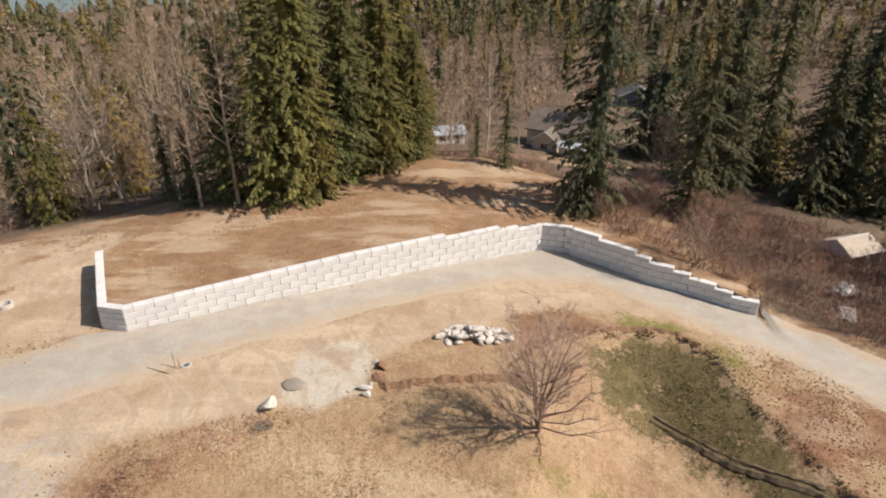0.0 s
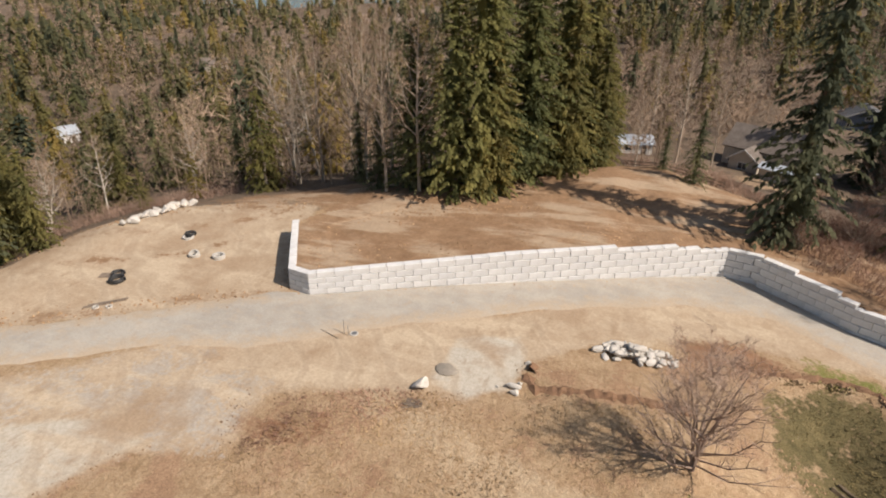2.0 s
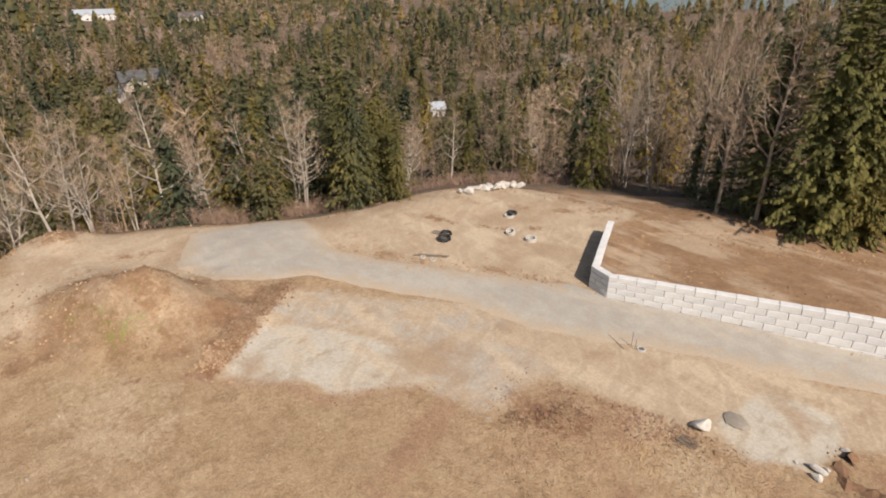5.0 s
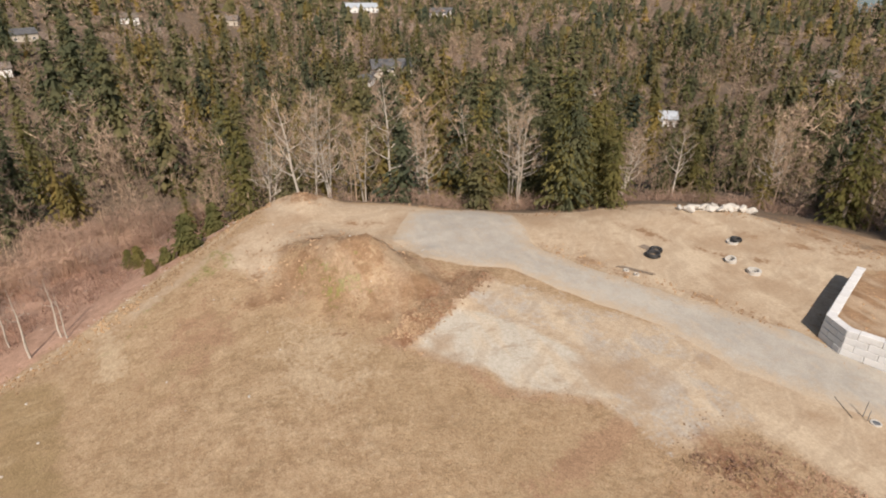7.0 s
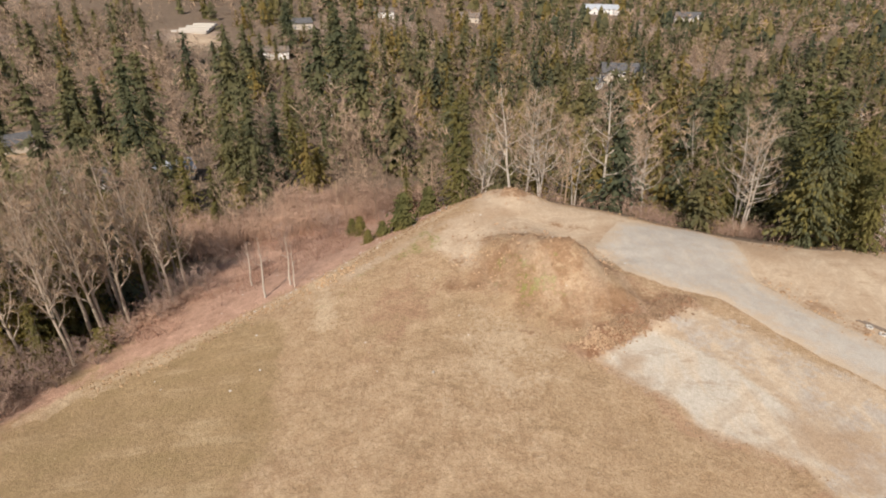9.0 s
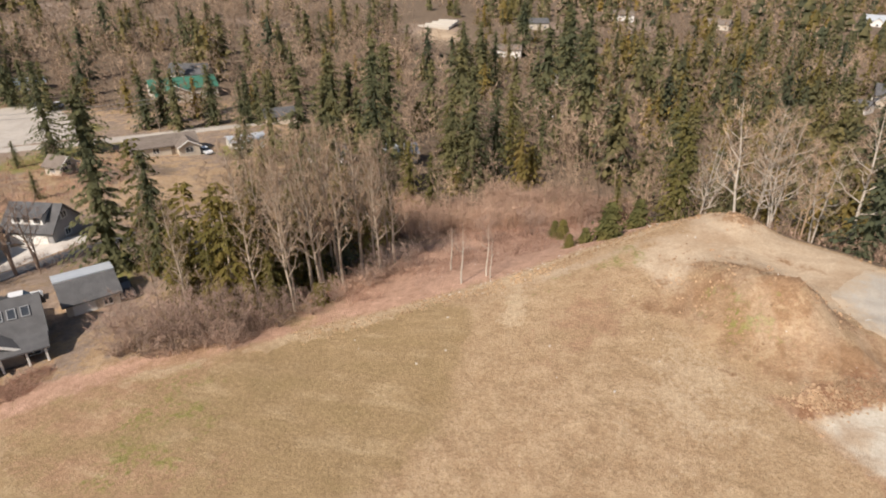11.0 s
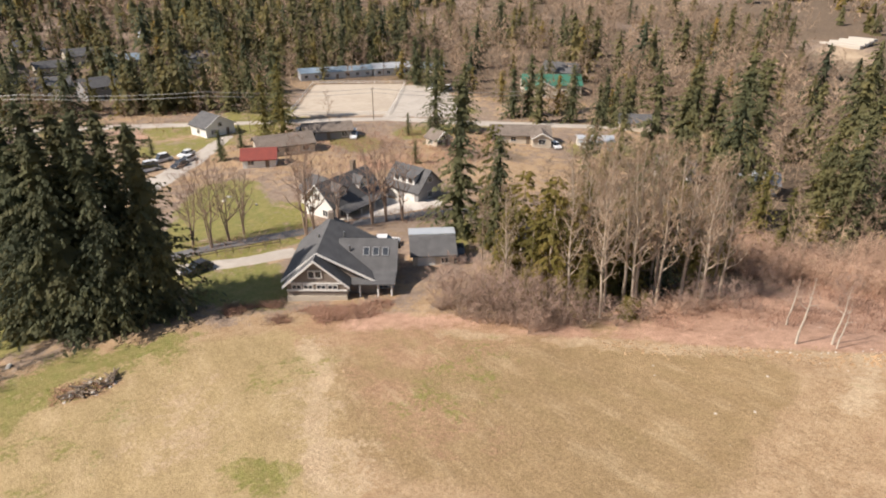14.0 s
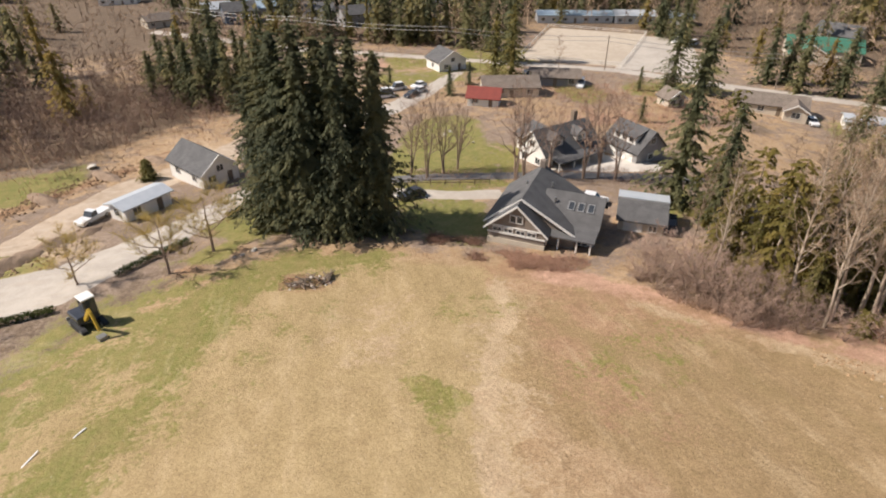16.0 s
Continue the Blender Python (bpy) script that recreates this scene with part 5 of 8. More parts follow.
plant([(tree_thing("shrub", bare_tree(141 + i, 4.0, 2.5, 7, 5, 8, 0.013, 0.08, 0.12, 0.022, (0.1 * i, 0.05), 6, sides=3), FRUIT_BARK, SHRUB_TWIG, "leafless tangled shrub at the edge of the meadow", "shrub"), 4) for i in range(3)], [
    (-35, -54.5, 4.2), (-36, -52, 5.2), (-38, -49.5, 5), (-40, -46, 5.6), (-42, -44.5, 5.4), (-44.5, -42.5, 4.2), (-43.5, -47.5, 6), (-40.5, -50.5, 5.6), (-37, -55.5, 5), (-46, -45.5, 5.2), (-45.5, -40.8, 3), (-39.5, -43, 3.2), (-47.5, -41.5, 3.8), (-42, -53, 5.5), (-39, -57.5, 5),
    (-49, -38.5, 3), (-53, -38, 3.4), (-66, -34, 3.6), (-58, -36, 3), (-72, -30, 3.8), (-78, -12, 2.6), (-62, -36.5, 4), (-75, -36, 4.4), (-80, -28, 4), (-86, -22, 4.2),
], 16, 1.0, "shrubs along the meadow", 0.1)
plant([(tree_thing("willow_tree", bare_tree(131, 7.5, 4.4, 13, 8, 20, 0.03, 0.2, 0.15, 0.034, rise=(0.2, 0.8)), FRUIT_BARK, WILLOW, "yellow budding willow on the lawn", "deciduous tree"), 7.5)], [(20.9, -68.8, 8.8), (16.2, -73.8, 9), (32, -70, 7)], 14, 1.0, "willows on the lawn", 0.1)


GARDENS = [
    (-290, 60, 16), (-262, 52, 12), (-576, 190, 31), (-610, 124, 41), (-485, -68, 23), (-500, -2, 20), (-385, -104, 23), (-212, -50, 11), (-258, -58, 12), (-225, 148, 10), (-205, 258, 16), (-163, 134, 10),
    (-330, -138, 30), (-365, -165, 27), (-305, -97, 16), (-128, -66, 12), (-115, -80, 14), (-125, -88, 15), (-108, -98, 13), (-145, -116, 14), (-160, -165, 16), (28, -262, 26), (-10, -255, 19), (45, -360, 30), (-20, -325, 16), (90, -325, 19),
    (10, -296, 16), (-60, -286, 14), (62, 185, 12), (165, 495, 27), (40, -280, 13), (22, -278, 12), (58, -262, 12), (104, -498, 24), (60, -338, 13), (-5, -309, 11), (-57, -368, 14), (1, -386, 14), (37, -369, 13), (66, -438, 16), (-36, -306, 11),
]


def stocked(px, py):
    """Where woods may stand: off the meadow, the terrace, the roads and gardens; how densely, between 0 and 1."""
    d = np.hypot(px, py)
    free = (inside(px, py, FIELD_EDGE) < -5) & (inside(px, py, UPLAND) < -3) & (inside(px, py, PAD) < -4) & (inside(px, py, VALLEY) < 0)
    view = np.degrees(np.arctan2(-px, py)) % 360
    red_bank = (px < -48) & (px > -88) & (py < 2) & (py > -38) & (px - 0.8 * py > -86)
    house_side = (inside(px, py, [(6, 100), (46, 100), (48, 146), (76, 144), (76, 172), (40, 178), (14, 150)]) > 0)
    right_open = (px > 8) & (px < 90) & (py < 104) & (py > 30)
    gardens = np.zeros(np.shape(px), bool)
    for hx, hy, hr in GARDENS:
        gardens |= (px - hx) ** 2 + (py - hy) ** 2 < hr * hr
    glades = grain(px, py, 55.0, 2)
    dense = 1.0 * (glades > np.where(d < 260, -0.8, -0.62))
    south = (view > 128) & (view < 225)
    dense = np.where(south & (d < 520), np.where(d > 225, 1.0, np.where(view < 158, 0.9, 0.5)) * (glades > np.where(d > 225, np.where(view > 172, -0.2, -0.85), np.where(view < 158, -0.4, -0.12))), dense)
    return np.where(free & ~red_bank & ~house_side & ~right_open & ~gardens & (inside(px, py, LAKE) < -20), dense, 0.0)


def scatter(masters, near, far, gap, seed, tall, sector, share, clump=1.0, floor=0.18, where=None):
    """One mesh of many far trees: masters of unit height set out over a ring of land."""
    rng = np.random.default_rng(seed)
    count = int(math.pi * (far * far - near * near) / (gap * gap) * (sector[1] - sector[0]) / 360)
    rad = np.sqrt(rng.uniform(near * near, far * far, count))
    az = np.radians(rng.uniform(sector[0], sector[1], count))
    px, py = -rad * np.sin(az), rad * np.cos(az)
    stand = grain(px + 300, py - 120, 38.0, 2) * clump
    ok = rng.random(count) < (where or stocked)(px, py) * share * np.clip(0.6 + 1.3 * stand, floor, 1.0)
    px, py = px[ok], py[ok]
    z = ground_height(px, py) + relief(px, py)
    h = (tall[0] + (tall[1] - tall[0]) * rng.random(len(px)) ** 1.5) * (1 + 0.25 * grain(px, py, 40.0, 1))
    h = h * np.where((inside(px, py, [(-150, 700), (-120, 400), (-330, 330), (-520, 560)]) > 0), 0.75, 1.0)
    turn = rng.uniform(0, 2 * math.pi, len(px))
    wide = (0.75 * h + 0.25 * tall[1]) * rng.uniform(0.75, 1.3, len(px))
    kind = rng.integers(0, len(masters), len(px))
    tone = np.clip(0.5 + 0.3 * grain(px - 80, py + 40, 26.0, 2) + rng.normal(0, 0.24, len(px)), 0, 1)
    verts, faces, tones, base = [], [], [], 0
    for i, (v, f) in enumerate(masters):
        k = np.nonzero(kind == i)[0]
        if not len(k):
            continue
        c, s = np.cos(turn[k])[:, None], np.sin(turn[k])[:, None]
        x = (v[None, :, 0] * c - v[None, :, 1] * s) * wide[k][:, None] + px[k][:, None]
        y = (v[None, :, 0] * s + v[None, :, 1] * c) * wide[k][:, None] + py[k][:, None]
        w = v[None, :, 2] * h[k][:, None] + z[k][:, None] - 0.3
        verts.append(np.stack([x, y, w], -1).reshape(-1, 3))
        faces.append((f[None] + (np.arange(len(k)) * len(v))[:, None, None] + base).reshape(-1, 3))
        tones.append(np.repeat(tone[k], len(v)))
        base += len(k) * len(v)
    return np.concatenate(verts), np.concatenate(faces), np.concatenate(tones)


def joined(*pieces):
    verts, faces, base = [], [], 0
    for v, f in pieces:
        verts.append(v), faces.append(f + base)
        base += len(v)
    return np.concatenate(verts), np.concatenate(faces)


def wood(name, mesh_parts, material, label):
    v, f = joined(*[piece[:2] for piece in mesh_parts])
    me = mesh_of(name, v, f, material)
    me.attributes.new("tone", "FLOAT", "POINT").data.foreach_set("value", np.concatenate([piece[2] for piece in mesh_parts]).astype(np.float32))
    tagged(new(name, me), label, "woodland", kind="stuff")


lx, ly = np.meshgrid(np.arange(-1560, -160, 20.0), np.arange(500, 2340, 20.0))
lake_mesh, _ = sheet_mesh("water", lx, ly, np.full(lx.shape, -25.5), inside(lx, ly, LAKE) > -45, WATER)
tagged(new("water", lake_mesh), "still blue-grey lake beyond the woods", "lake", kind="structure")
SECTOR = (-45, 211)
def mixed(px, py):
    """Where conifers are fewer among the leafless trees."""
    view = np.degrees(np.arctan2(-px, py)) % 360
    thin = (view > 114) & (view < 152) & (np.hypot(px, py) > 150)
    pale = ((view > 346) | (view < 16)) & (np.hypot(px, py) < 340)
    glade = (px > -118) & (px < -48) & (py > -46) & (py < 6)
    return stocked(px, py) * np.where(glade, 0.04, np.where(thin, 0.32, np.where(pale, 0.3, 1.0)))


BELT = [(-57, -200), (-78, -238), (-100, -262), (-70, -310), (30, -330), (70, -292), (40, -256), (0, -228)]
WASTE = [(-66, -92), (-84, -112), (-112, -134), (-86, -160), (-40, -180), (0, -200), (24, -180), (20, -130), (48, -100), (70, -120), (60, -200), (0, -245), (-56, -250), (-30, -130)]


def belt(px, py):
    """The fir wood along the country road."""
    clear = np.ones(np.shape(px), bool)
    for hx, hy, hr in GARDENS:
        clear &= (px - hx) ** 2 + (py - hy) ** 2 > (0.55 * hr) ** 2
    behind = inside(px, py, [(-98, -246), (-150, -240), (-200, -300), (-170, -420), (-60, -420), (-76, -300)])
    return np.where((np.maximum(inside(px, py, BELT), behind) > 0) & clear, 1.0, 0.0)


def waste(px, py):
    """Rough ground between the houses in the valley."""
    return np.where((inside(px, py, WASTE) > 0) & (grain(px, py, 24.0, 2) > -0.1), 1.0, 0.0)


def open_land(px, py):
    """Unbuilt land between the far gardens, grown over with leafless trees."""
    clear = (inside(px, py, VALLEY) < -2) & (inside(px, py, BELT) < 0) & (inside(px, py, FIELD_EDGE) < -5)
    for hx, hy, hr in GARDENS:
        clear &= (px - hx) ** 2 + (py - hy) ** 2 > (0.8 * hr) ** 2
    road = trail(px, py, [(60, -260), (5, -216), (-61, -180), (-90, -168), (-113, -147), (-150, -126)], 7)
    return np.where(clear & (road < 0.1) & (grain(px, py, 34.0, 2) > -0.12), 1.0, 0.0)


c_near = [conifer(191 + i, 1.0, 0.24, 26, 6, 5, 0.056, 0.58, sag=0.28, ragged=0.6, core=0.16, sides=7, plump=0.32)[1] for i in range(4)]
c_mid = [conifer(201 + i, 1.0, 0.265, 20, 6, 3, 0.085, 0.6, ragged=0.65, core=0.22, sides=5, plump=0.34)[1] for i in range(4)]
c_mid_two = [conifer(211 + i, 1.0, 0.25, 20, 6, 3, 0.085, 0.5, sag=0.3, ragged=0.65, core=0.22, sides=5, plump=0.34, hang=0.6)[1] for i in range(3)]
c_far = [conifer(221 + i, 1.0, 0.28, 14, 5, 2, 0.11, 0.54 + 0.05 * i, sag=0.26, ragged=0.65, core=0.26, sides=4, plump=0.36)[1] for i in range(4)]
c_tiny = [conifer(236 + i, 1.0, 0.36, 5, 3, 1, 0.24, 0.56, ragged=0.5, core=0.6, sides=4, plump=0.5)[1] for i in range(3)]
c_dim = [conifer(231 + i, 1.0, 0.36, 8, 3, 1, 0.2, 0.56, ragged=0.5, core=0.6, sides=5, plump=0.5)[1] for i in range(4)]


def slim(made, faces=30):
    """The first stem and the twigs of a leafless tree, in one mesh."""
    (v, f), crown = made
    return joined((v[:18], f[:faces]), crown)


b_mid = [joined(*bare_tree(241 + i, 1.0, 0.16, 12, 4, 6, 0.0085, 0.25, 0.08, 0.0042, sides=3, rise=(0.8, 1.8))) for i in range(4)]
b_far = [slim(bare_tree(251 + i, 1.0, 0.21, 10, 2, 4, 0.009, 0.12, 0.16, 0.0135, sides=3, rise=(0.7, 1.7))) for i in range(4)]
b_dim = [bare_tree(261 + i, 1.0, 0.32, 7, 1, 4, 0.008, 0.06, 0.22, 0.034, sides=3, rise=(0.6, 1.4))[1] for i in range(4)]
wood("woodland_firs", [scatter(c_near, 72, 122, 12, 41, (9, 22), SECTOR, 0.9, 1.3, 0.08, where=mixed), scatter(c_mid, 122, 190, 10.5, 1, (9, 24), SECTOR, 0.9, 1.3, 0.08, where=mixed), scatter(c_far, 190, 430, 10.5, 2, (8, 22), SECTOR, 0.9, 1.3, 0.08, where=mixed), scatter(c_dim, 430, 900, 15.5, 3, (10, 23), SECTOR, 0.9, 1.3, 0.08, where=mixed), scatter(c_tiny, 900, 1800, 29, 13, (13, 24), SECTOR, 0.9, where=mixed), scatter(c_far, 190, 440, 8.4, 31, (13, 25), (150, 215), 0.9, 0.7, 0.45, belt)], WOOD_FIR, "dense dark green fir wood covering the valley")
wood("woodland_cedars", [scatter(c_near, 72, 122, 14, 42, (8, 19), SECTOR, 0.9, 1.0, 0.15, where=mixed), scatter(c_mid_two, 122, 190, 12.5, 4, (8, 21), SECTOR, 0.9, 1.0, 0.15, where=mixed), scatter(c_far, 190, 430, 13.5, 5, (8, 19), SECTOR, 0.9, 1.0, 0.15, where=mixed), scatter(c_dim, 430, 900, 22, 6, (9, 19), SECTOR, 0.9, where=mixed)], WOOD_CEDAR, "olive green cedars among the wood")
wood("woodland_bare_trees", [scatter(b_mid, 70, 130, 7.2, 7, (9, 18), SECTOR, 1.0, -0.9, 0.4), scatter(b_far, 130, 200, 6.8, 11, (9, 18), SECTOR, 1.0, -0.9, 0.4), scatter(b_far, 200, 430, 9.0, 8, (9, 17), SECTOR, 1.0, -0.9, 0.45), scatter(b_dim, 430, 900, 12, 9, (10, 18), SECTOR, 1.0, -0.9, 0.45), scatter(b_dim, 900, 1700, 31, 10, (12, 20), SECTOR, 1.0, -0.9, 0.45), scatter(b_far, 150, 430, 8, 61, (8, 15), (116, 172), 1.0, -0.6, 0.6), scatter(b_mid, 95, 260, 11, 32, (4, 11), (120, 220), 0.8, 0.8, 0.3, waste), scatter(b_far, 225, 430, 9.5, 62, (6, 13), (160, 212), 1.0, -0.6, 0.5, open_land), scatter(b_dim, 430, 900, 15, 63, (8, 15), (150, 212), 1.0, -0.6, 0.5, open_land), scatter(b_far, 110, 330, 9, 64, (8, 15), (-14, 16), 1.0, -0.6, 0.5)], WOOD_TWIG, "leafless grey-brown trees among the wood")
under = [bare_tree(271 + i, 1.0, 0.6, 9, 1, 4, 0.01, 0.05, 0.3, 0.022, sides=3)[1] for i in range(4)]
wood("woodland_understory", [scatter(under, 72, 250, 5.6, 51, (2.2, 5.5), SECTOR, 1.0, 0.4, 0.6)], WOOD_TWIG, "leafless brown undergrowth beneath the trees")
SLOPE = [(20, -148), (36, -135), (50, -122), (66, -119), (120, -122), (140, -190), (60, -205), (34, -176)]
wood("woodland_bare_trees", [scatter(b_far, 110, 250, 3.3, 71, (4.5, 10), (185, 232), 1.0, 0.3, 0.7, lambda px, py: np.where(inside(px, py, SLOPE) > 0, 1.0, 0.0))], DARK_BRUSH, "leafless grey-brown trees on the slope beyond the dirt track")


# ---- buildings ----
def bars_bm(w, h, t, deep, mullions=1, bm=None):
    """A rectangular frame of bars in the xz plane, centred on the origin."""
    bm = bm or bmesh.new()
    box_bm(w + 2 * t, deep, t, 0, 0, h / 2 + t / 2, bm=bm), box_bm(w + 2 * t, deep, t, 0, 0, -h / 2 - t / 2, bm=bm)
    box_bm(t, deep, h, -w / 2 - t / 2, 0, 0, bm=bm), box_bm(t, deep, h, w / 2 + t / 2, 0, 0, bm=bm)
    for i in range(mullions):
        box_bm(t * 0.7, deep * 0.8, h, -w / 2 + w * (i + 1) / (mullions + 1), 0, 0, bm=bm)
    return bm


def window(parent, x, y, z, w, h, turn=0.0, mullions=1, trim=None):
    """A window with frame and pane; turn: the way that it faces, 0 for the front (-y)."""
    top = part("window", bars_bm(w, h, 0.1, 0.12, mullions), trim or WHITE_PAINT, parent)
    top.matrix_basis = pose(x, y, z, 0, 0, turn)
    part("pane", box_bm(w, 0.05, h), GLASS, top)
    return top


def roof_slab(x0, x1, run, low, high, thick, over_side, over_end, base=0.0):
    """Two slabs that meet in a ridge along y: eaves at x0 and x1, gables at run[0] and run[1]."""
    mid = (x0 + x1) / 2
    slope = (high - low) / (mid - x0)
    bm = bmesh.new()
    a, b = run[0] - over_end, run[1] + over_end
    lo = low - slope * over_side
    outline = [(x0 - over_side, lo), (mid, high), (x1 + over_side, lo), (x1 + over_side, lo + thick), (mid, high + thick * 1.2), (x0 - over_side, lo + thick)]
    return prism_bm(outline, b - a, bm, Matrix.Translation((0, a, base)))


def gabled(parent, x0, x1, y0, y1, eave, ridge, walls, roof, along="y", floor=0.0, over=0.5, thick=0.22, wall_label="", roof_label=""):
    """Walls up to the gables, and a pitched roof over them; the ridge runs along x or y."""
    if along == "y":
        m, a0, a1, run = Matrix(), x0, x1, (y0, y1)
    else:
        m, a0, a1, run = pose(0, 0, 0, 0, 0, -90) @ Matrix.Diagonal((-1, 1, 1, 1)), y0, y1, (x0, x1)
        m = Matrix(((0, 1, 0, 0), (1, 0, 0, 0), (0, 0, 1, 0), (0, 0, 0, 1)))
    mid = (a0 + a1) / 2
    bm = prism_bm([(a0, floor - 0.6), (a1, floor - 0.6), (a1, eave), (mid, ridge), (a0, eave)], run[1] - run[0], None, Matrix.Translation((0, run[0], 0)))
    bm.transform(m)
    bmesh.ops.recalc_face_normals(bm, faces=bm.faces[:])
    part("wall", bm, walls, parent, wall_label)
    bm = roof_slab(a0, a1, run, eave, ridge, thick, over, over)
    bm.transform(m)
    bmesh.ops.recalc_face_normals(bm, faces=bm.faces[:])
    return part("roof", bm, roof, parent, roof_label)


def verge_boards(parent, x0, x1, y, eave, ridge, over=0.5, material=None, deep=0.12):
    """White boards along the slopes of a gable."""
    mid = (x0 + x1) / 2
    slope = (ridge - eave) / (mid - x0)
    lo = eave - slope * over
    for side in (-1, 1):
        end = x0 - over if side < 0 else x1 + over
        bm = prism_bm([(end, lo - 0.04), (mid, ridge - 0.04), (mid, ridge + 0.27), (end, lo + 0.27)], deep, None, Matrix.Translation((0, y - deep, 0)))
        part("verge_board", bm, material or WHITE_PAINT, parent)


def dormer(roof, x, y, z, w, h, deep, walls, cover):
    """A small gabled dormer that faces -y."""
    top = part("dormer", prism_bm([(x - w / 2, z), (x + w / 2, z), (x + w / 2, z + h), (x, z + h + w * 0.35), (x - w / 2, z + h)], deep, None, Matrix.Translation((0, y, 0))), walls, roof)
    part("dormer_roof", roof_slab(x - w / 2, x + w / 2, (y, y + deep), z + h, z + h + w * 0.35, 0.12, 0.25, 0.25), cover, top)
    part("pane", box_bm(w * 0.55, 0.06, h * 0.6, x, y - 0.03, z + h * 0.55), GLASS, top)


def on_ground(x, y, yaw, drop=0.0):
    return pose(x, y, height_at(x, y) - drop, 0, 0, yaw)


# main house: taupe gabled wing, porch wing with roof lights, steep wing behind
house = thing("house", pose(-20.2, -68.7, -10.45, 0, 0, 146.5), "taupe shingled house with steep dark roofs and white trim", "house")
gabled(house, 0, 7.8, 0, 9, 2.9, 6.3, TAUPE, SHINGLE, "y", wall_label="taupe shingled gable wall", roof_label="dark asphalt shingle roof")
verge_boards(house, 0, 7.8, -0.52, 2.9, 6.3)
part("skirting", box_bm(7.9, 0.1, 1.25, 3.9, -0.06, 0.5), CREAM_PAINT, house, "cream cladding band along the foot")
part("band", box_bm(7.9, 0.14, 0.18, 3.9, -0.08, 1.95), WHITE_PAINT, house)
part("band", box_bm(7.9, 0.14, 0.14, 3.9, -0.08, 3.0), WHITE_PAINT, house)
for wx in (1.3, 2.8, 4.5, 6.0):
    window(house, wx, -0.06, 2.45, 1.1, 0.5, 0, 1)
for wx in (3.35, 4.25):
    window(house, wx, -0.06, 4.3, 0.7, 0.9, 0, 0)
porch_roof = gabled(house, 6.5, 13.7, 3.4, 10.8, 2.9, 5.9, GREY_SIDING, SHINGLE, "x", roof_label="dark shingle roof with three roof lights")
for px_ in (9.4, 11.8, 13.6):
    part("porch_post", box_bm(0.22, 0.22, 3.0, px_, 1.0, 1.1, bevel=0.02), WHITE_PAINT, house)
part("porch_floor", box_bm(6, 2.6, 0.25, 10.8, 2.0, -0.05), TIMBER, house)
part("porch_shade", prism_bm([(0.6, 2.35), (3.2, 2.85), (3.2, 3.05), (0.6, 2.55)], 6.2, None, Matrix(((0, 1, 0, 7.9), (1, 0, 0, 0), (0, 0, 1, 0), (0, 0, 0, 1)))), SHINGLE, house)
for k, sx in enumerate((9.9, 11.2, 12.5)):
    sky_light = part("roof_light", bars_bm(0.7, 1.1, 0.1, 0.16, 0), STEEL, porch_roof)
    sky_light.matrix_basis = Matrix.Translation((sx, 5.5, 4.92)) @ pose(0, 0, 0, -51.0, 0, 0)
    part("pane", box_bm(0.7, 0.06, 1.1), GLASS, sky_light)
# wide wing behind the gable, with one long slope
part("wall", prism_bm([(-0.4, -0.6), (11.4, -0.6), (11.4, 2.4), (3.95, 6.4), (-0.4, 2.9)], 11.2, None, Matrix.Translation((0, 2.0, 0))), TAUPE, house)
part("roof", prism_bm([(-1.1, 2.4), (3.95, 6.5), (12.4, 1.95), (12.4, 2.2), (3.95, 6.78), (-1.1, 2.65)], 12.2, None, Matrix.Translation((0, 1.4, 0))), SHINGLE, house, "long dark shingle roof")
part("verge_board", prism_bm([(3.95, 6.42), (12.4, 1.87), (12.4, 2.18), (3.95, 6.74)], 0.12, None, Matrix.Translation((0, 1.26, 0))), WHITE_PAINT, house)
part("verge_board", prism_bm([(-1.1, 2.32), (3.95, 6.42), (3.95, 6.74), (-1.1, 2.63)], 0.12, None, Matrix.Translation((0, 1.26, 0))), WHITE_PAINT, house)
part("chimney", box_bm(0.8, 0.8, 1.6, 4.0, 12.9, 6.9, bevel=0.03), TAUPE, house)
for vx, vy, vz in ((7.6, 5.6, 5.3), (3.2, 7.2, 6.3), (6.4, 9.0, 5.9)):
    part("roof_vent", tube_bm(0.14, 0.8, Matrix.Translation((vx, vy, vz)), 8), STEEL, house)
window(house, 9.6, 3.35, 1.5, 1.4, 1.3), window(house, 12.2, 3.35, 1.4, 1.4, 1.9)
window(house, 13.75, 7, 1.7, 1.3, 1.3, 90), window(house, 7.85, 1.0, 1.7, 0.9, 1.1, 90)

shed_garage = thing("garage", pose(-39.3, -68.6, -10.9, 0, 0, 151.5), "small garage with a dark roof and pale metal rear slope", "garage")
gabled(shed_garage, 0, 6.1, 0, 6.0, 2.3, 3.8, CREAM_PAINT, SHINGLE, "x", over=0.45)
part("rear_roof", prism_bm([(3.1, 4.04), (6.0, 3.78), (6.0, 3.92), (3.1, 4.2)], 7.1, None, Matrix(((0, 1, 0, -0.5), (1, 0, 0, 0), (0, 0, 1, 0), (0, 0, 0, 1)))), PALE_METAL, shed_garage, "pale sheet metal rear slope")
part("garage_door", box_bm(2.6, 0.08, 2.1, 2.0, -0.03, 1.0), WHITE_PAINT, shed_garage)
window(shed_garage, 4.7, -0.04, 1.3, 1.0, 0.9)

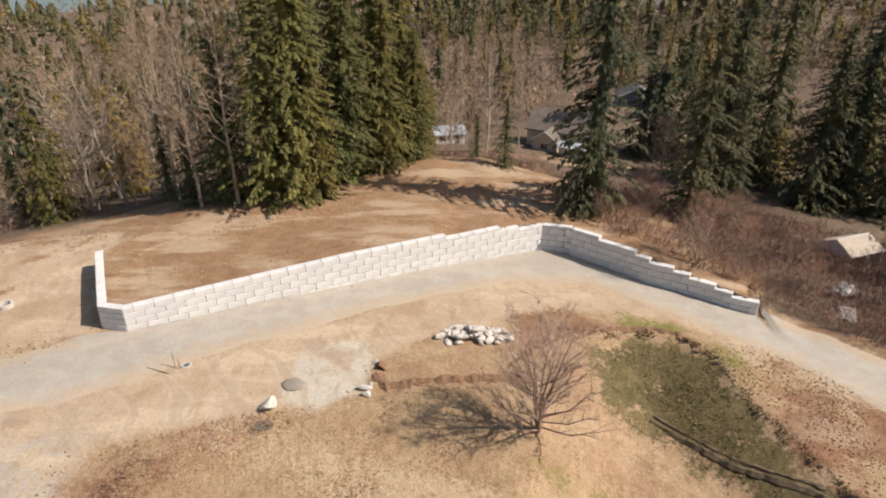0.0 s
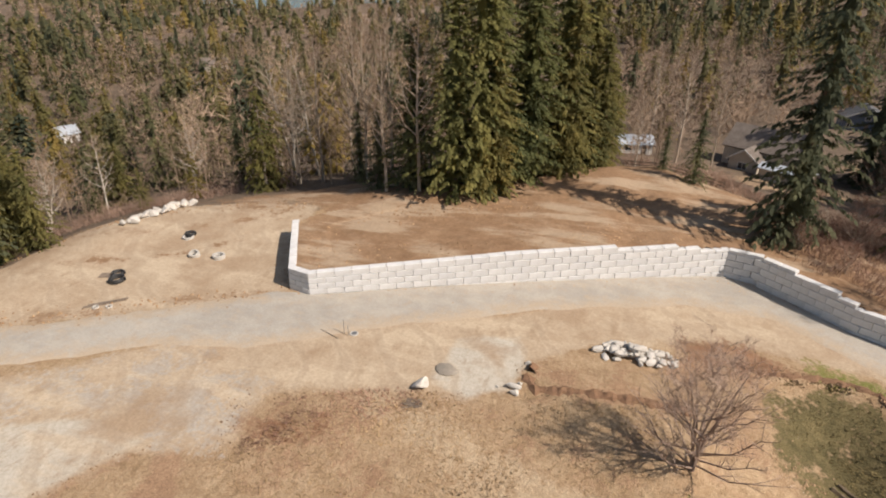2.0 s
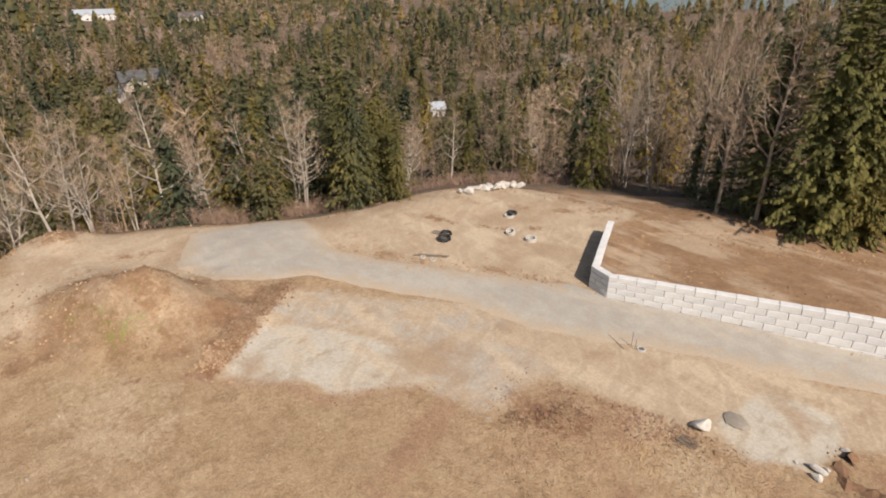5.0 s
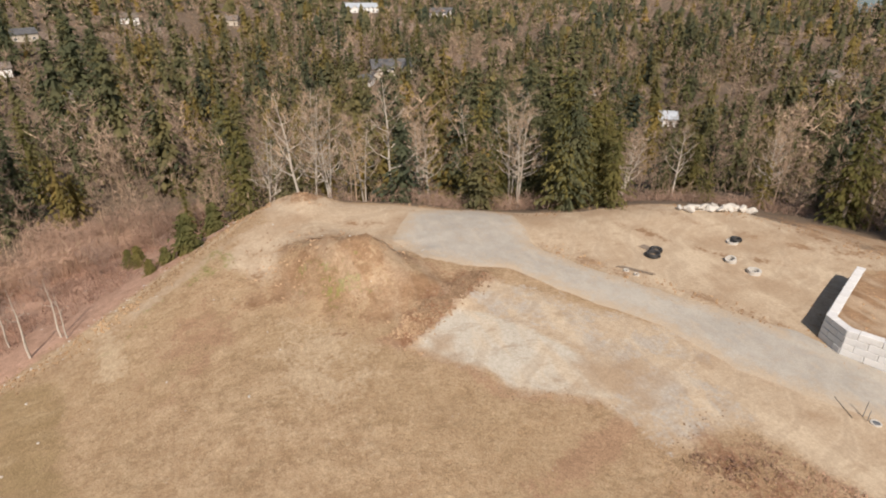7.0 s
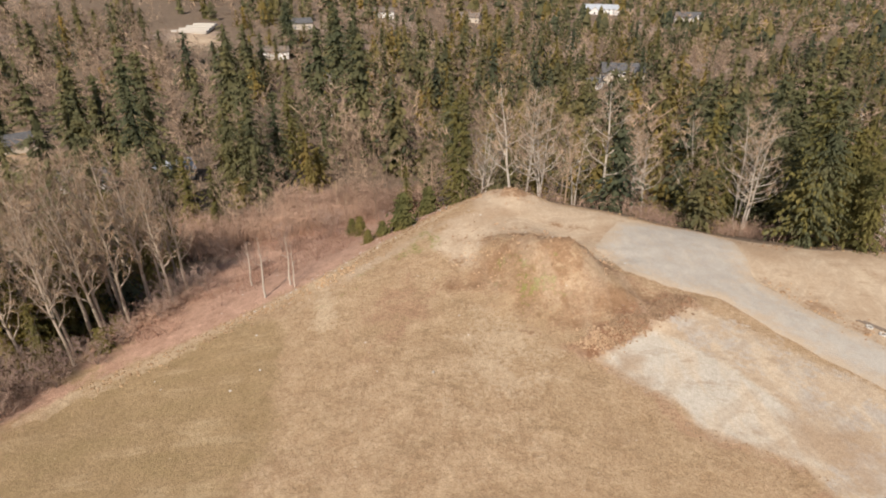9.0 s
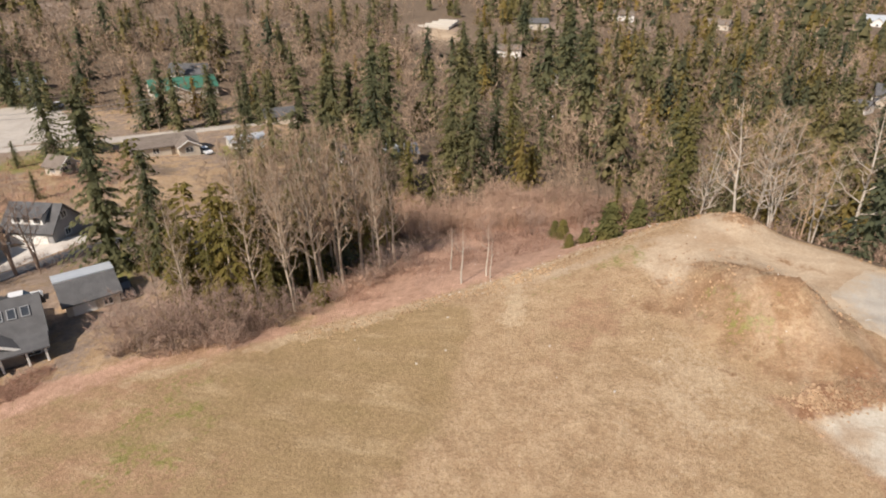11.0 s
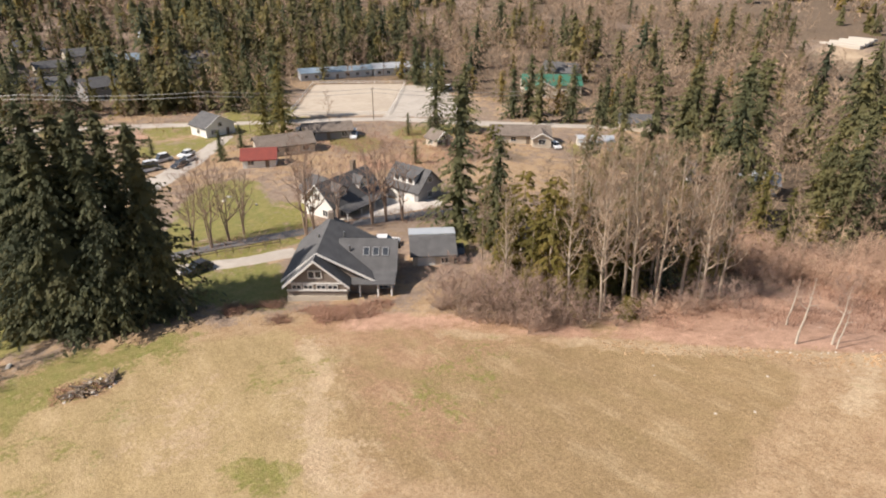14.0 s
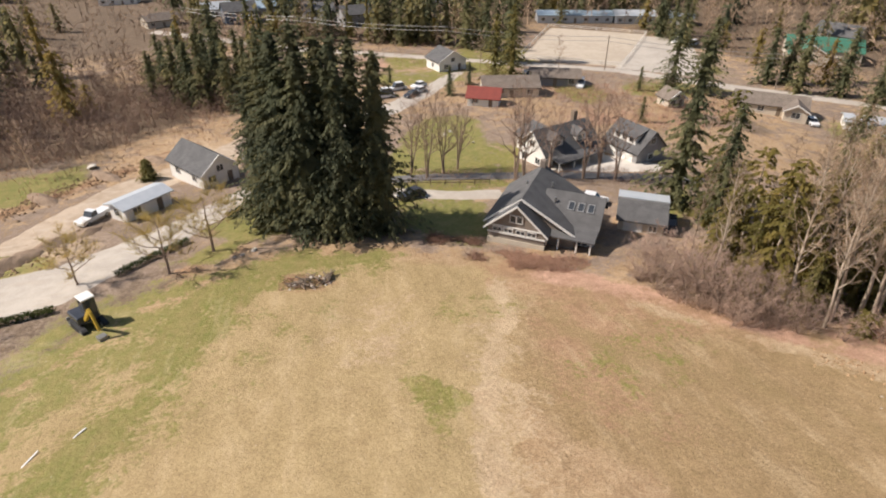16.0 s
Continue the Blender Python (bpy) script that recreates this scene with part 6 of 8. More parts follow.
manor = thing("house", pose(-34.9, -100.2, -12.35, 0, 0, 111.7), "white farmhouse with dark roof, dormers and brown chimney", "house")
manor_roof = gabled(manor, 0, 7.6, 0, 13.5, 3.6, 7.4, WHITE_PAINT, SHINGLE, "y", wall_label="white weatherboard gable wall", roof_label="dark shingle roof with dormers")
verge_boards(manor, 0, 7.6, -0.52, 3.6, 7.4)
manor.scale = (0.95, 0.95, 0.87)
gabled(manor, -5.5, 0, 4, 11, 2.9, 5.2, WHITE_PAINT, SHINGLE, "x")
part("porch_roof", prism_bm([(7.4, 3.2), (10.6, 2.45), (10.6, 2.65), (7.4, 3.42)], 12, None, Matrix.Translation((0, 0.8, 0))), SHINGLE, manor)
for py_ in (1.0, 4.8, 8.6, 12.4):
    part("porch_post", box_bm(0.2, 0.2, 2.9, 10.4, py_, 1.1, bevel=0.02), WHITE_PAINT, manor)
for dy in (3.4, 9.4):
    holder = part("dormer", prism_bm([(-1.3, 4.2), (1.3, 4.2), (1.3, 5.9), (0, 6.9), (-1.3, 5.9)], 2.6, None, Matrix(((0, 1, 0, 4.3), (1, 0, 0, dy), (0, 0, 1, 0), (0, 0, 0, 1)))), WHITE_PAINT, manor_roof)
    part("dormer_roof", prism_bm([(-1.6, 5.7), (0, 6.95), (1.6, 5.7), (1.6, 5.9), (0, 7.2), (-1.6, 5.9)], 3.0, None, Matrix(((0, 1, 0, 4.2), (1, 0, 0, dy), (0, 0, 1, 0), (0, 0, 0, 1)))), SHINGLE, holder)
    part("pane", box_bm(0.06, 1.4, 0.9, 6.93, dy, 5.2), GLASS, holder)
part("chimney", box_bm(0.9, 0.9, 3.0, 2.4, 11.5, 7.6, bevel=0.03), TIMBER, manor, "brown brick chimney")
for wx, wz in ((2.0, 1.6), (5.6, 1.6), (3.8, 4.8)):
    window(manor, wx, -0.05, wz, 1.2, 1.3)
for wy in (2.6, 6.4, 10.4):
    window(manor, 7.65, wy, 1.6, 1.5, 1.5, 90)

coach_house = thing("garage", pose(-52.3, -100.9, -12.6, 0, 0, 108.2), "two-storey garage with dark roof, white shed dormer and wide doors", "garage")
coach_house.scale = (1.0, 1.0, 0.88)
coach_roof = gabled(coach_house, 0, 8.4, 0, 7.0, 3.2, 6.9, GREY_SIDING, SHINGLE, "x", wall_label="pale grey walls", roof_label="dark shingle roof")
dorm = part("dormer", prism_bm([(0.6, 3.7), (0.6, 5.7), (3.4, 6.75), (3.4, 3.7)], 5.4, None, Matrix(((0, 1, 0, 1.5), (1, 0, 0, 0), (0, 0, 1, 0), (0, 0, 0, 1)))), WHITE_PAINT, coach_roof, "white shed dormer")
part("dormer_roof", prism_bm([(0.1, 5.6), (3.5, 6.95), (3.5, 7.15), (0.1, 5.8)], 6.0, None, Matrix(((0, 1, 0, 1.2), (1, 0, 0, 0), (0, 0, 1, 0), (0, 0, 0, 1)))), SHINGLE, dorm)
for wx in (2.5, 4.2, 5.9):
    part("pane", box_bm(1.0, 0.06, 0.9, wx, 0.57, 4.9), GLASS, dorm)
for wx in (2.2, 6.0):
    part("garage_door", box_bm(2.8, 0.08, 2.3, wx, -0.04, 1.1), WHITE_PAINT, coach_house)
window(coach_house, 8.45, 3.5, 5.0, 1.2, 1.2, 90), window(coach_house, 8.45, 3.5, 1.6, 1.2, 1.2, 90)


def cottage(x, y, yaw, w, d, eave, ridge, walls, roof, label, along="x", wing=None, name="house", category="house"):
    """A plain dwelling: gabled body, verge boards, windows and a door, with a cross wing if given as (x0, x1, out, ridge)."""
    top = thing(name, on_ground(x, y, yaw, 0.1), label, category)
    gabled(top, -w / 2, w / 2, 0, d, eave, ridge, walls, roof, along)
    if along == "y":
        verge_boards(top, -w / 2, w / 2, -0.52, eave, ridge)
        window(top, 0, -0.05, eave + 0.3, 1.2, 1.1)
    n = max(2, int(w / 4))
    for i in range(n):
        wx = -w / 2 + w * (i + 0.5) / n
        if i == n // 2:
            part("door", box_bm(0.95, 0.08, 2.05, wx, -0.04, 1.0), TIMBER, top)
        else:
            window(top, wx, -0.05, 1.5, 1.4, 1.2)
        if eave > 4.5:
            window(top, wx, -0.05, 4.1, 1.3, 1.2)
    for i in range(max(1, int(d / 5))):
        window(top, w / 2 + 0.05, d * (i + 0.5) / max(1, int(d / 5)), 1.5, 1.2, 1.2, 90)
        window(top, -w / 2 - 0.05, d * (i + 0.5) / max(1, int(d / 5)), 1.5, 1.2, 1.2, -90)
    if wing:
        x0, x1, out, high = wing
        gabled(top, x0, x1, -out, 2, min(eave, 2.9), high, walls, roof, "y")
        verge_boards(top, x0, x1, -out - 0.52, min(eave, 2.9), high)
        window(top, (x0 + x1) / 2, -out - 0.05, 1.6, 1.8, 1.3)
    return top


def facing(x, y, swing=0.0):
    """The turn by which a house front at (x, y) looks towards the middle of the hill."""
    return math.degrees(math.atan2(-x, y)) + swing


cottage(-37.8, -136.6, facing(-38, -136, -8), 7.5, 5.5, 2.2, 3.9, WHITE_PAINT, RED_METAL, "small white outbuilding with a faded red metal roof", name="shed", category="shed")
cottage(-47, -143, facing(-47, -143, 10), 14, 8, 2.6, 4.4, CREAM_PAINT, BROWN_SHINGLE, "low cream house with a brown roof")
cottage(-39, -175, facing(-39, -175, 30), 9, 8, 3.0, 5.6, WHITE_PAINT, SHINGLE, "white gabled house behind the street", "y")
cottage(-62, -152, facing(-62, -152, 5), 13, 7, 2.4, 3.9, GREY_SIDING, BROWN_SHINGLE, "low grey sheds on the waste ground", name="shed", category="shed")
cottage(-84.5, -129, facing(-84, -129, 40), 4.5, 4.5, 2.3, 4.0, CREAM_PAINT, BROWN_SHINGLE, "small cream garden shed", "y", name="shed", category="shed")
cottage(-106, -123, facing(-106, -122, 5), 16, 8, 2.5, 4.2, CREAM_PAINT, BROWN_SHINGLE, "low rancher with a brown roof and pale carport", wing=(3, 8, 3, 3.9))
cottage(-122, -110, facing(-122, -110, 12), 9, 6, 2.4, 3.2, WHITE_PAINT, PALE_METAL, "white carport with a flat pale roof", name="carport", category="carport")
cottage(-161, -170, facing(-161, -170, 8), 22, 14, 4.0, 6.6, CREAM_PAINT, GREEN_METAL, "wide barn with a green metal roof and pale walls", wing=(-10, 2, 5, 6.0), name="barn", category="barn")
cottage(-178, -186, facing(-178, -186, -20), 14, 10, 4.5, 7.5, WHITE_PAINT, SHINGLE, "white house behind the green-roofed barn")
cottage(-103, -237, facing(-103, -237, 12), 30, 7, 3.0, 4.2, PALE_METAL, BLUE_METAL, "long low stable with a blue-grey metal roof", name="stable", category="stable")
cottage(-126, -231, facing(-126, -231, 15), 16, 8, 3.2, 4.6, PALE_METAL, PALE_METAL, "pale metal hay shed at the end of the arena", name="barn", category="barn")
cottage(-143, -226, facing(-143, -226, 0), 9, 6, 2.8, 4.2, WHITE_PAINT, BLUE_METAL, "white outbuilding with a blue-grey roof", name="shed", category="shed")
cottage(18.5, -102.5, facing(18, -102, 28), 7, 11, 2.8, 5.4, WHITE_PAINT, SHINGLE, "white gabled house with a dark roof beside the drive", "y", wing=None)
cottage(11.8, -107.5, facing(12, -107, -55), 13, 7, 2.8, 5.2, GREY_SIDING, BROWN_SHINGLE, "grey-brown wing with a weathered roof")
cottage(28.3, -92.3, facing(28, -92, 30), 8, 4, 2.4, 2.9, WHITE_PAINT, PALE_METAL, "white site trailer with a flat pale roof", name="trailer", category="trailer")
for hx, hy, swing, w, d, e, r, walls, roof in (
        (28, -268, 10, 13, 9, 5.0, 7.8, BLUE_SIDING, SHINGLE), (-2, -262, -15, 12, 9, 4.8, 7.6, WHITE_PAINT, SHINGLE), (-18, -252, 20, 12, 9, 4.8, 7.4, GREY_SIDING, SHINGLE),
        (38, -352, 5, 14, 9, 4.8, 7.4, GREY_SIDING, SHINGLE), (60, -390, -8, 14, 9, 4.8, 7.6, WHITE_PAINT, BROWN_SHINGLE), (-20, -330, 14, 16, 10, 4.6, 7.2, CREAM_PAINT, SHINGLE),
        (90, -330, -14, 17, 10, 4.6, 7.2, WHITE_PAINT, SHINGLE), (10, -300, 25, 14, 9, 4.6, 7.0, WHITE_PAINT, BROWN_SHINGLE), (-60, -290, -10, 15, 9, 4.6, 7.2, WHITE_PAINT, SHINGLE)):
    cottage(hx, hy, facing(hx, hy, swing), w, d, e, r, walls, roof, "two-storey suburban house in the valley")
for hx, hy, swing, w, d, e, r, walls, roof, wing in (
        (-300, 75, 10, 20, 11, 4.6, 8.2, CREAM_PAINT, SHINGLE, (-10, -2, 5, 6.5)), (-283, 54, -20, 11, 8, 2.6, 4.8, WHITE_PAINT, SHINGLE, None), (-576, 195, 10, 22, 12, 5, 9, WHITE_PAINT, SHINGLE, (2, 10, 5, 7)),
        (-626, 128, 0, 34, 14, 5, 8.5, WHITE_PAINT, PALE_METAL, (-12, -2, 6, 7)), (-485, -68, 8, 20, 10, 4.5, 7, WHITE_PAINT, BROWN_SHINGLE, None), (-504, -2, -12, 18, 10, 4, 7, CREAM_PAINT, BROWN_SHINGLE, None),
        (-400, -109, 14, 18, 9, 4, 6.5, CREAM_PAINT, SHINGLE, None), (-217, -50, 20, 10, 7, 3, 5.2, WHITE_PAINT, BROWN_SHINGLE, None), (-266, -59, -8, 12, 8, 3, 5, CREAM_PAINT, BROWN_SHINGLE, None),
        (-234, 152, 6, 9, 7, 3, 5, WHITE_PAINT, SHINGLE, None), (-212, 268, -10, 14, 9, 4, 6.5, CREAM_PAINT, BROWN_SHINGLE, None), (-168, 138, 12, 7, 6, 3, 4.8, WHITE_PAINT, PALE_METAL, None), (-312, -99, 0, 14, 9, 4, 6, WHITE_PAINT, BROWN_SHINGLE, None)):
    cottage(hx, hy, facing(hx, hy, swing), w, d, e, r, walls, roof, "pale house in a clearing of the wood", wing=wing)
cottage(-132, -69, facing(-132, -69, 12), 8, 6, 2.6, 4.2, WHITE_PAINT, PALE_METAL, "pale shed among the bare trees", name="shed", category="shed")
cottage(-119, -84, facing(-119, -84, -16), 9, 7, 2.8, 4.6, WHITE_PAINT, SHINGLE, "white house half hidden by bare trees")
cottage(-150, -120, facing(-150, -120, 10), 10, 7, 2.8, 4.6, CREAM_PAINT, SHINGLE, "pale house half hidden by bare trees")
cottage(27, 137, facing(27, 137, -18), 16, 10, 4.4, 8.0, CREAM_PAINT, BROWN_SHINGLE, "cream house with a mossy brown roof below the terrace", wing=(-5, 1, 4, 5.0))
cottage(29.5, 127, facing(29, 127, -18), 9, 4, 2.5, 3.0, CREAM_PAINT, PALE_METAL, "open veranda with a bright pale metal roof", name="carport", category="carport")
cottage(1.5, 136, facing(1.5, 136, 15), 7, 5, 2.4, 3.6, WHITE_PAINT, PALE_METAL, "small white shed below the terrace", name="shed", category="shed")
cottage(62, 192, facing(62, 192, 12), 12, 8, 3.4, 6.2, BLUE_SIDING, SHINGLE, "blue house with a grey gabled roof", "y")
cottage(165, 505, facing(165, 505, 0), 26, 12, 4, 7, CREAM_PAINT, BROWN_SHINGLE, "distant pale house on a cleared slope")


# stepped concrete foundations of a building site on the far slope
site = thing("foundation", on_ground(-362, -163, facing(-362, -163, -20)), "pale stepped concrete foundations on a cleared slope", "foundation")
for k in range(4):
    part("slab", box_bm(20 - 2.5 * k, 5.2, 1.6, 1.2 * k, 5.6 * k, 0.2 + 0.7 * k, bevel=0.05), PRECAST, site)
    part("parapet", box_bm(20 - 2.5 * k, 0.4, 1.0, 1.2 * k, 5.6 * k - 2.6, 0.9 + 0.7 * k), PRECAST, site)
for hx, hy, swing, w, d, e, r, walls, roof in (
        (40, -286, 6, 15, 8, 3.2, 5.4, WHITE_PAINT, PALE_METAL), (22, -284, -12, 14, 8, 3.4, 5.6, GREY_SIDING, BLUE_METAL), (58, -268, 18, 13, 8, 2.8, 4.8, CREAM_PAINT, BROWN_SHINGLE), (106, -512, 0, 30, 14, 4.5, 6.5, WHITE_PAINT, PALE_METAL),
        (62, -346, -9, 13, 9, 3.2, 5.6, WHITE_PAINT, SHINGLE), (-5, -316, 12, 12, 8, 3.2, 5.4, CREAM_PAINT, SHINGLE), (-58, -378, -6, 16, 9, 3.4, 5.8, CREAM_PAINT, PALE_METAL), (1, -396, 15, 14, 9, 3.4, 5.8, WHITE_PAINT, SHINGLE),
        (38, -378, -16, 13, 9, 3.2, 5.6, GREY_SIDING, BROWN_SHINGLE), (68, -450, 9, 15, 9, 3.4, 5.8, WHITE_PAINT, SHINGLE), (-36, -313, 20, 12, 8, 3.2, 5.4, WHITE_PAINT, BLUE_METAL)):
    cottage(hx, hy, facing(hx, hy, swing), w, d, e, r, walls, roof, "pale low house among the trees of the valley")


# ---- thickets and brush ----
def thicket(name, outline, count, tall, material, seed, label, spray=5, thick=0.02, lean=0.35):
    """Leafless undergrowth: many thin stems with side twigs over an area."""
    rng = np.random.default_rng(seed)
    xs, ys = [p[0] for p in outline], [p[1] for p in outline]
    px, py = rng.uniform(min(xs), max(xs), count * 3), rng.uniform(min(ys), max(ys), count * 3)
    ok = (inside(px, py, outline) + 2.0 * grain(px, py, 6.0, 2) > 0) & (grain(px, py, 4.0, 2) > -0.35)
    px, py = px[ok][:count], py[ok][:count]
    n = len(px)
    root = np.stack([px, py, ground_height(px, py) + relief(px, py) - 0.1], -1)
    h = rng.uniform(tall[0], tall[1], n) * (0.8 + 0.5 * grain(px, py, 7.0, 2))
    way = np.stack([rng.normal(0, lean, n), rng.normal(0, lean, n), np.ones(n)], -1) * h[:, None]
    roots, ways, wide = [root], [way], [np.full(n, thick * 1.6)]
    for k in range(spray):
        s = rng.uniform(0.2, 0.95, n)[:, None]
        side = np.stack([rng.normal(0, 0.8, n), rng.normal(0, 0.8, n), rng.uniform(-0.1, 1.0, n)], -1)
        roots.append(root + way * s), ways.append(side * (h * 0.3)[:, None]), wide.append(np.full(n, thick))
    root, way, wide = np.concatenate(roots), np.concatenate(ways), np.concatenate(wide)[:, None]
    side = np.cross(way, rng.normal(size=way.shape))
    side /= np.maximum(np.linalg.norm(side, axis=1, keepdims=True), 1e-6)
    v = np.stack([root - side * wide, root + side * wide, root + way], 1).reshape(-1, 3)
    tagged(new(name, mesh_of(name, v, np.arange(len(v)).reshape(-1, 3), material)), label, "undergrowth", kind="stuff")


thicket("brushwood", [(17, 68.5), (25, 61.5), (34, 57), (38, 53), (46, 46), (58, 50), (64, 80), (48, 92), (26, 86), (15, 76)], 11000, (0.5, 3.2), twig_material("thicket_twigs", (0.24, 0.15, 0.11), (0.40, 0.27, 0.21)), 1, "reddish leafless thicket above the wall")
thicket("brushwood", [(-34, -56), (-36, -50.5), (-41, -42.5), (-46, -41.5), (-48, -46), (-41, -55)], 1300, (0.5, 2.4), DARK_BRUSH, 2, "tangled purple-brown brush at the edge of the meadow", spray=7, lean=0.5)
thicket("saplings", [(-52, -34), (-60, -26), (-74, -14), (-88, -6), (-104, -8), (-106, -36), (-84, -44), (-62, -46), (-52, -42)], 3800, (0.5, 2.2), RED_TWIG, 3, "thin reddish saplings on the bank", spray=4)
thicket("saplings", [(-72, -45), (-88, -30), (-99, -14), (-110, -4), (-118, -30), (-100, -50), (-80, -56)], 6000, (3.0, 6.0), BRUSH_TWIG, 4, "thicket of leafless grey-pink saplings", lean=0.15, thick=0.025)
thicket("brushwood", [(-84, 2), (-80, 12), (-75, 24), (-71, 36), (-69, 48), (-70, 58), (-62, 68), (-50, 78), (-54, 86), (-76, 72), (-82, 44), (-86, 22), (-92, 4)], 6000, (1.0, 3.4), BRUSH_TWIG, 5, "leafless brush along the rim of the yard")
thicket("brushwood", [(-40, 80), (-30, 80), (-22, 84), (-4, 102), (8, 98), (14, 90), (20, 84), (26, 92), (10, 112), (-20, 110), (-44, 92)], 5000, (0.8, 2.4), BRUSH_TWIG, 6, "brown brush behind the terrace")
thicket("brushwood", [(-16.5, -64), (-21, -59.5), (-27, -58), (-31, -60), (-22, -66)], 2200, (0.4, 1.3), RED_TWIG, 7, "low heap of reddish clippings", lean=1.2)
thicket("brushwood", [(-12, -70), (-19, -67), (-20, -69), (-13, -72)], 500, (0.8, 1.8), RED_TWIG, 8, "reddish bare shrubs in front of the house")
thicket("brushwood", [(16, -150), (30, -139), (44, -124.5), (62, -119.5), (96, -122), (96, -170), (52, -172), (30, -160)], 6000, (2.0, 5.5), DARK_BRUSH, 9, "leafless scrub along the dirt track")
thicket("brushwood", [(-14, -98), (-30, -96), (-48, -92), (-62, -89), (-64, -84), (-46, -83.5), (-30, -87), (-13, -90)], 1500, (0.4, 1.2), BRUSH_TWIG, 10, "low scrub along the lane")
thicket("brushwood", [(-60, -150), (-84, -150), (-100, -128), (-84, -108), (-64, -112), (-56, -130)], 2500, (0.6, 2.0), RED_TWIG, 11, "reddish scrub on the waste ground")
thicket("grass_tufts", [(-12, 35), (-5, 37.5), (8, 42), (12, 42), (8, 22), (-14, 20), (-24, 24), (-22, 32)], 6000, (0.12, 0.38), twig_material("dry_grass", (0.40, 0.29, 0.16), (0.58, 0.45, 0.27)), 12, "tufts of dry grass on the meadow", spray=4, thick=0.03, lean=0.7)
thicket("weeds", [(-24, 25), (-16, 31), (-13, 35.5), (-20, 34.5), (-24, 31.5)], 800, (0.15, 0.6), RED_TWIG, 13, "dead reddish weeds at the edge of the dirt", lean=0.7)

thicket("brushwood", WASTE, 6000, (0.4, 1.8), RED_TWIG, 31, "reddish and grey scrub over the rough ground of the valley", thick=0.035)
thicket("dead_branches", [(-54.5, -38.8), (-58, -37), (-62, -35), (-65, -36), (-64, -38.5), (-59, -40), (-55, -41)], 420, (0.8, 2.2), BRUSH_TWIG, 32, "broken branches lying at the foot of the alders", spray=2, lean=1.5, thick=0.045)
# tufts of the bank, coloured deeper for the shade on its slope
CLOD = twig_material("matted_grass", (0.16, 0.136, 0.06), (0.32, 0.262, 0.122))
thicket("grass_tufts", BANK, 9000, (0.06, 0.24), CLOD, 14, "matted green and brown grass on the steep bank", spray=3, thick=0.04, lean=1.3)


def clods(name, places, count, wide, size, material, seed, label):
    """Loose lumps of earth strewn along lines, each a low uneven pyramid."""
    rng = np.random.default_rng(seed)
    legs = [(Vector((*a, 0)), Vector((*b, 0))) for line in places for a, b in zip(line, line[1:])]
    lengths = np.array([(b - a).length for a, b in legs])
    k = rng.choice(len(legs), count, p=lengths / lengths.sum())
    a, b = np.array([tuple(l[0]) for l in legs])[k, :2], np.array([tuple(l[1]) for l in legs])[k, :2]
    p = a + (b - a) * rng.random((count, 1)) + rng.normal(0, wide, (count, 2))
    r = size * rng.uniform(0.35, 1.0, count) ** 2 + 0.03
    z = ground_height(p[:, 0], p[:, 1]) + relief(p[:, 0], p[:, 1])
    ring = [np.stack([p[:, 0] + r * np.cos(q * 1.257 + k) * rng.uniform(0.7, 1.3, count), p[:, 1] + r * np.sin(q * 1.257 + k) * rng.uniform(0.7, 1.3, count), z - 0.03], -1) for q in range(5)]
    tops = [np.stack([p[:, 0] + 0.45 * r * np.cos(q * 2.1 + k), p[:, 1] + 0.45 * r * np.sin(q * 2.1 + k), z + r * rng.uniform(0.45, 0.9, count)], -1) for q in range(3)]
    v = np.stack(ring + tops, 1).reshape(-1, 3)
    f = np.array([(0, 1, 5), (1, 6, 5), (1, 2, 6), (2, 3, 6), (3, 7, 6), (3, 4, 7), (4, 0, 7), (0, 5, 7), (5, 6, 7)])
    f = (f[None] + np.arange(count)[:, None, None] * 8).reshape(-1, 3)
    tagged(new(name, mesh_of(name, v, f, material)), label, "loose earth", kind="stuff")


LOOSE_EARTH = twig_material("loose_earth", (0.30, 0.20, 0.115), (0.46, 0.33, 0.20))
DARK_EARTH = twig_material("dark_earth", (0.25, 0.175, 0.11), (0.40, 0.295, 0.195))
clods("earth_clods", [[(-43.6, 10.8), (-46.6, 14.6), (-49.2, 18), (-51.4, 21.2)]], 1300, 0.8, 0.2, DARK_EARTH, 1, "ridge of loose red earth clods beside the pale patch")
clods("earth_clods", [[(-64, 8), (-60, 13), (-56, 11), (-52, 8)], [(-62, 4), (-55, 3), (-50, 6)], [(-80, 4), (-76, 7)], [(-58, -3), (-66, 2)]], 800, 2.0, 0.14, DARK_EARTH, 2, "crumbled brown earth on the spoil heap")
clods("earth_clods", [[(-80, 2), (-70, -7), (-58, -16), (-52, -24), (-44, -36)]], 900, 1.0, 0.16, LOOSE_EARTH, 3, "pale earth lumps along the rim of the bank")
clods("earth_clods", [[(-35, 56), (-31, 48), (-12, 57), (10, 68), (20, 66)], [(-30, 62), (-10, 70)]], 1100, 1.8, 0.16, LOOSE_EARTH, 4, "earth lumps on the soil terrace")
clods("earth_clods", [[(-25.2, 25.2), (-25.6, 28), (-27, 31.5)], [(-24, 31.5), (-16, 34.5), (-10, 36)], [(-34, 16.2), (-30, 24)], [(-6, 42), (-5, 39), (3, 40.5), (8, 41)]], 420, 0.5, 0.1, DARK_EARTH, 5, "torn dark clods at the edge of the dirt")
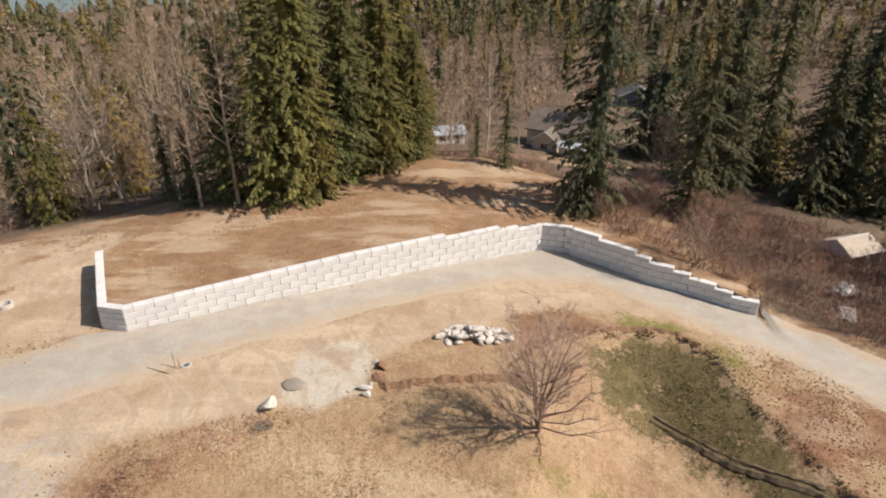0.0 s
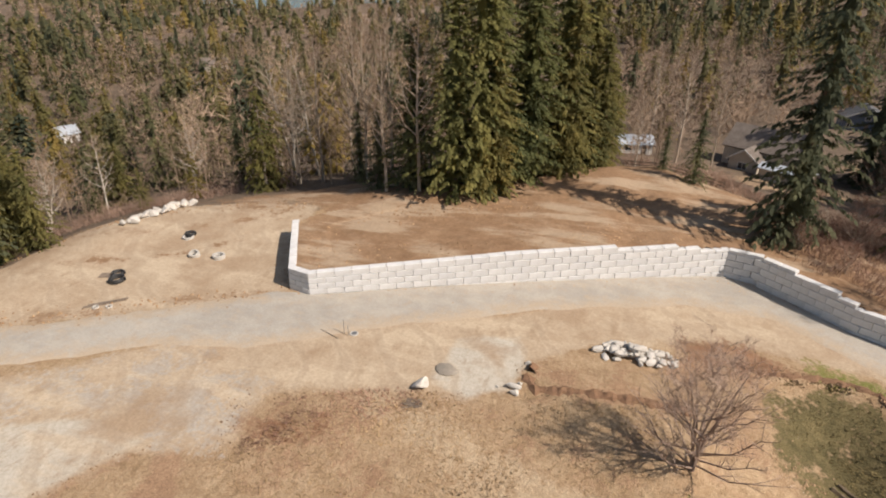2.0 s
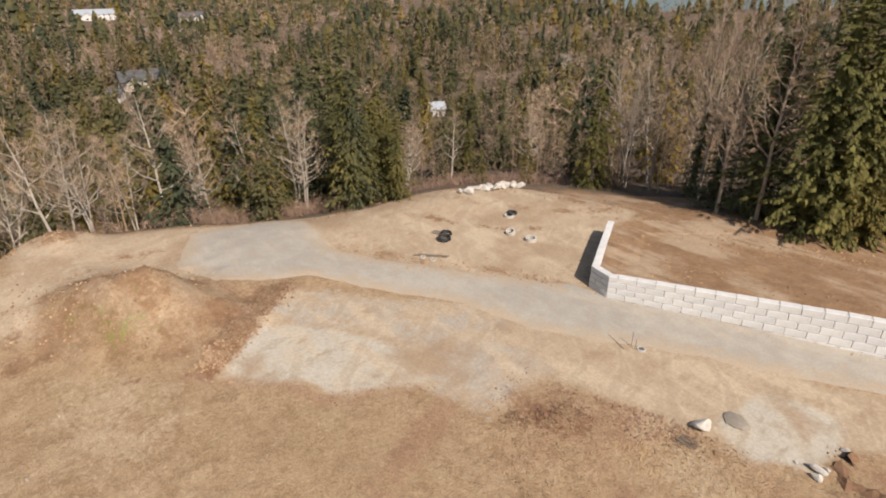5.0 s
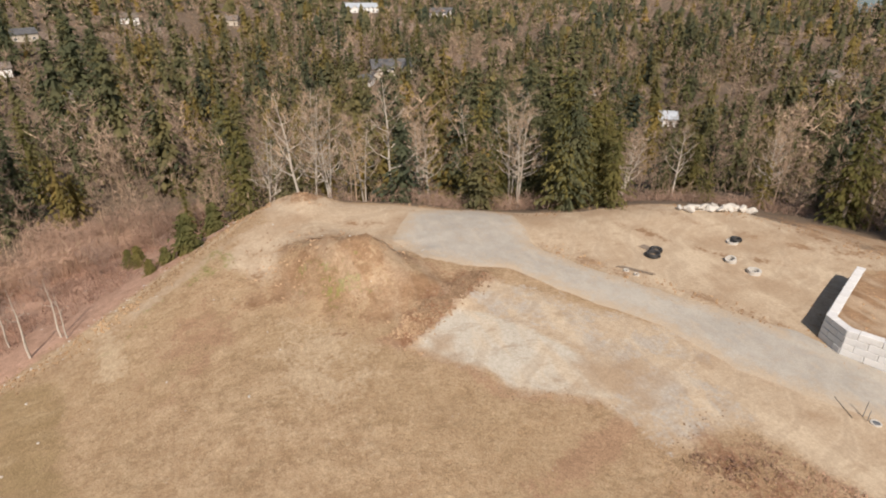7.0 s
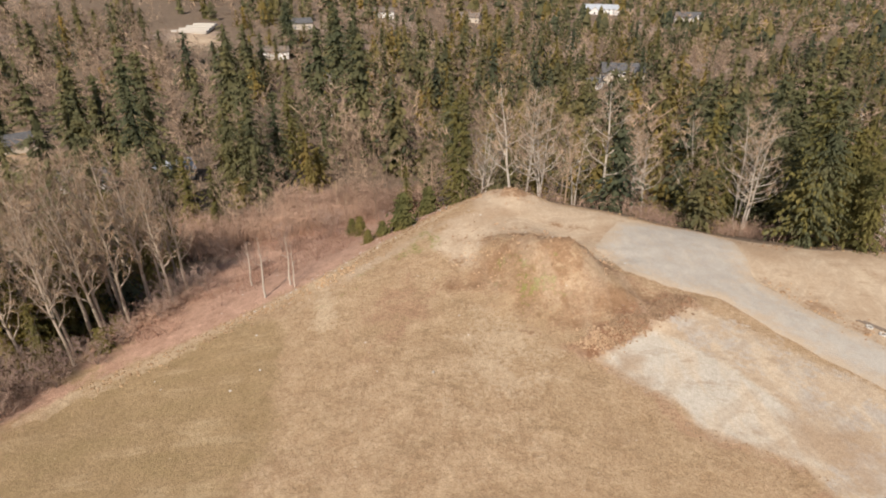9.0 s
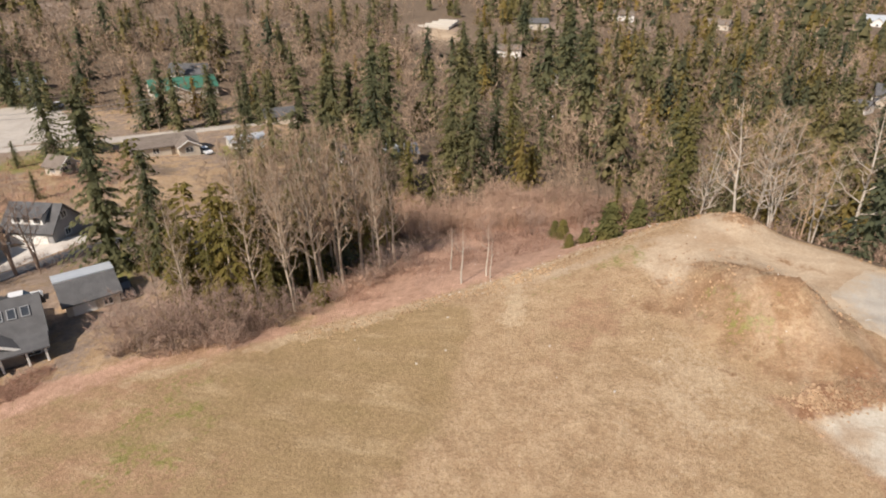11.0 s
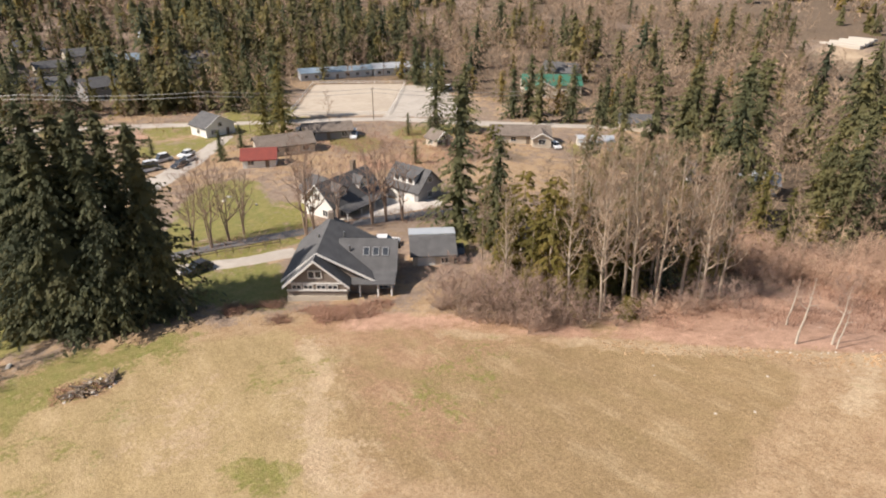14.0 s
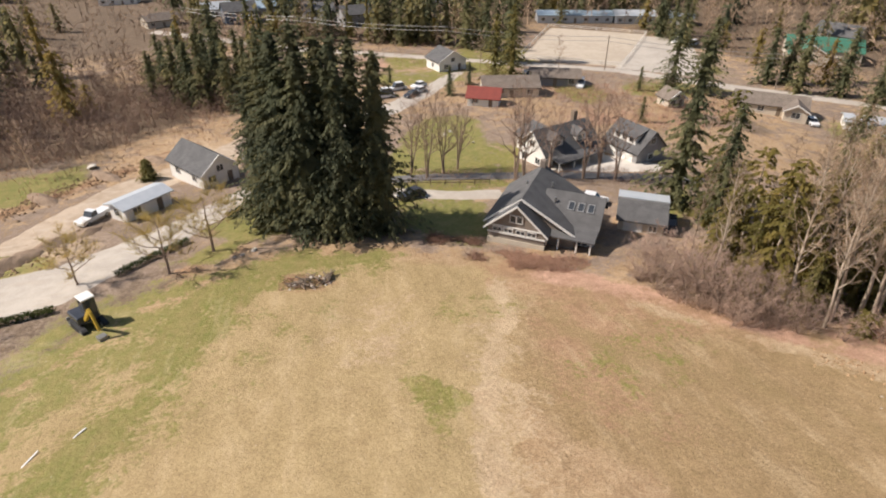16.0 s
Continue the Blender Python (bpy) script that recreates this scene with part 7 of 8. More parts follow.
clods("earth_clods", [[(-66, 33), (-68, 44), (-62, 58), (-50, 66), (-39, 66)], [(-57, 31), (-46, 38), (-34, 45.4)], [(-75, 18), (-69, 32)]], 800, 1.0, 0.16, LOOSE_EARTH, 6, "lumps of graded dirt along the edge of the yard")
clods("earth_clods", [[(12, 49), (16, 49), (22, 49.5), (25.5, 46), (27, 40)], [(14, 40), (20, 36), (25, 30)]], 900, 0.8, 0.1, DARK_EARTH, 7, "torn red-brown clods round the grassy bank")
clods("earth_clods", [[(29, 46), (31, 38), (33, 31)], [(33, 42), (37, 36)]], 1800, 2.2, 0.09, DARK_EARTH, 8, "crumbled brown earth on the rutted ground beside the bank")


# ---- stones ----
def stone_mesh(seed, rough=0.28):
    rng = random.Random(seed)
    bm = bmesh.new()
    bmesh.ops.create_icosphere(bm, subdivisions=2, radius=0.5)
    cuts = [(Vector((rng.gauss(0, 1), rng.gauss(0, 1), rng.gauss(0, 1))).normalized(), rng.uniform(0.24, 0.36)) for _ in range(15)]
    for v in bm.verts:
        for axis, limit in cuts:
            over = v.co.dot(axis) - limit
            if over > 0:
                v.co -= axis * over
        v.co += v.co.normalized() * rng.uniform(-0.5, 0.5) * rough * 0.05
    me = bpy.data.meshes.new("stone")
    bm.to_mesh(me)
    bm.free()
    me.materials.append(ROCK)
    return me


STONES = [stone_mesh(300 + i) for i in range(6)]
stone_rng = random.Random(77)


def stone(name, x, y, size, parent=None, lift=0.0, flat=0.75, label="", z=None):
    ob = new(name, stone_rng.choice(STONES))
    z = height_at(x, y) if z is None else z
    ob.matrix_basis = Matrix.LocRotScale((x, y, z + lift + size * flat * 0.22), Euler((stone_rng.uniform(-0.4, 0.4), stone_rng.uniform(-0.4, 0.4), stone_rng.uniform(0, 6.28))), (size * stone_rng.uniform(1.0, 1.75), size * stone_rng.uniform(0.65, 1.05), size * flat * stone_rng.uniform(0.7, 1.0)))
    ob.parent = parent
    return tagged(ob, label, "boulder" if label else "", "loose boulders" if label else "")


pile = thing("rock_pile", Matrix(), "heap of pale quarried rocks on the bare dirt", "rock pile")
for i in range(90):
    a, r = stone_rng.uniform(0, 6.28), stone_rng.random() ** 0.75
    sx, sy = 3.1 + 3.6 * r * math.cos(a), 46.6 + 1.5 * r * math.sin(a)
    stone("stone", sx, sy, stone_rng.uniform(0.55, 1.15), pile, 0.95 * (1 - r) * stone_rng.uniform(0.3, 1.0))
for i in range(26):
    s = i / 25
    bx, by = -60.5 + 1.6 * s + stone_rng.uniform(-0.9, 0.9), 54.5 + 9.5 * s + stone_rng.uniform(-0.4, 0.4)
    stone("boulder", bx, by, stone_rng.uniform(1.1, 1.7) + 0.75 * s * s, None, 0.0, 0.95, "pale broken boulder at the rim of the yard")
for bx, by, size in ((-13.5, 36.4, 1.9), (-6.3, 38.6, 1.0), (-6.1, 37.9, 0.9), (-5.9, 39.2, 0.7), (-7.6, 38.3, 0.35), (-5.8, 42.2, 0.7)):
    stone("boulder", bx, by, size, None, 0.0, 0.85, "pale granite boulder beside the dirt")
for i in range(110):
    s = stone_rng.random()
    if i < 60:
        sx, sy = -52.5 - 24 * s + stone_rng.uniform(-1, 1), -23.5 + 21.5 * s + stone_rng.uniform(-1.2, 1.2)
    else:
        sx, sy = -80 + 42 * stone_rng.random(), stone_rng.uniform(-30, 10)
    stone("loose_stone", sx, sy, stone_rng.uniform(0.1, 0.3), None, -0.02, 0.7, "small pale stone on the dry grass")
slab = new("stone_slab", stone_mesh(401))
slab.data.materials.clear(), slab.data.materials.append(DARK_ROCK)
slab.matrix_basis = Matrix.LocRotScale((-12.2, 38.9, 0.1), None, (2.7, 1.7, 0.45))
tagged(slab, "flat damp brown rock half buried in the dirt", "boulder")
cairn = thing("brush_pile", on_ground(3.4, -61.4, 20), "heap of logs, roots and stones on the lawn", "brush pile")
for i in range(46):
    a, r = stone_rng.uniform(0, 6.28), stone_rng.random() ** 0.5
    if i % 3:
        log = part("log", tube_bm(stone_rng.uniform(0.05, 0.12), stone_rng.uniform(0.9, 2.2), None, 6), TIMBER, cairn)
        log.matrix_basis = Matrix.Translation((2.6 * r * math.cos(a), 1.3 * r * math.sin(a), 0.15 + 0.75 * (1 - r))) @ pose(0, 0, 0, stone_rng.uniform(65, 110), 0, math.degrees(stone_rng.uniform(0, 6.28)))
    else:
        ob = new("stone", STONES[i % 6])
        ob.parent = cairn
        ob.matrix_basis = Matrix.LocRotScale((2.9 * r * math.cos(a), 1.5 * r * math.sin(a), 0.1 + 0.4 * (1 - r)), Euler((0, 0, a)), (0.5, 0.45, 0.35))
thicket("brushwood", [(0.2, -62.6), (6.8, -63.6), (7.2, -60.6), (1, -59.6)], 500, (0.2, 0.7), RED_TWIG, 21, "twigs and roots round the heap on the lawn", lean=1.3)


# ---- site fittings ----
def ring_bm(outer, inner, h, sides=24):
    bm = bmesh.new()
    loops = []
    for r, z in ((outer, 0), (outer, h), (inner, h), (inner, 0)):
        loops.append([bm.verts.new((r * math.cos(2 * math.pi * k / sides), r * math.sin(2 * math.pi * k / sides), z)) for k in range(sides)])
    for a, b in zip(loops, loops[1:] + loops[:1]):
        for k in range(sides):
            bm.faces.new((a[k], a[(k + 1) % sides], b[(k + 1) % sides], b[k]))
    bmesh.ops.recalc_face_normals(bm, faces=bm.faces[:])
    return bm


def riser(x, y, size=0.75, h=0.5, label="pale precast concrete manhole riser on the dirt", lid=False, tilt=0):
    top = thing("manhole", on_ground(x, y, 0, 0.03) @ pose(0, 0, 0, tilt), label, "manhole", "manholes")
    part("ring", ring_bm(size, size * 0.68, h), PRECAST, top)
    # without a lid, a black disc paints the darkness of the open hole
    part("cover" if lid else "shaft_shade", tube_bm(size * (0.69 if lid else 0.67), 0.06, Matrix.Translation((0, 0, h - 0.05 if lid else 0.04)), 20), STEEL if lid else BLACK_PLASTIC, top)
    return top


riser(-43.6, 50.6, 0.72, 0.45)
riser(-46.5, 50.1, 0.6, 0.55, "pale concrete catch basin lying beside the trench", tilt=18)
riser(-50.5, 53.9, 0.7, 0.3, "dark open drain in the graded dirt")
riser(-22.0, 41.4, 0.4, 0.12, "small round valve box in the gravel", True)
riser(-3.6, 55.9, 0.45, 0.06, "flush manhole cover in the gravel drive", True)
riser(10.7, 62.6, 0.4, 0.06, "flush valve cover in the gravel drive", True)
riser(-56.4, 26.2, 0.45, 0.06, "flush valve cover in the turning place", True)
riser(-58.5, 17.3, 0.4, 0.06, "flush valve cover in the turning place", True)


def coil(x, y, radius, turns, thick):
    top = thing("hose_coil", on_ground(x, y, 30), "coil of black corrugated drain pipe on the dirt", "pipe coil", "drain pipe coils")
    points, radii = [], []
    for i in range(turns * 14 + 1):
        a = 2 * math.pi * i / 14
        points.append((radius * math.cos(a) * (1 + 0.05 * math.sin(i)), radius * math.sin(a), thick + 0.9 * thick * i / 14))
        radii.append(thick)
    ob = new("pipe", mesh_of("pipe", *tubes([(points, radii)], 6), BLACK_PLASTIC, smooth=True))
    ob.parent = top
    return top


coil(-51.4, 43.6, 0.62, 3, 0.11), coil(-50.4, 42.4, 0.75, 4, 0.11), coil(-50.7, 54.6, 0.6, 3, 0.11)
sheet_wood = thing("plywood_sheet", on_ground(-52.4, 43.2, 20, -0.04), "grey weathered board lying on the dirt", "board")
part("board", box_bm(1.8, 1.0, 0.05), TIMBER, sheet_wood)


def planks(x, y, yaw, n, long, label, material, name="timber_stack", gap=0.22):
    top = thing(name, on_ground(x, y, yaw), label, "timber")
    rng = random.Random(int(x * 10))
    for i in range(n):
        ob = part("plank", box_bm(long * rng.uniform(0.7, 1.05), 0.14, 0.06, bevel=0.008), material, top)
        ob.matrix_basis = pose(rng.uniform(-0.2, 0.2), (i - n / 2) * gap, 0.05 + 0.05 * (i % 2), 0, rng.uniform(-1, 1), rng.uniform(-14, 14))
    return top


planks(-48.2, 38.6, 33, 3, 4.6, "weathered boards lying along the edge of the drive", TIMBER)
planks(-13.6, 34.2, 10, 7, 1.5, "broken pallet of weathered boards on the dry grass", TIMBER, "pallet", 0.16)
planks(25.3, -38.3, 62, 1, 1.9, "single pale plank on the grass", WHITE_PAINT, "plank_piece")
planks(22.3, -40.4, 55, 1, 1.5, "single pale plank on the grass", WHITE_PAINT, "plank_piece")
planks(-47.0, -46.2, 40, 3, 3.0, "pale sawn logs at the edge of the trees", PALE_TIMBER)
riser(-47.2, 38.0, 0.32, 0.2, "black plastic inspection chamber beside boards"), riser(-48.4, 37.5, 0.32, 0.2, "black plastic inspection chamber beside boards")
post = thing("survey_stake", on_ground(-22.9, 41.2, 0), "thin steel stakes with a length of pipe beside the valve box", "stake")
part("stake", tube_bm(0.03, 1.5, Matrix.Translation((0, 0, 0.7)), 6), STEEL, post)
part("stake", tube_bm(0.03, 1.1, Matrix.Translation((0.5, -0.2, 0.5)), 6), STEEL, post)
part("pipe", tube_bm(0.025, 2.4, Matrix.Translation((-1.2, -0.6, 0.06)) @ pose(0, 0, 0, 90, 0, 70), 6), BLACK_PLASTIC, post)


RIDGE = ((-1, -0.08), (-0.45, 0.6), (0.05, 1.0), (0.4, 0.25), (1, -0.08))
# earth darkened to paint the shadow that a deep slot would hold
SHADED_TRENCH_EARTH = simple("shaded_trench_earth", (0.13, 0.095, 0.06), (0.22, 0.165, 0.1), 1.5, 0.95, bump=0.6, depth=0.1)


def furrow(name, points, wide, high, label, seed, profile=RIDGE, material=MUD):
    """A low torn ridge of fresh earth, or a slot between two ridges, along a line."""
    rng = random.Random(seed)
    verts, faces = [], []
    legs = []
    for a, b in zip(points, points[1:]):
        n = max(2, int(math.hypot(b[0] - a[0], b[1] - a[1]) / 0.35))
        legs += [(a[0] + (b[0] - a[0]) * i / n, a[1] + (b[1] - a[1]) * i / n) for i in range(n)]
    for i, (x, y) in enumerate(legs):
        j = min(i + 1, len(legs) - 1)
        k = max(j - 1, 0)
        dx, dy = legs[j][0] - legs[k][0], legs[j][1] - legs[k][1]
        d = math.hypot(dx, dy) or 1
        rough = 0.35 if profile is RIDGE else 0.1
        w, h, z = wide * rng.uniform(1 - rough, 1 + rough), high * rng.uniform(1 - 2 * rough, 1 + rough), height_at(x, y)
        for u, up in profile:
            off = u * w + rng.uniform(-0.06, 0.06)
            verts.append((x - dy / d * off, y + dx / d * off, z + (up * h if up > 0 else up) + (rng.uniform(-0.05, 0.05) if up > 0 else 0)))
    for i in range(len(legs) - 1):
        for k in range(len(profile) - 1):
            a = i * len(profile) + k
            faces.append((a, a + 1, a + len(profile) + 1, a + len(profile)))
    tagged(new(name, mesh_of(name, verts, faces, material)), label, "earth ridge", kind="structure")


furrow("ground_trench", [(-5.6, 40.6), (-4.7, 39.1), (-1.1, 40.1), (3.3, 40.6), (6.6, 40.6), (8.2, 41)], 0.75, 0.28, "torn edge of dark red earth in the meadow", 1)
SLOT = ((-1, -0.08), (-0.62, 0.9), (-0.4, 0.75), (-0.28, -0.1), (0.22, -0.12), (0.36, 0.8), (0.6, 1.0), (1, -0.08))
furrow("ground_trench", [(18.2, 39.4), (19.4, 38.2), (21.2, 36.2), (23, 34.3), (25, 32.9), (26.9, 31.6), (29.5, 29.4), (32, 26)], 0.62, 0.26, "narrow dark trench along the foot of the bank", 2, SLOT, SHADED_TRENCH_EARTH)
furrow("ground_trench", [(12, 48.9), (13.5, 48.4), (16, 48.8), (18.5, 49.6), (21, 49.6), (23, 48.8), (24.8, 46.6)], 0.45, 0.25, "torn edge of dark red earth beside the drive", 3)
furrow("ground_trench", [(-5.4, 41.2), (-5.2, 42.6)], 0.5, 0.5, "dark clod of torn earth", 6)


# ---- shelter, fences and poles ----
shelter = thing("garden_tent", on_ground(53.5, 70.5, facing(53, 70, -32)), "sagging tan canopy tent on a white frame in the brush", "garden tent")
CANVAS = simple("tan_canvas", (0.50, 0.42, 0.33), (0.40, 0.33, 0.255), 1.2, 0.85, bump=0.4, depth=0.05)
TENT_ROOF = [(-2.6, 2.0), (-1.2, 2.75), (0, 3.3), (1.2, 2.7), (2.6, 1.85), (2.58, 1.8), (1.2, 2.64), (0, 3.23), (-1.2, 2.69), (-2.58, 1.95)]
part("cover", prism_bm(TENT_ROOF, 6.0, None, Matrix.Translation((0, -3, 0))), CANVAS, shelter, "faded tan cover")
part("end_panel", prism_bm([(-2.5, 1.4), (2.5, 1.2), (2.5, 1.8), (0, 3.2), (-2.5, 1.95)], 0.05, None, Matrix.Translation((0, -3.02, 0))), TARP, shelter, "torn white end panel")
for tx_ in (-2.5, 2.5):
    for ty_ in (-2.9, 0.0, 2.9):
        part("leg", tube_bm(0.05, 2.2, Matrix.Translation((tx_, ty_, 0.9)), 6), WHITE_PAINT, shelter)
    part("eave_bar", box_bm(0.1, 6.1, 0.1, tx_, 0, 1.9), WHITE_PAINT, shelter)
part("ridge_bar", box_bm(0.1, 6.1, 0.1, 0, 0, 3.32), WHITE_PAINT, shelter)


def crumpled(x, y, wide, deep, high, turn, seed):
    """A sheet of clear plastic thrown over the brush in sharp folds."""
    rng = np.random.default_rng(seed)
    n = 13
    u, v = np.meshgrid(np.linspace(-1, 1, n), np.linspace(-1, 1, n))
    edge = 1 - np.maximum(abs(u), abs(v)) ** 3
    px = u * wide * 0.5 + rng.uniform(-0.12, 0.12, u.shape)
    py = v * deep * 0.5 + rng.uniform(-0.12, 0.12, u.shape)
    pz = high * (0.25 + 0.75 * edge) * rng.uniform(0.45, 1.0, u.shape) * (0.6 + 0.4 * u)
    me, _ = sheet_mesh("plastic_sheet", px, py, pz, None, TARP)
    me.polygons.foreach_set("use_smooth", np.zeros(len(me.polygons), bool))
    ob = new("plastic_sheet", me)
    ob.matrix_basis = on_ground(x, y, turn, 0.05)
    return tagged(ob, "crumpled clear plastic sheet on the brush", "plastic sheet", "plastic sheets")


crumpled(45.6, 59.0, 2.6, 2.2, 1.5, 20, 1), crumpled(42.8, 53.6, 2.8, 1.8, 0.9, 60, 2)


def rail_fence(points, spacing, tall, material, label, rails=2):
    fence = thing("fence", Matrix(), label, "fence")
    legs = []
    for a, b in zip(points, points[1:]):
        n = max(1, round(math.hypot(b[0] - a[0], b[1] - a[1]) / spacing))
        legs += [(a[0] + (b[0] - a[0]) * i / n, a[1] + (b[1] - a[1]) * i / n) for i in range(n)]
    legs.append(points[-1])
    last = None
    for x, y in legs:
        z = height_at(x, y)
        ob = part("fence_post", box_bm(0.12, 0.12, tall + 0.3, 0, 0, tall / 2 - 0.1), material, fence)
        ob.location = (x, y, z)
        if last is not None:
            a, b = Vector(last), Vector((x, y, z))
            for r in range(rails):
                lift = tall * (0.9 - 0.42 * r)
                rail = part("rail", box_bm((b - a).length, 0.05, 0.13), material, fence)
                rail.matrix_basis = Matrix.Translation((a + b) / 2 + Vector((0, 0, lift))) @ (b - a).to_track_quat("X", "Z").to_matrix().to_4x4()
        last = (x, y, z)
    return fence


rail_fence([(-63, -187), (-90, -232), (-122, -214), (-91, -171), (-63, -187)], 6, 1.3, WHITE_PAINT, "pale rail fence round the riding arena")
rail_fence([(-6, -92.9), (-14, -91), (-26, -88.4)], 2.6, 1.1, TIMBER, "weathered rail fence along the lane")
rail_fence([(-4, 101), (2, 99), (9, 95.5), (14, 91)], 2.4, 1.2, TIMBER, "old rail fence along the garden below the terrace")


def power_pole(x, y, tall):
    top = thing("utility_pole", on_ground(x, y, facing(x, y, 60)), "wooden utility pole beside the country road", "utility pole", "utility poles")
    part("pole", tube_bm(0.16, tall + 1, Matrix.Translation((0, 0, tall / 2 - 0.5)), 8, None, 0.11), TIMBER, top)
    part("crossarm", box_bm(2.4, 0.12, 0.14, 0, 0, tall - 0.6), TIMBER, top)
    return Vector((x, y, height_at(x, y) + tall - 0.4))


ends = [power_pole(48, -252, 10), power_pole(6, -222, 10), power_pole(-40, -192, 10), power_pole(-84, -168, 10), power_pole(-124, -144, 10)]
for a, b in zip(ends, ends[1:]):
    for dz in (0.0, -1.2):
        line = [a.lerp(b, k / 8) + Vector((0, 0, dz - 3.2 * (k / 8) * (1 - k / 8))) for k in range(9)]
        tagged(new("power_line", mesh_of("power_line", *tubes([(line, [0.05] * 9)], 4), STEEL)), "sagging overhead wire between poles", "wire", "overhead wires")


def hedge(points, tall, wide, label, seed):
    """A clipped hedge: a dense row of small leaves over short stems."""
    rng = np.random.default_rng(seed)
    top = thing("hedge", Matrix(), label, "hedge")
    roots, stems = [], []
    for a, b in zip(points, points[1:]):
        n = int(math.hypot(b[0] - a[0], b[1] - a[1]) * 150 * wide)
        t = rng.random(n)
        side = rng.uniform(-0.5, 0.5, n) * wide
        d = np.array([b[0] - a[0], b[1] - a[1]]) / math.hypot(b[0] - a[0], b[1] - a[1])
        x, y = a[0] + (b[0] - a[0]) * t - d[1] * side, a[1] + (b[1] - a[1]) * t + d[0] * side
        z = ground_height(x, y) + relief(x, y) + tall * np.sqrt(rng.random(n)) * (1 - 0.25 * abs(side / wide))
        roots.append(np.stack([x, y, z], -1))
        for k in np.arange(0, 1, 0.06):
            sx, sy = a[0] + (b[0] - a[0]) * k, a[1] + (b[1] - a[1]) * k
            sz = height_at(sx, sy)
            stems.append(([(sx, sy, sz - 0.1), (sx + 0.1, sy, sz + tall * 0.8)], [0.04, 0.01]))
    root = np.concatenate(roots)
    way = rng.normal(size=root.shape)
    way /= np.linalg.norm(way, axis=1, keepdims=True)
    size = np.full(len(root), 0.26)
    leaves = new("leaves", mesh_of("leaves", *sprays(root, way, size, size * 0.4, size * 0.1, rng), SHRUB_LEAF))
    wood_part = new("stems", mesh_of("stems", *tubes(stems, 4), BARK))
    leaves.parent = wood_part.parent = top
    return top


hedge([(27.6, -70.4), (24, -74.3), (20.2, -78.4)], 0.9, 0.9, "low clipped dark hedge along the gravel drive", 1)
hedge([(15.6, -85), (12.4, -90.4), (9.4, -95.8)], 1.0, 1.0, "low clipped dark hedge along the gravel drive", 2)
hedge([(32.6, -63.8), (36.5, -63.2), (41, -62.6)], 0.9, 1.0, "low clipped dark hedge beside the drive", 3)


def mound(x, y, wide, deep, high, turn, material, label, seed):
    """A heap of dug earth with an uneven top."""
    n = 22
    u, v = np.meshgrid(np.linspace(-1, 1, n), np.linspace(-1, 1, n))
    r = np.hypot(u, v)
    px, py = u * wide, v * deep
    pz = high * np.clip(1 - r, 0, 1) ** 0.8 * (1 + 0.5 * grain(px + seed * 31, py, 1.6, 3)) - 0.25 * (r > 0.96)
    me, _ = sheet_mesh("earth_mound", px, py, pz, r < 1.25, material)
    ob = new("earth_mound", me)
    ob.matrix_basis = on_ground(x, y, turn, 0.08)
    return tagged(ob, label, "earth mound", "dug earth")


for mx, my, mw, md, mh, mt in ((43.5, -80.5, 4.2, 2.2, 1.3, 50), (39.8, -85, 3.4, 2.0, 1.1, 40), (46.5, -76, 3.6, 2.4, 1.4, 30), (36.2, -87.4, 2.6, 1.5, 0.8, 60), (48, -104, 5, 1.6, 0.9, -45), (40, -112.5, 5, 1.6, 0.9, -45), (33, -119.5, 4, 1.5, 0.8, -48)):
    mound(mx, my, mw, md, mh, mt, DUG_EARTH, "heap of dug brown earth on the building site", int(mx))
clods("earth_clods", [[(48, -74), (42, -80), (36, -87)], [(56, -96), (46, -107), (36, -117)]], 900, 1.8, 0.3, DARK_EARTH, 8, "brown clods and rubble over the building site")
planks(41.2, -82.4, 30, 6, 2.4, "scraps of pale timber on the dug earth", PALE_TIMBER, "timber_scraps", 0.3)
planks(38.2, -84.2, 80, 5, 2.0, "scraps of pale timber on the dug earth", PALE_TIMBER, "timber_scraps", 0.3)
for bx, by, size in ((44.5, -118.2, 2.6), (10.8, -72.2, 1.3), (12.2, -71.2, 0.7), (13.2, -70.8, 0.6), (33.8, -64.6, 0.9), (35.2, -63.4, 0.7), (-24.5, -117.5, 1.4), (-26, -119, 1.2), (-29, -111, 1.1)):
    stone("boulder", bx, by, size, None, 0.0, 0.5, "flat pale boulder on the grass")

# ---- vehicles ----
def wheel_part(parent, x, y, r, w):
    tyre = part("wheel", tube_bm(r, w, Matrix.Translation((x, y, r)) @ pose(0, 0, 0, 90), 14), RUBBER, parent)
    part("rim", tube_bm(r * 0.6, w + 0.03, Matrix.Translation((x, y, r)) @ pose(0, 0, 0, 90), 10), STEEL, tyre)


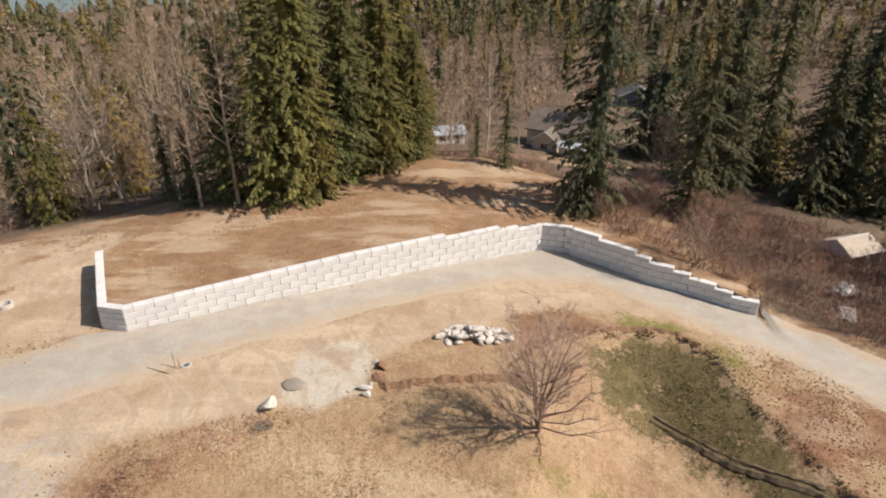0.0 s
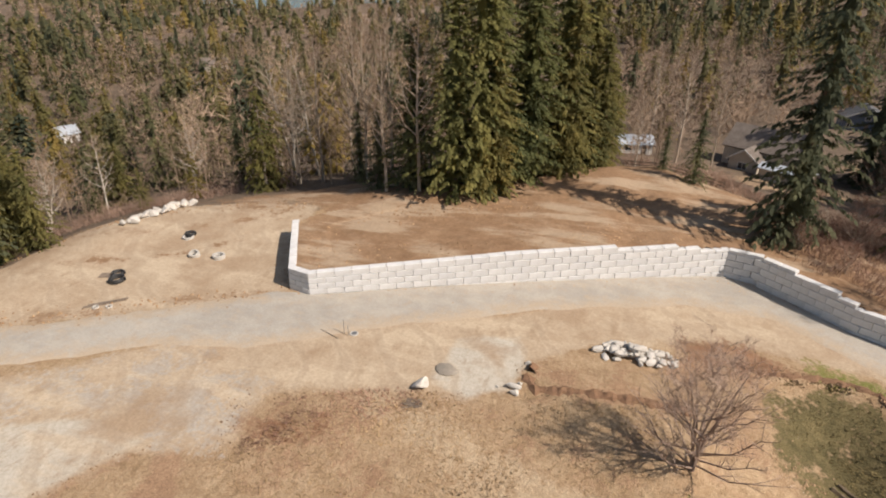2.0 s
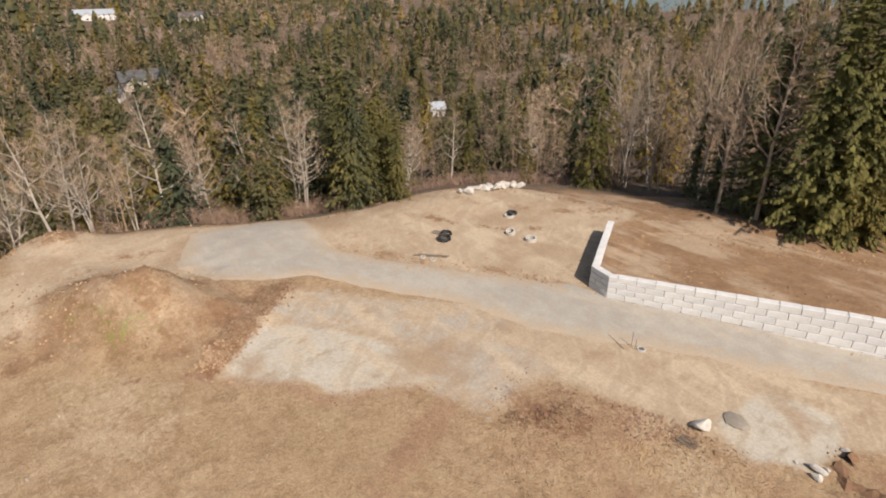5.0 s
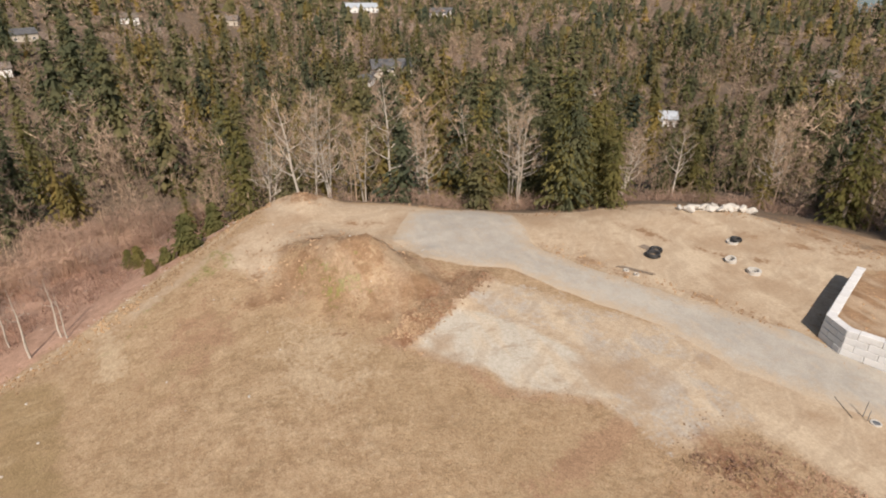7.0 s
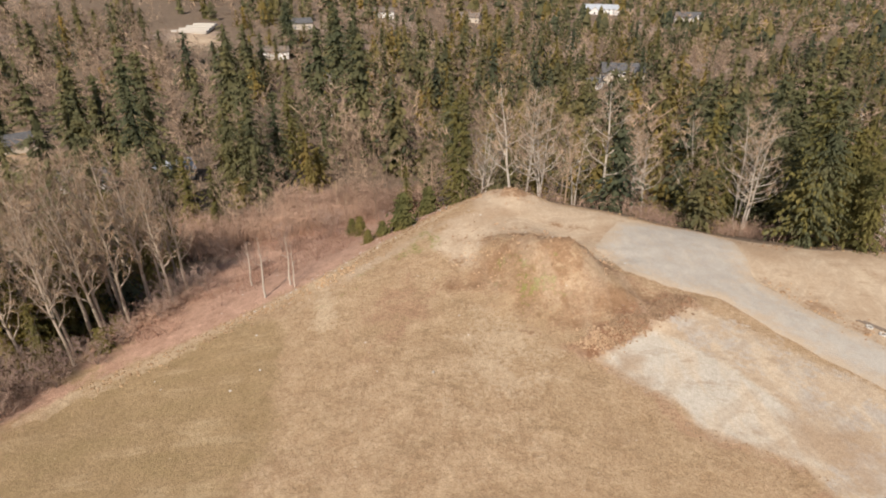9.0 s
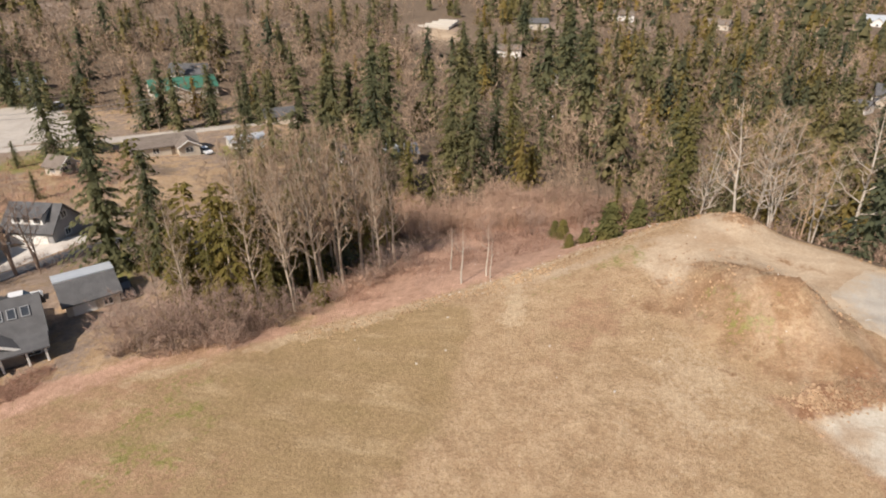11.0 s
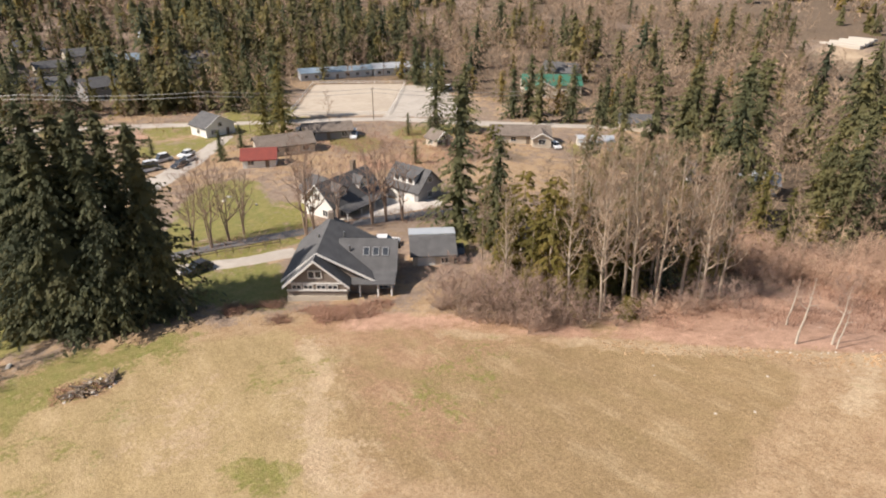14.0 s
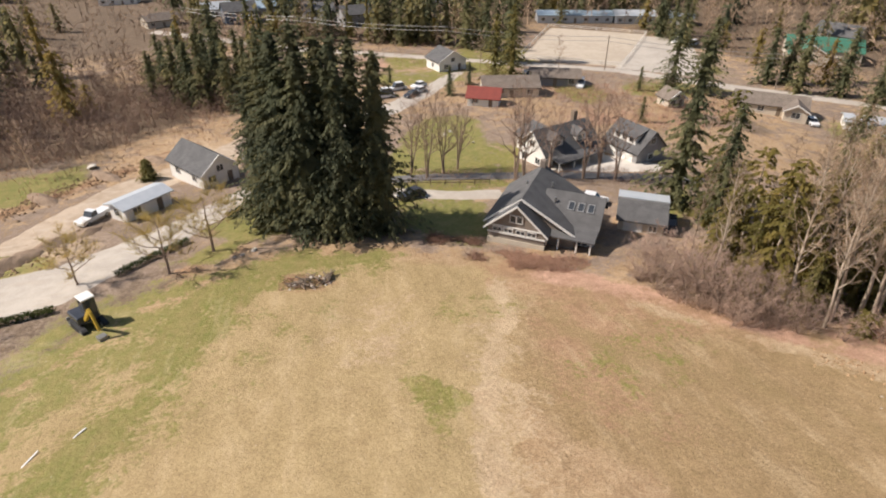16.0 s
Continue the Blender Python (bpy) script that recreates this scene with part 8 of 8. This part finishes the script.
def car(x, y, yaw, paint, label, long=4.6, tall=1.55, truck=False):
    """A parked car or pickup: body, cabin with glass, four wheels and lamps."""
    top = thing("pickup_truck" if truck else "car", on_ground(x, y, yaw, -0.02), label, "truck" if truck else "car", "parked vehicles")
    h = long / 2
    if truck:
        body = [(-h, 0.45), (h, 0.45), (h, 0.95), (h * 0.95, 1.08), (h * 0.3, 1.1), (-h, 1.1)]
        roof_line = [(-0.35, 1.1), (h * 0.38, 1.1), (h * 0.2, tall), (-0.25, tall)]
    else:
        body = [(-h, 0.35), (h, 0.35), (h, 0.75), (h * 0.9, 0.9), (h * 0.4, 0.98), (-h * 0.95, 1.0), (-h, 0.8)]
        roof_line = [(-h * 0.85, 0.98), (h * 0.42, 0.98), (h * 0.12, tall), (-h * 0.6, tall)]
    part("body", prism_bm(body, 1.8, None, Matrix.Translation((0, -0.9, 0))), paint, top)
    cabin = part("cabin", prism_bm(roof_line, 1.5, None, Matrix.Translation((0, -0.75, 0))), GLASS, top, "dark glazed cabin")
    zs = tall + 0.01
    part("roof_panel", box_bm(abs(roof_line[2][0] - roof_line[3][0]), 1.48, 0.06, (roof_line[2][0] + roof_line[3][0]) / 2, 0, zs), paint, cabin)
    for wx in (-h * 0.62, h * 0.64):
        for wy in (-0.82, 0.82):
            wheel_part(top, wx, wy, 0.36, 0.24)
    for wy in (-0.65, 0.65):
        part("headlight", box_bm(0.05, 0.32, 0.14, h, wy, 0.7), WHITE_PAINT, top)
        part("tail_lamp", box_bm(0.05, 0.2, 0.18, -h, wy, 0.75), RED_METAL, top)
    return top


car(36.6, -92.2, 60, WHITE_CAR, "white pickup truck on the dirt track", 5.6, 1.85, True)
car(-12.4, -85.8, 20, DARK_CAR, "dark car parked on the concrete drive")
car(-46.9, -67.6, 60, DARK_CAR, "dark pickup truck beside the garage", 5.4, 1.8, True)
car(-37.2, -76.5, 150, WHITE_CAR, "white car behind the house")
car(-39.8, -78.0, 145, WHITE_CAR, "pale grey car behind the house")
car(-26.0, -158.5, 35, WHITE_CAR, "white car parked along the side street")
car(-19.8, -157.0, 20, WHITE_CAR, "white van on the gravel lot", 5.4, 2.1)
car(-22.6, -149.5, 40, DARK_CAR, "dark car on the gravel lot")
car(-15.5, -150.5, 10, WHITE_CAR, "white camper van on the gravel lot", 6.2, 2.6)
car(-57.6, -162.8, 25, DARK_CAR, "dark van parked on the rough ground behind the barn", 5.2, 2.0)
car(-61.0, -162.2, 30, DARK_CAR, "dark car parked on the rough ground behind the barn")
car(-65.0, -160.6, 20, DARK_CAR, "dark pickup truck on the rough ground", 5.4, 1.8, True)
car(-68.8, -150.4, 60, WHITE_CAR, "pale trailer van standing on the rough ground", 5.6, 2.2)
car(-25.1, -153.0, 35, WHITE_CAR, "white estate car on the gravel lot")
car(-112.5, -116.0, 70, WHITE_CAR, "white car on the rancher's drive")
car(-127.0, -200.0, 30, WHITE_CAR, "white horse trailer truck beside the arena", 6.0, 2.2)
car(-130.5, -196.0, 30, WHITE_CAR, "white van beside the arena", 5.4, 2.0)

digger = thing("mini_excavator", on_ground(27.4, -59.2, 130), "small yellow and dark tracked excavator on the grass", "excavator")
for ty_ in (-0.75, 0.75):
    track = part("track", prism_bm([(-1.2, 0.1), (-1.0, 0.0), (1.0, 0.0), (1.2, 0.1), (1.2, 0.45), (1.0, 0.55), (-1.0, 0.55), (-1.2, 0.45)], 0.4, None, Matrix.Translation((0, ty_ - 0.2, 0))), RUBBER, digger)
    for wx in (-0.9, 0.9):
        part("sprocket", tube_bm(0.2, 0.44, Matrix.Translation((wx, ty_, 0.28)) @ pose(0, 0, 0, 90), 10), STEEL, track)
part("house_body", box_bm(1.7, 1.6, 0.7, -0.3, 0, 0.98, bevel=0.08), DARK_CAR, digger, "dark engine cover")
cab = part("cab", box_bm(1.0, 0.9, 1.35, 0.2, 0.3, 2.0, bevel=0.06), GLASS, digger)
part("cab_roof", box_bm(1.1, 1.0, 0.1, 0.2, 0.3, 2.72, bevel=0.03), WHITE_PAINT, cab)
boom = part("boom", box_bm(2.2, 0.22, 0.3, bevel=0.03), YELLOW_PAINT, digger, "yellow boom")
boom.matrix_basis = pose(1.5, -0.3, 1.95, 0, -48, 0)
arm = part("arm", box_bm(1.6, 0.18, 0.24, bevel=0.03), YELLOW_PAINT, digger, "yellow arm")
arm.matrix_basis = pose(2.6, -0.3, 1.95, 0, 68, 0)
part("bucket", prism_bm([(2.6, 0.7), (3.2, 0.75), (3.25, 0.35), (2.9, 0.1), (2.6, 0.25)], 0.6, None, Matrix.Translation((0, -0.6, 0))), STEEL, digger)
part("blade", box_bm(0.12, 1.8, 0.4, -1.5, 0, 0.3), STEEL, digger)
digger.scale = (1.45, 1.45, 1.4)
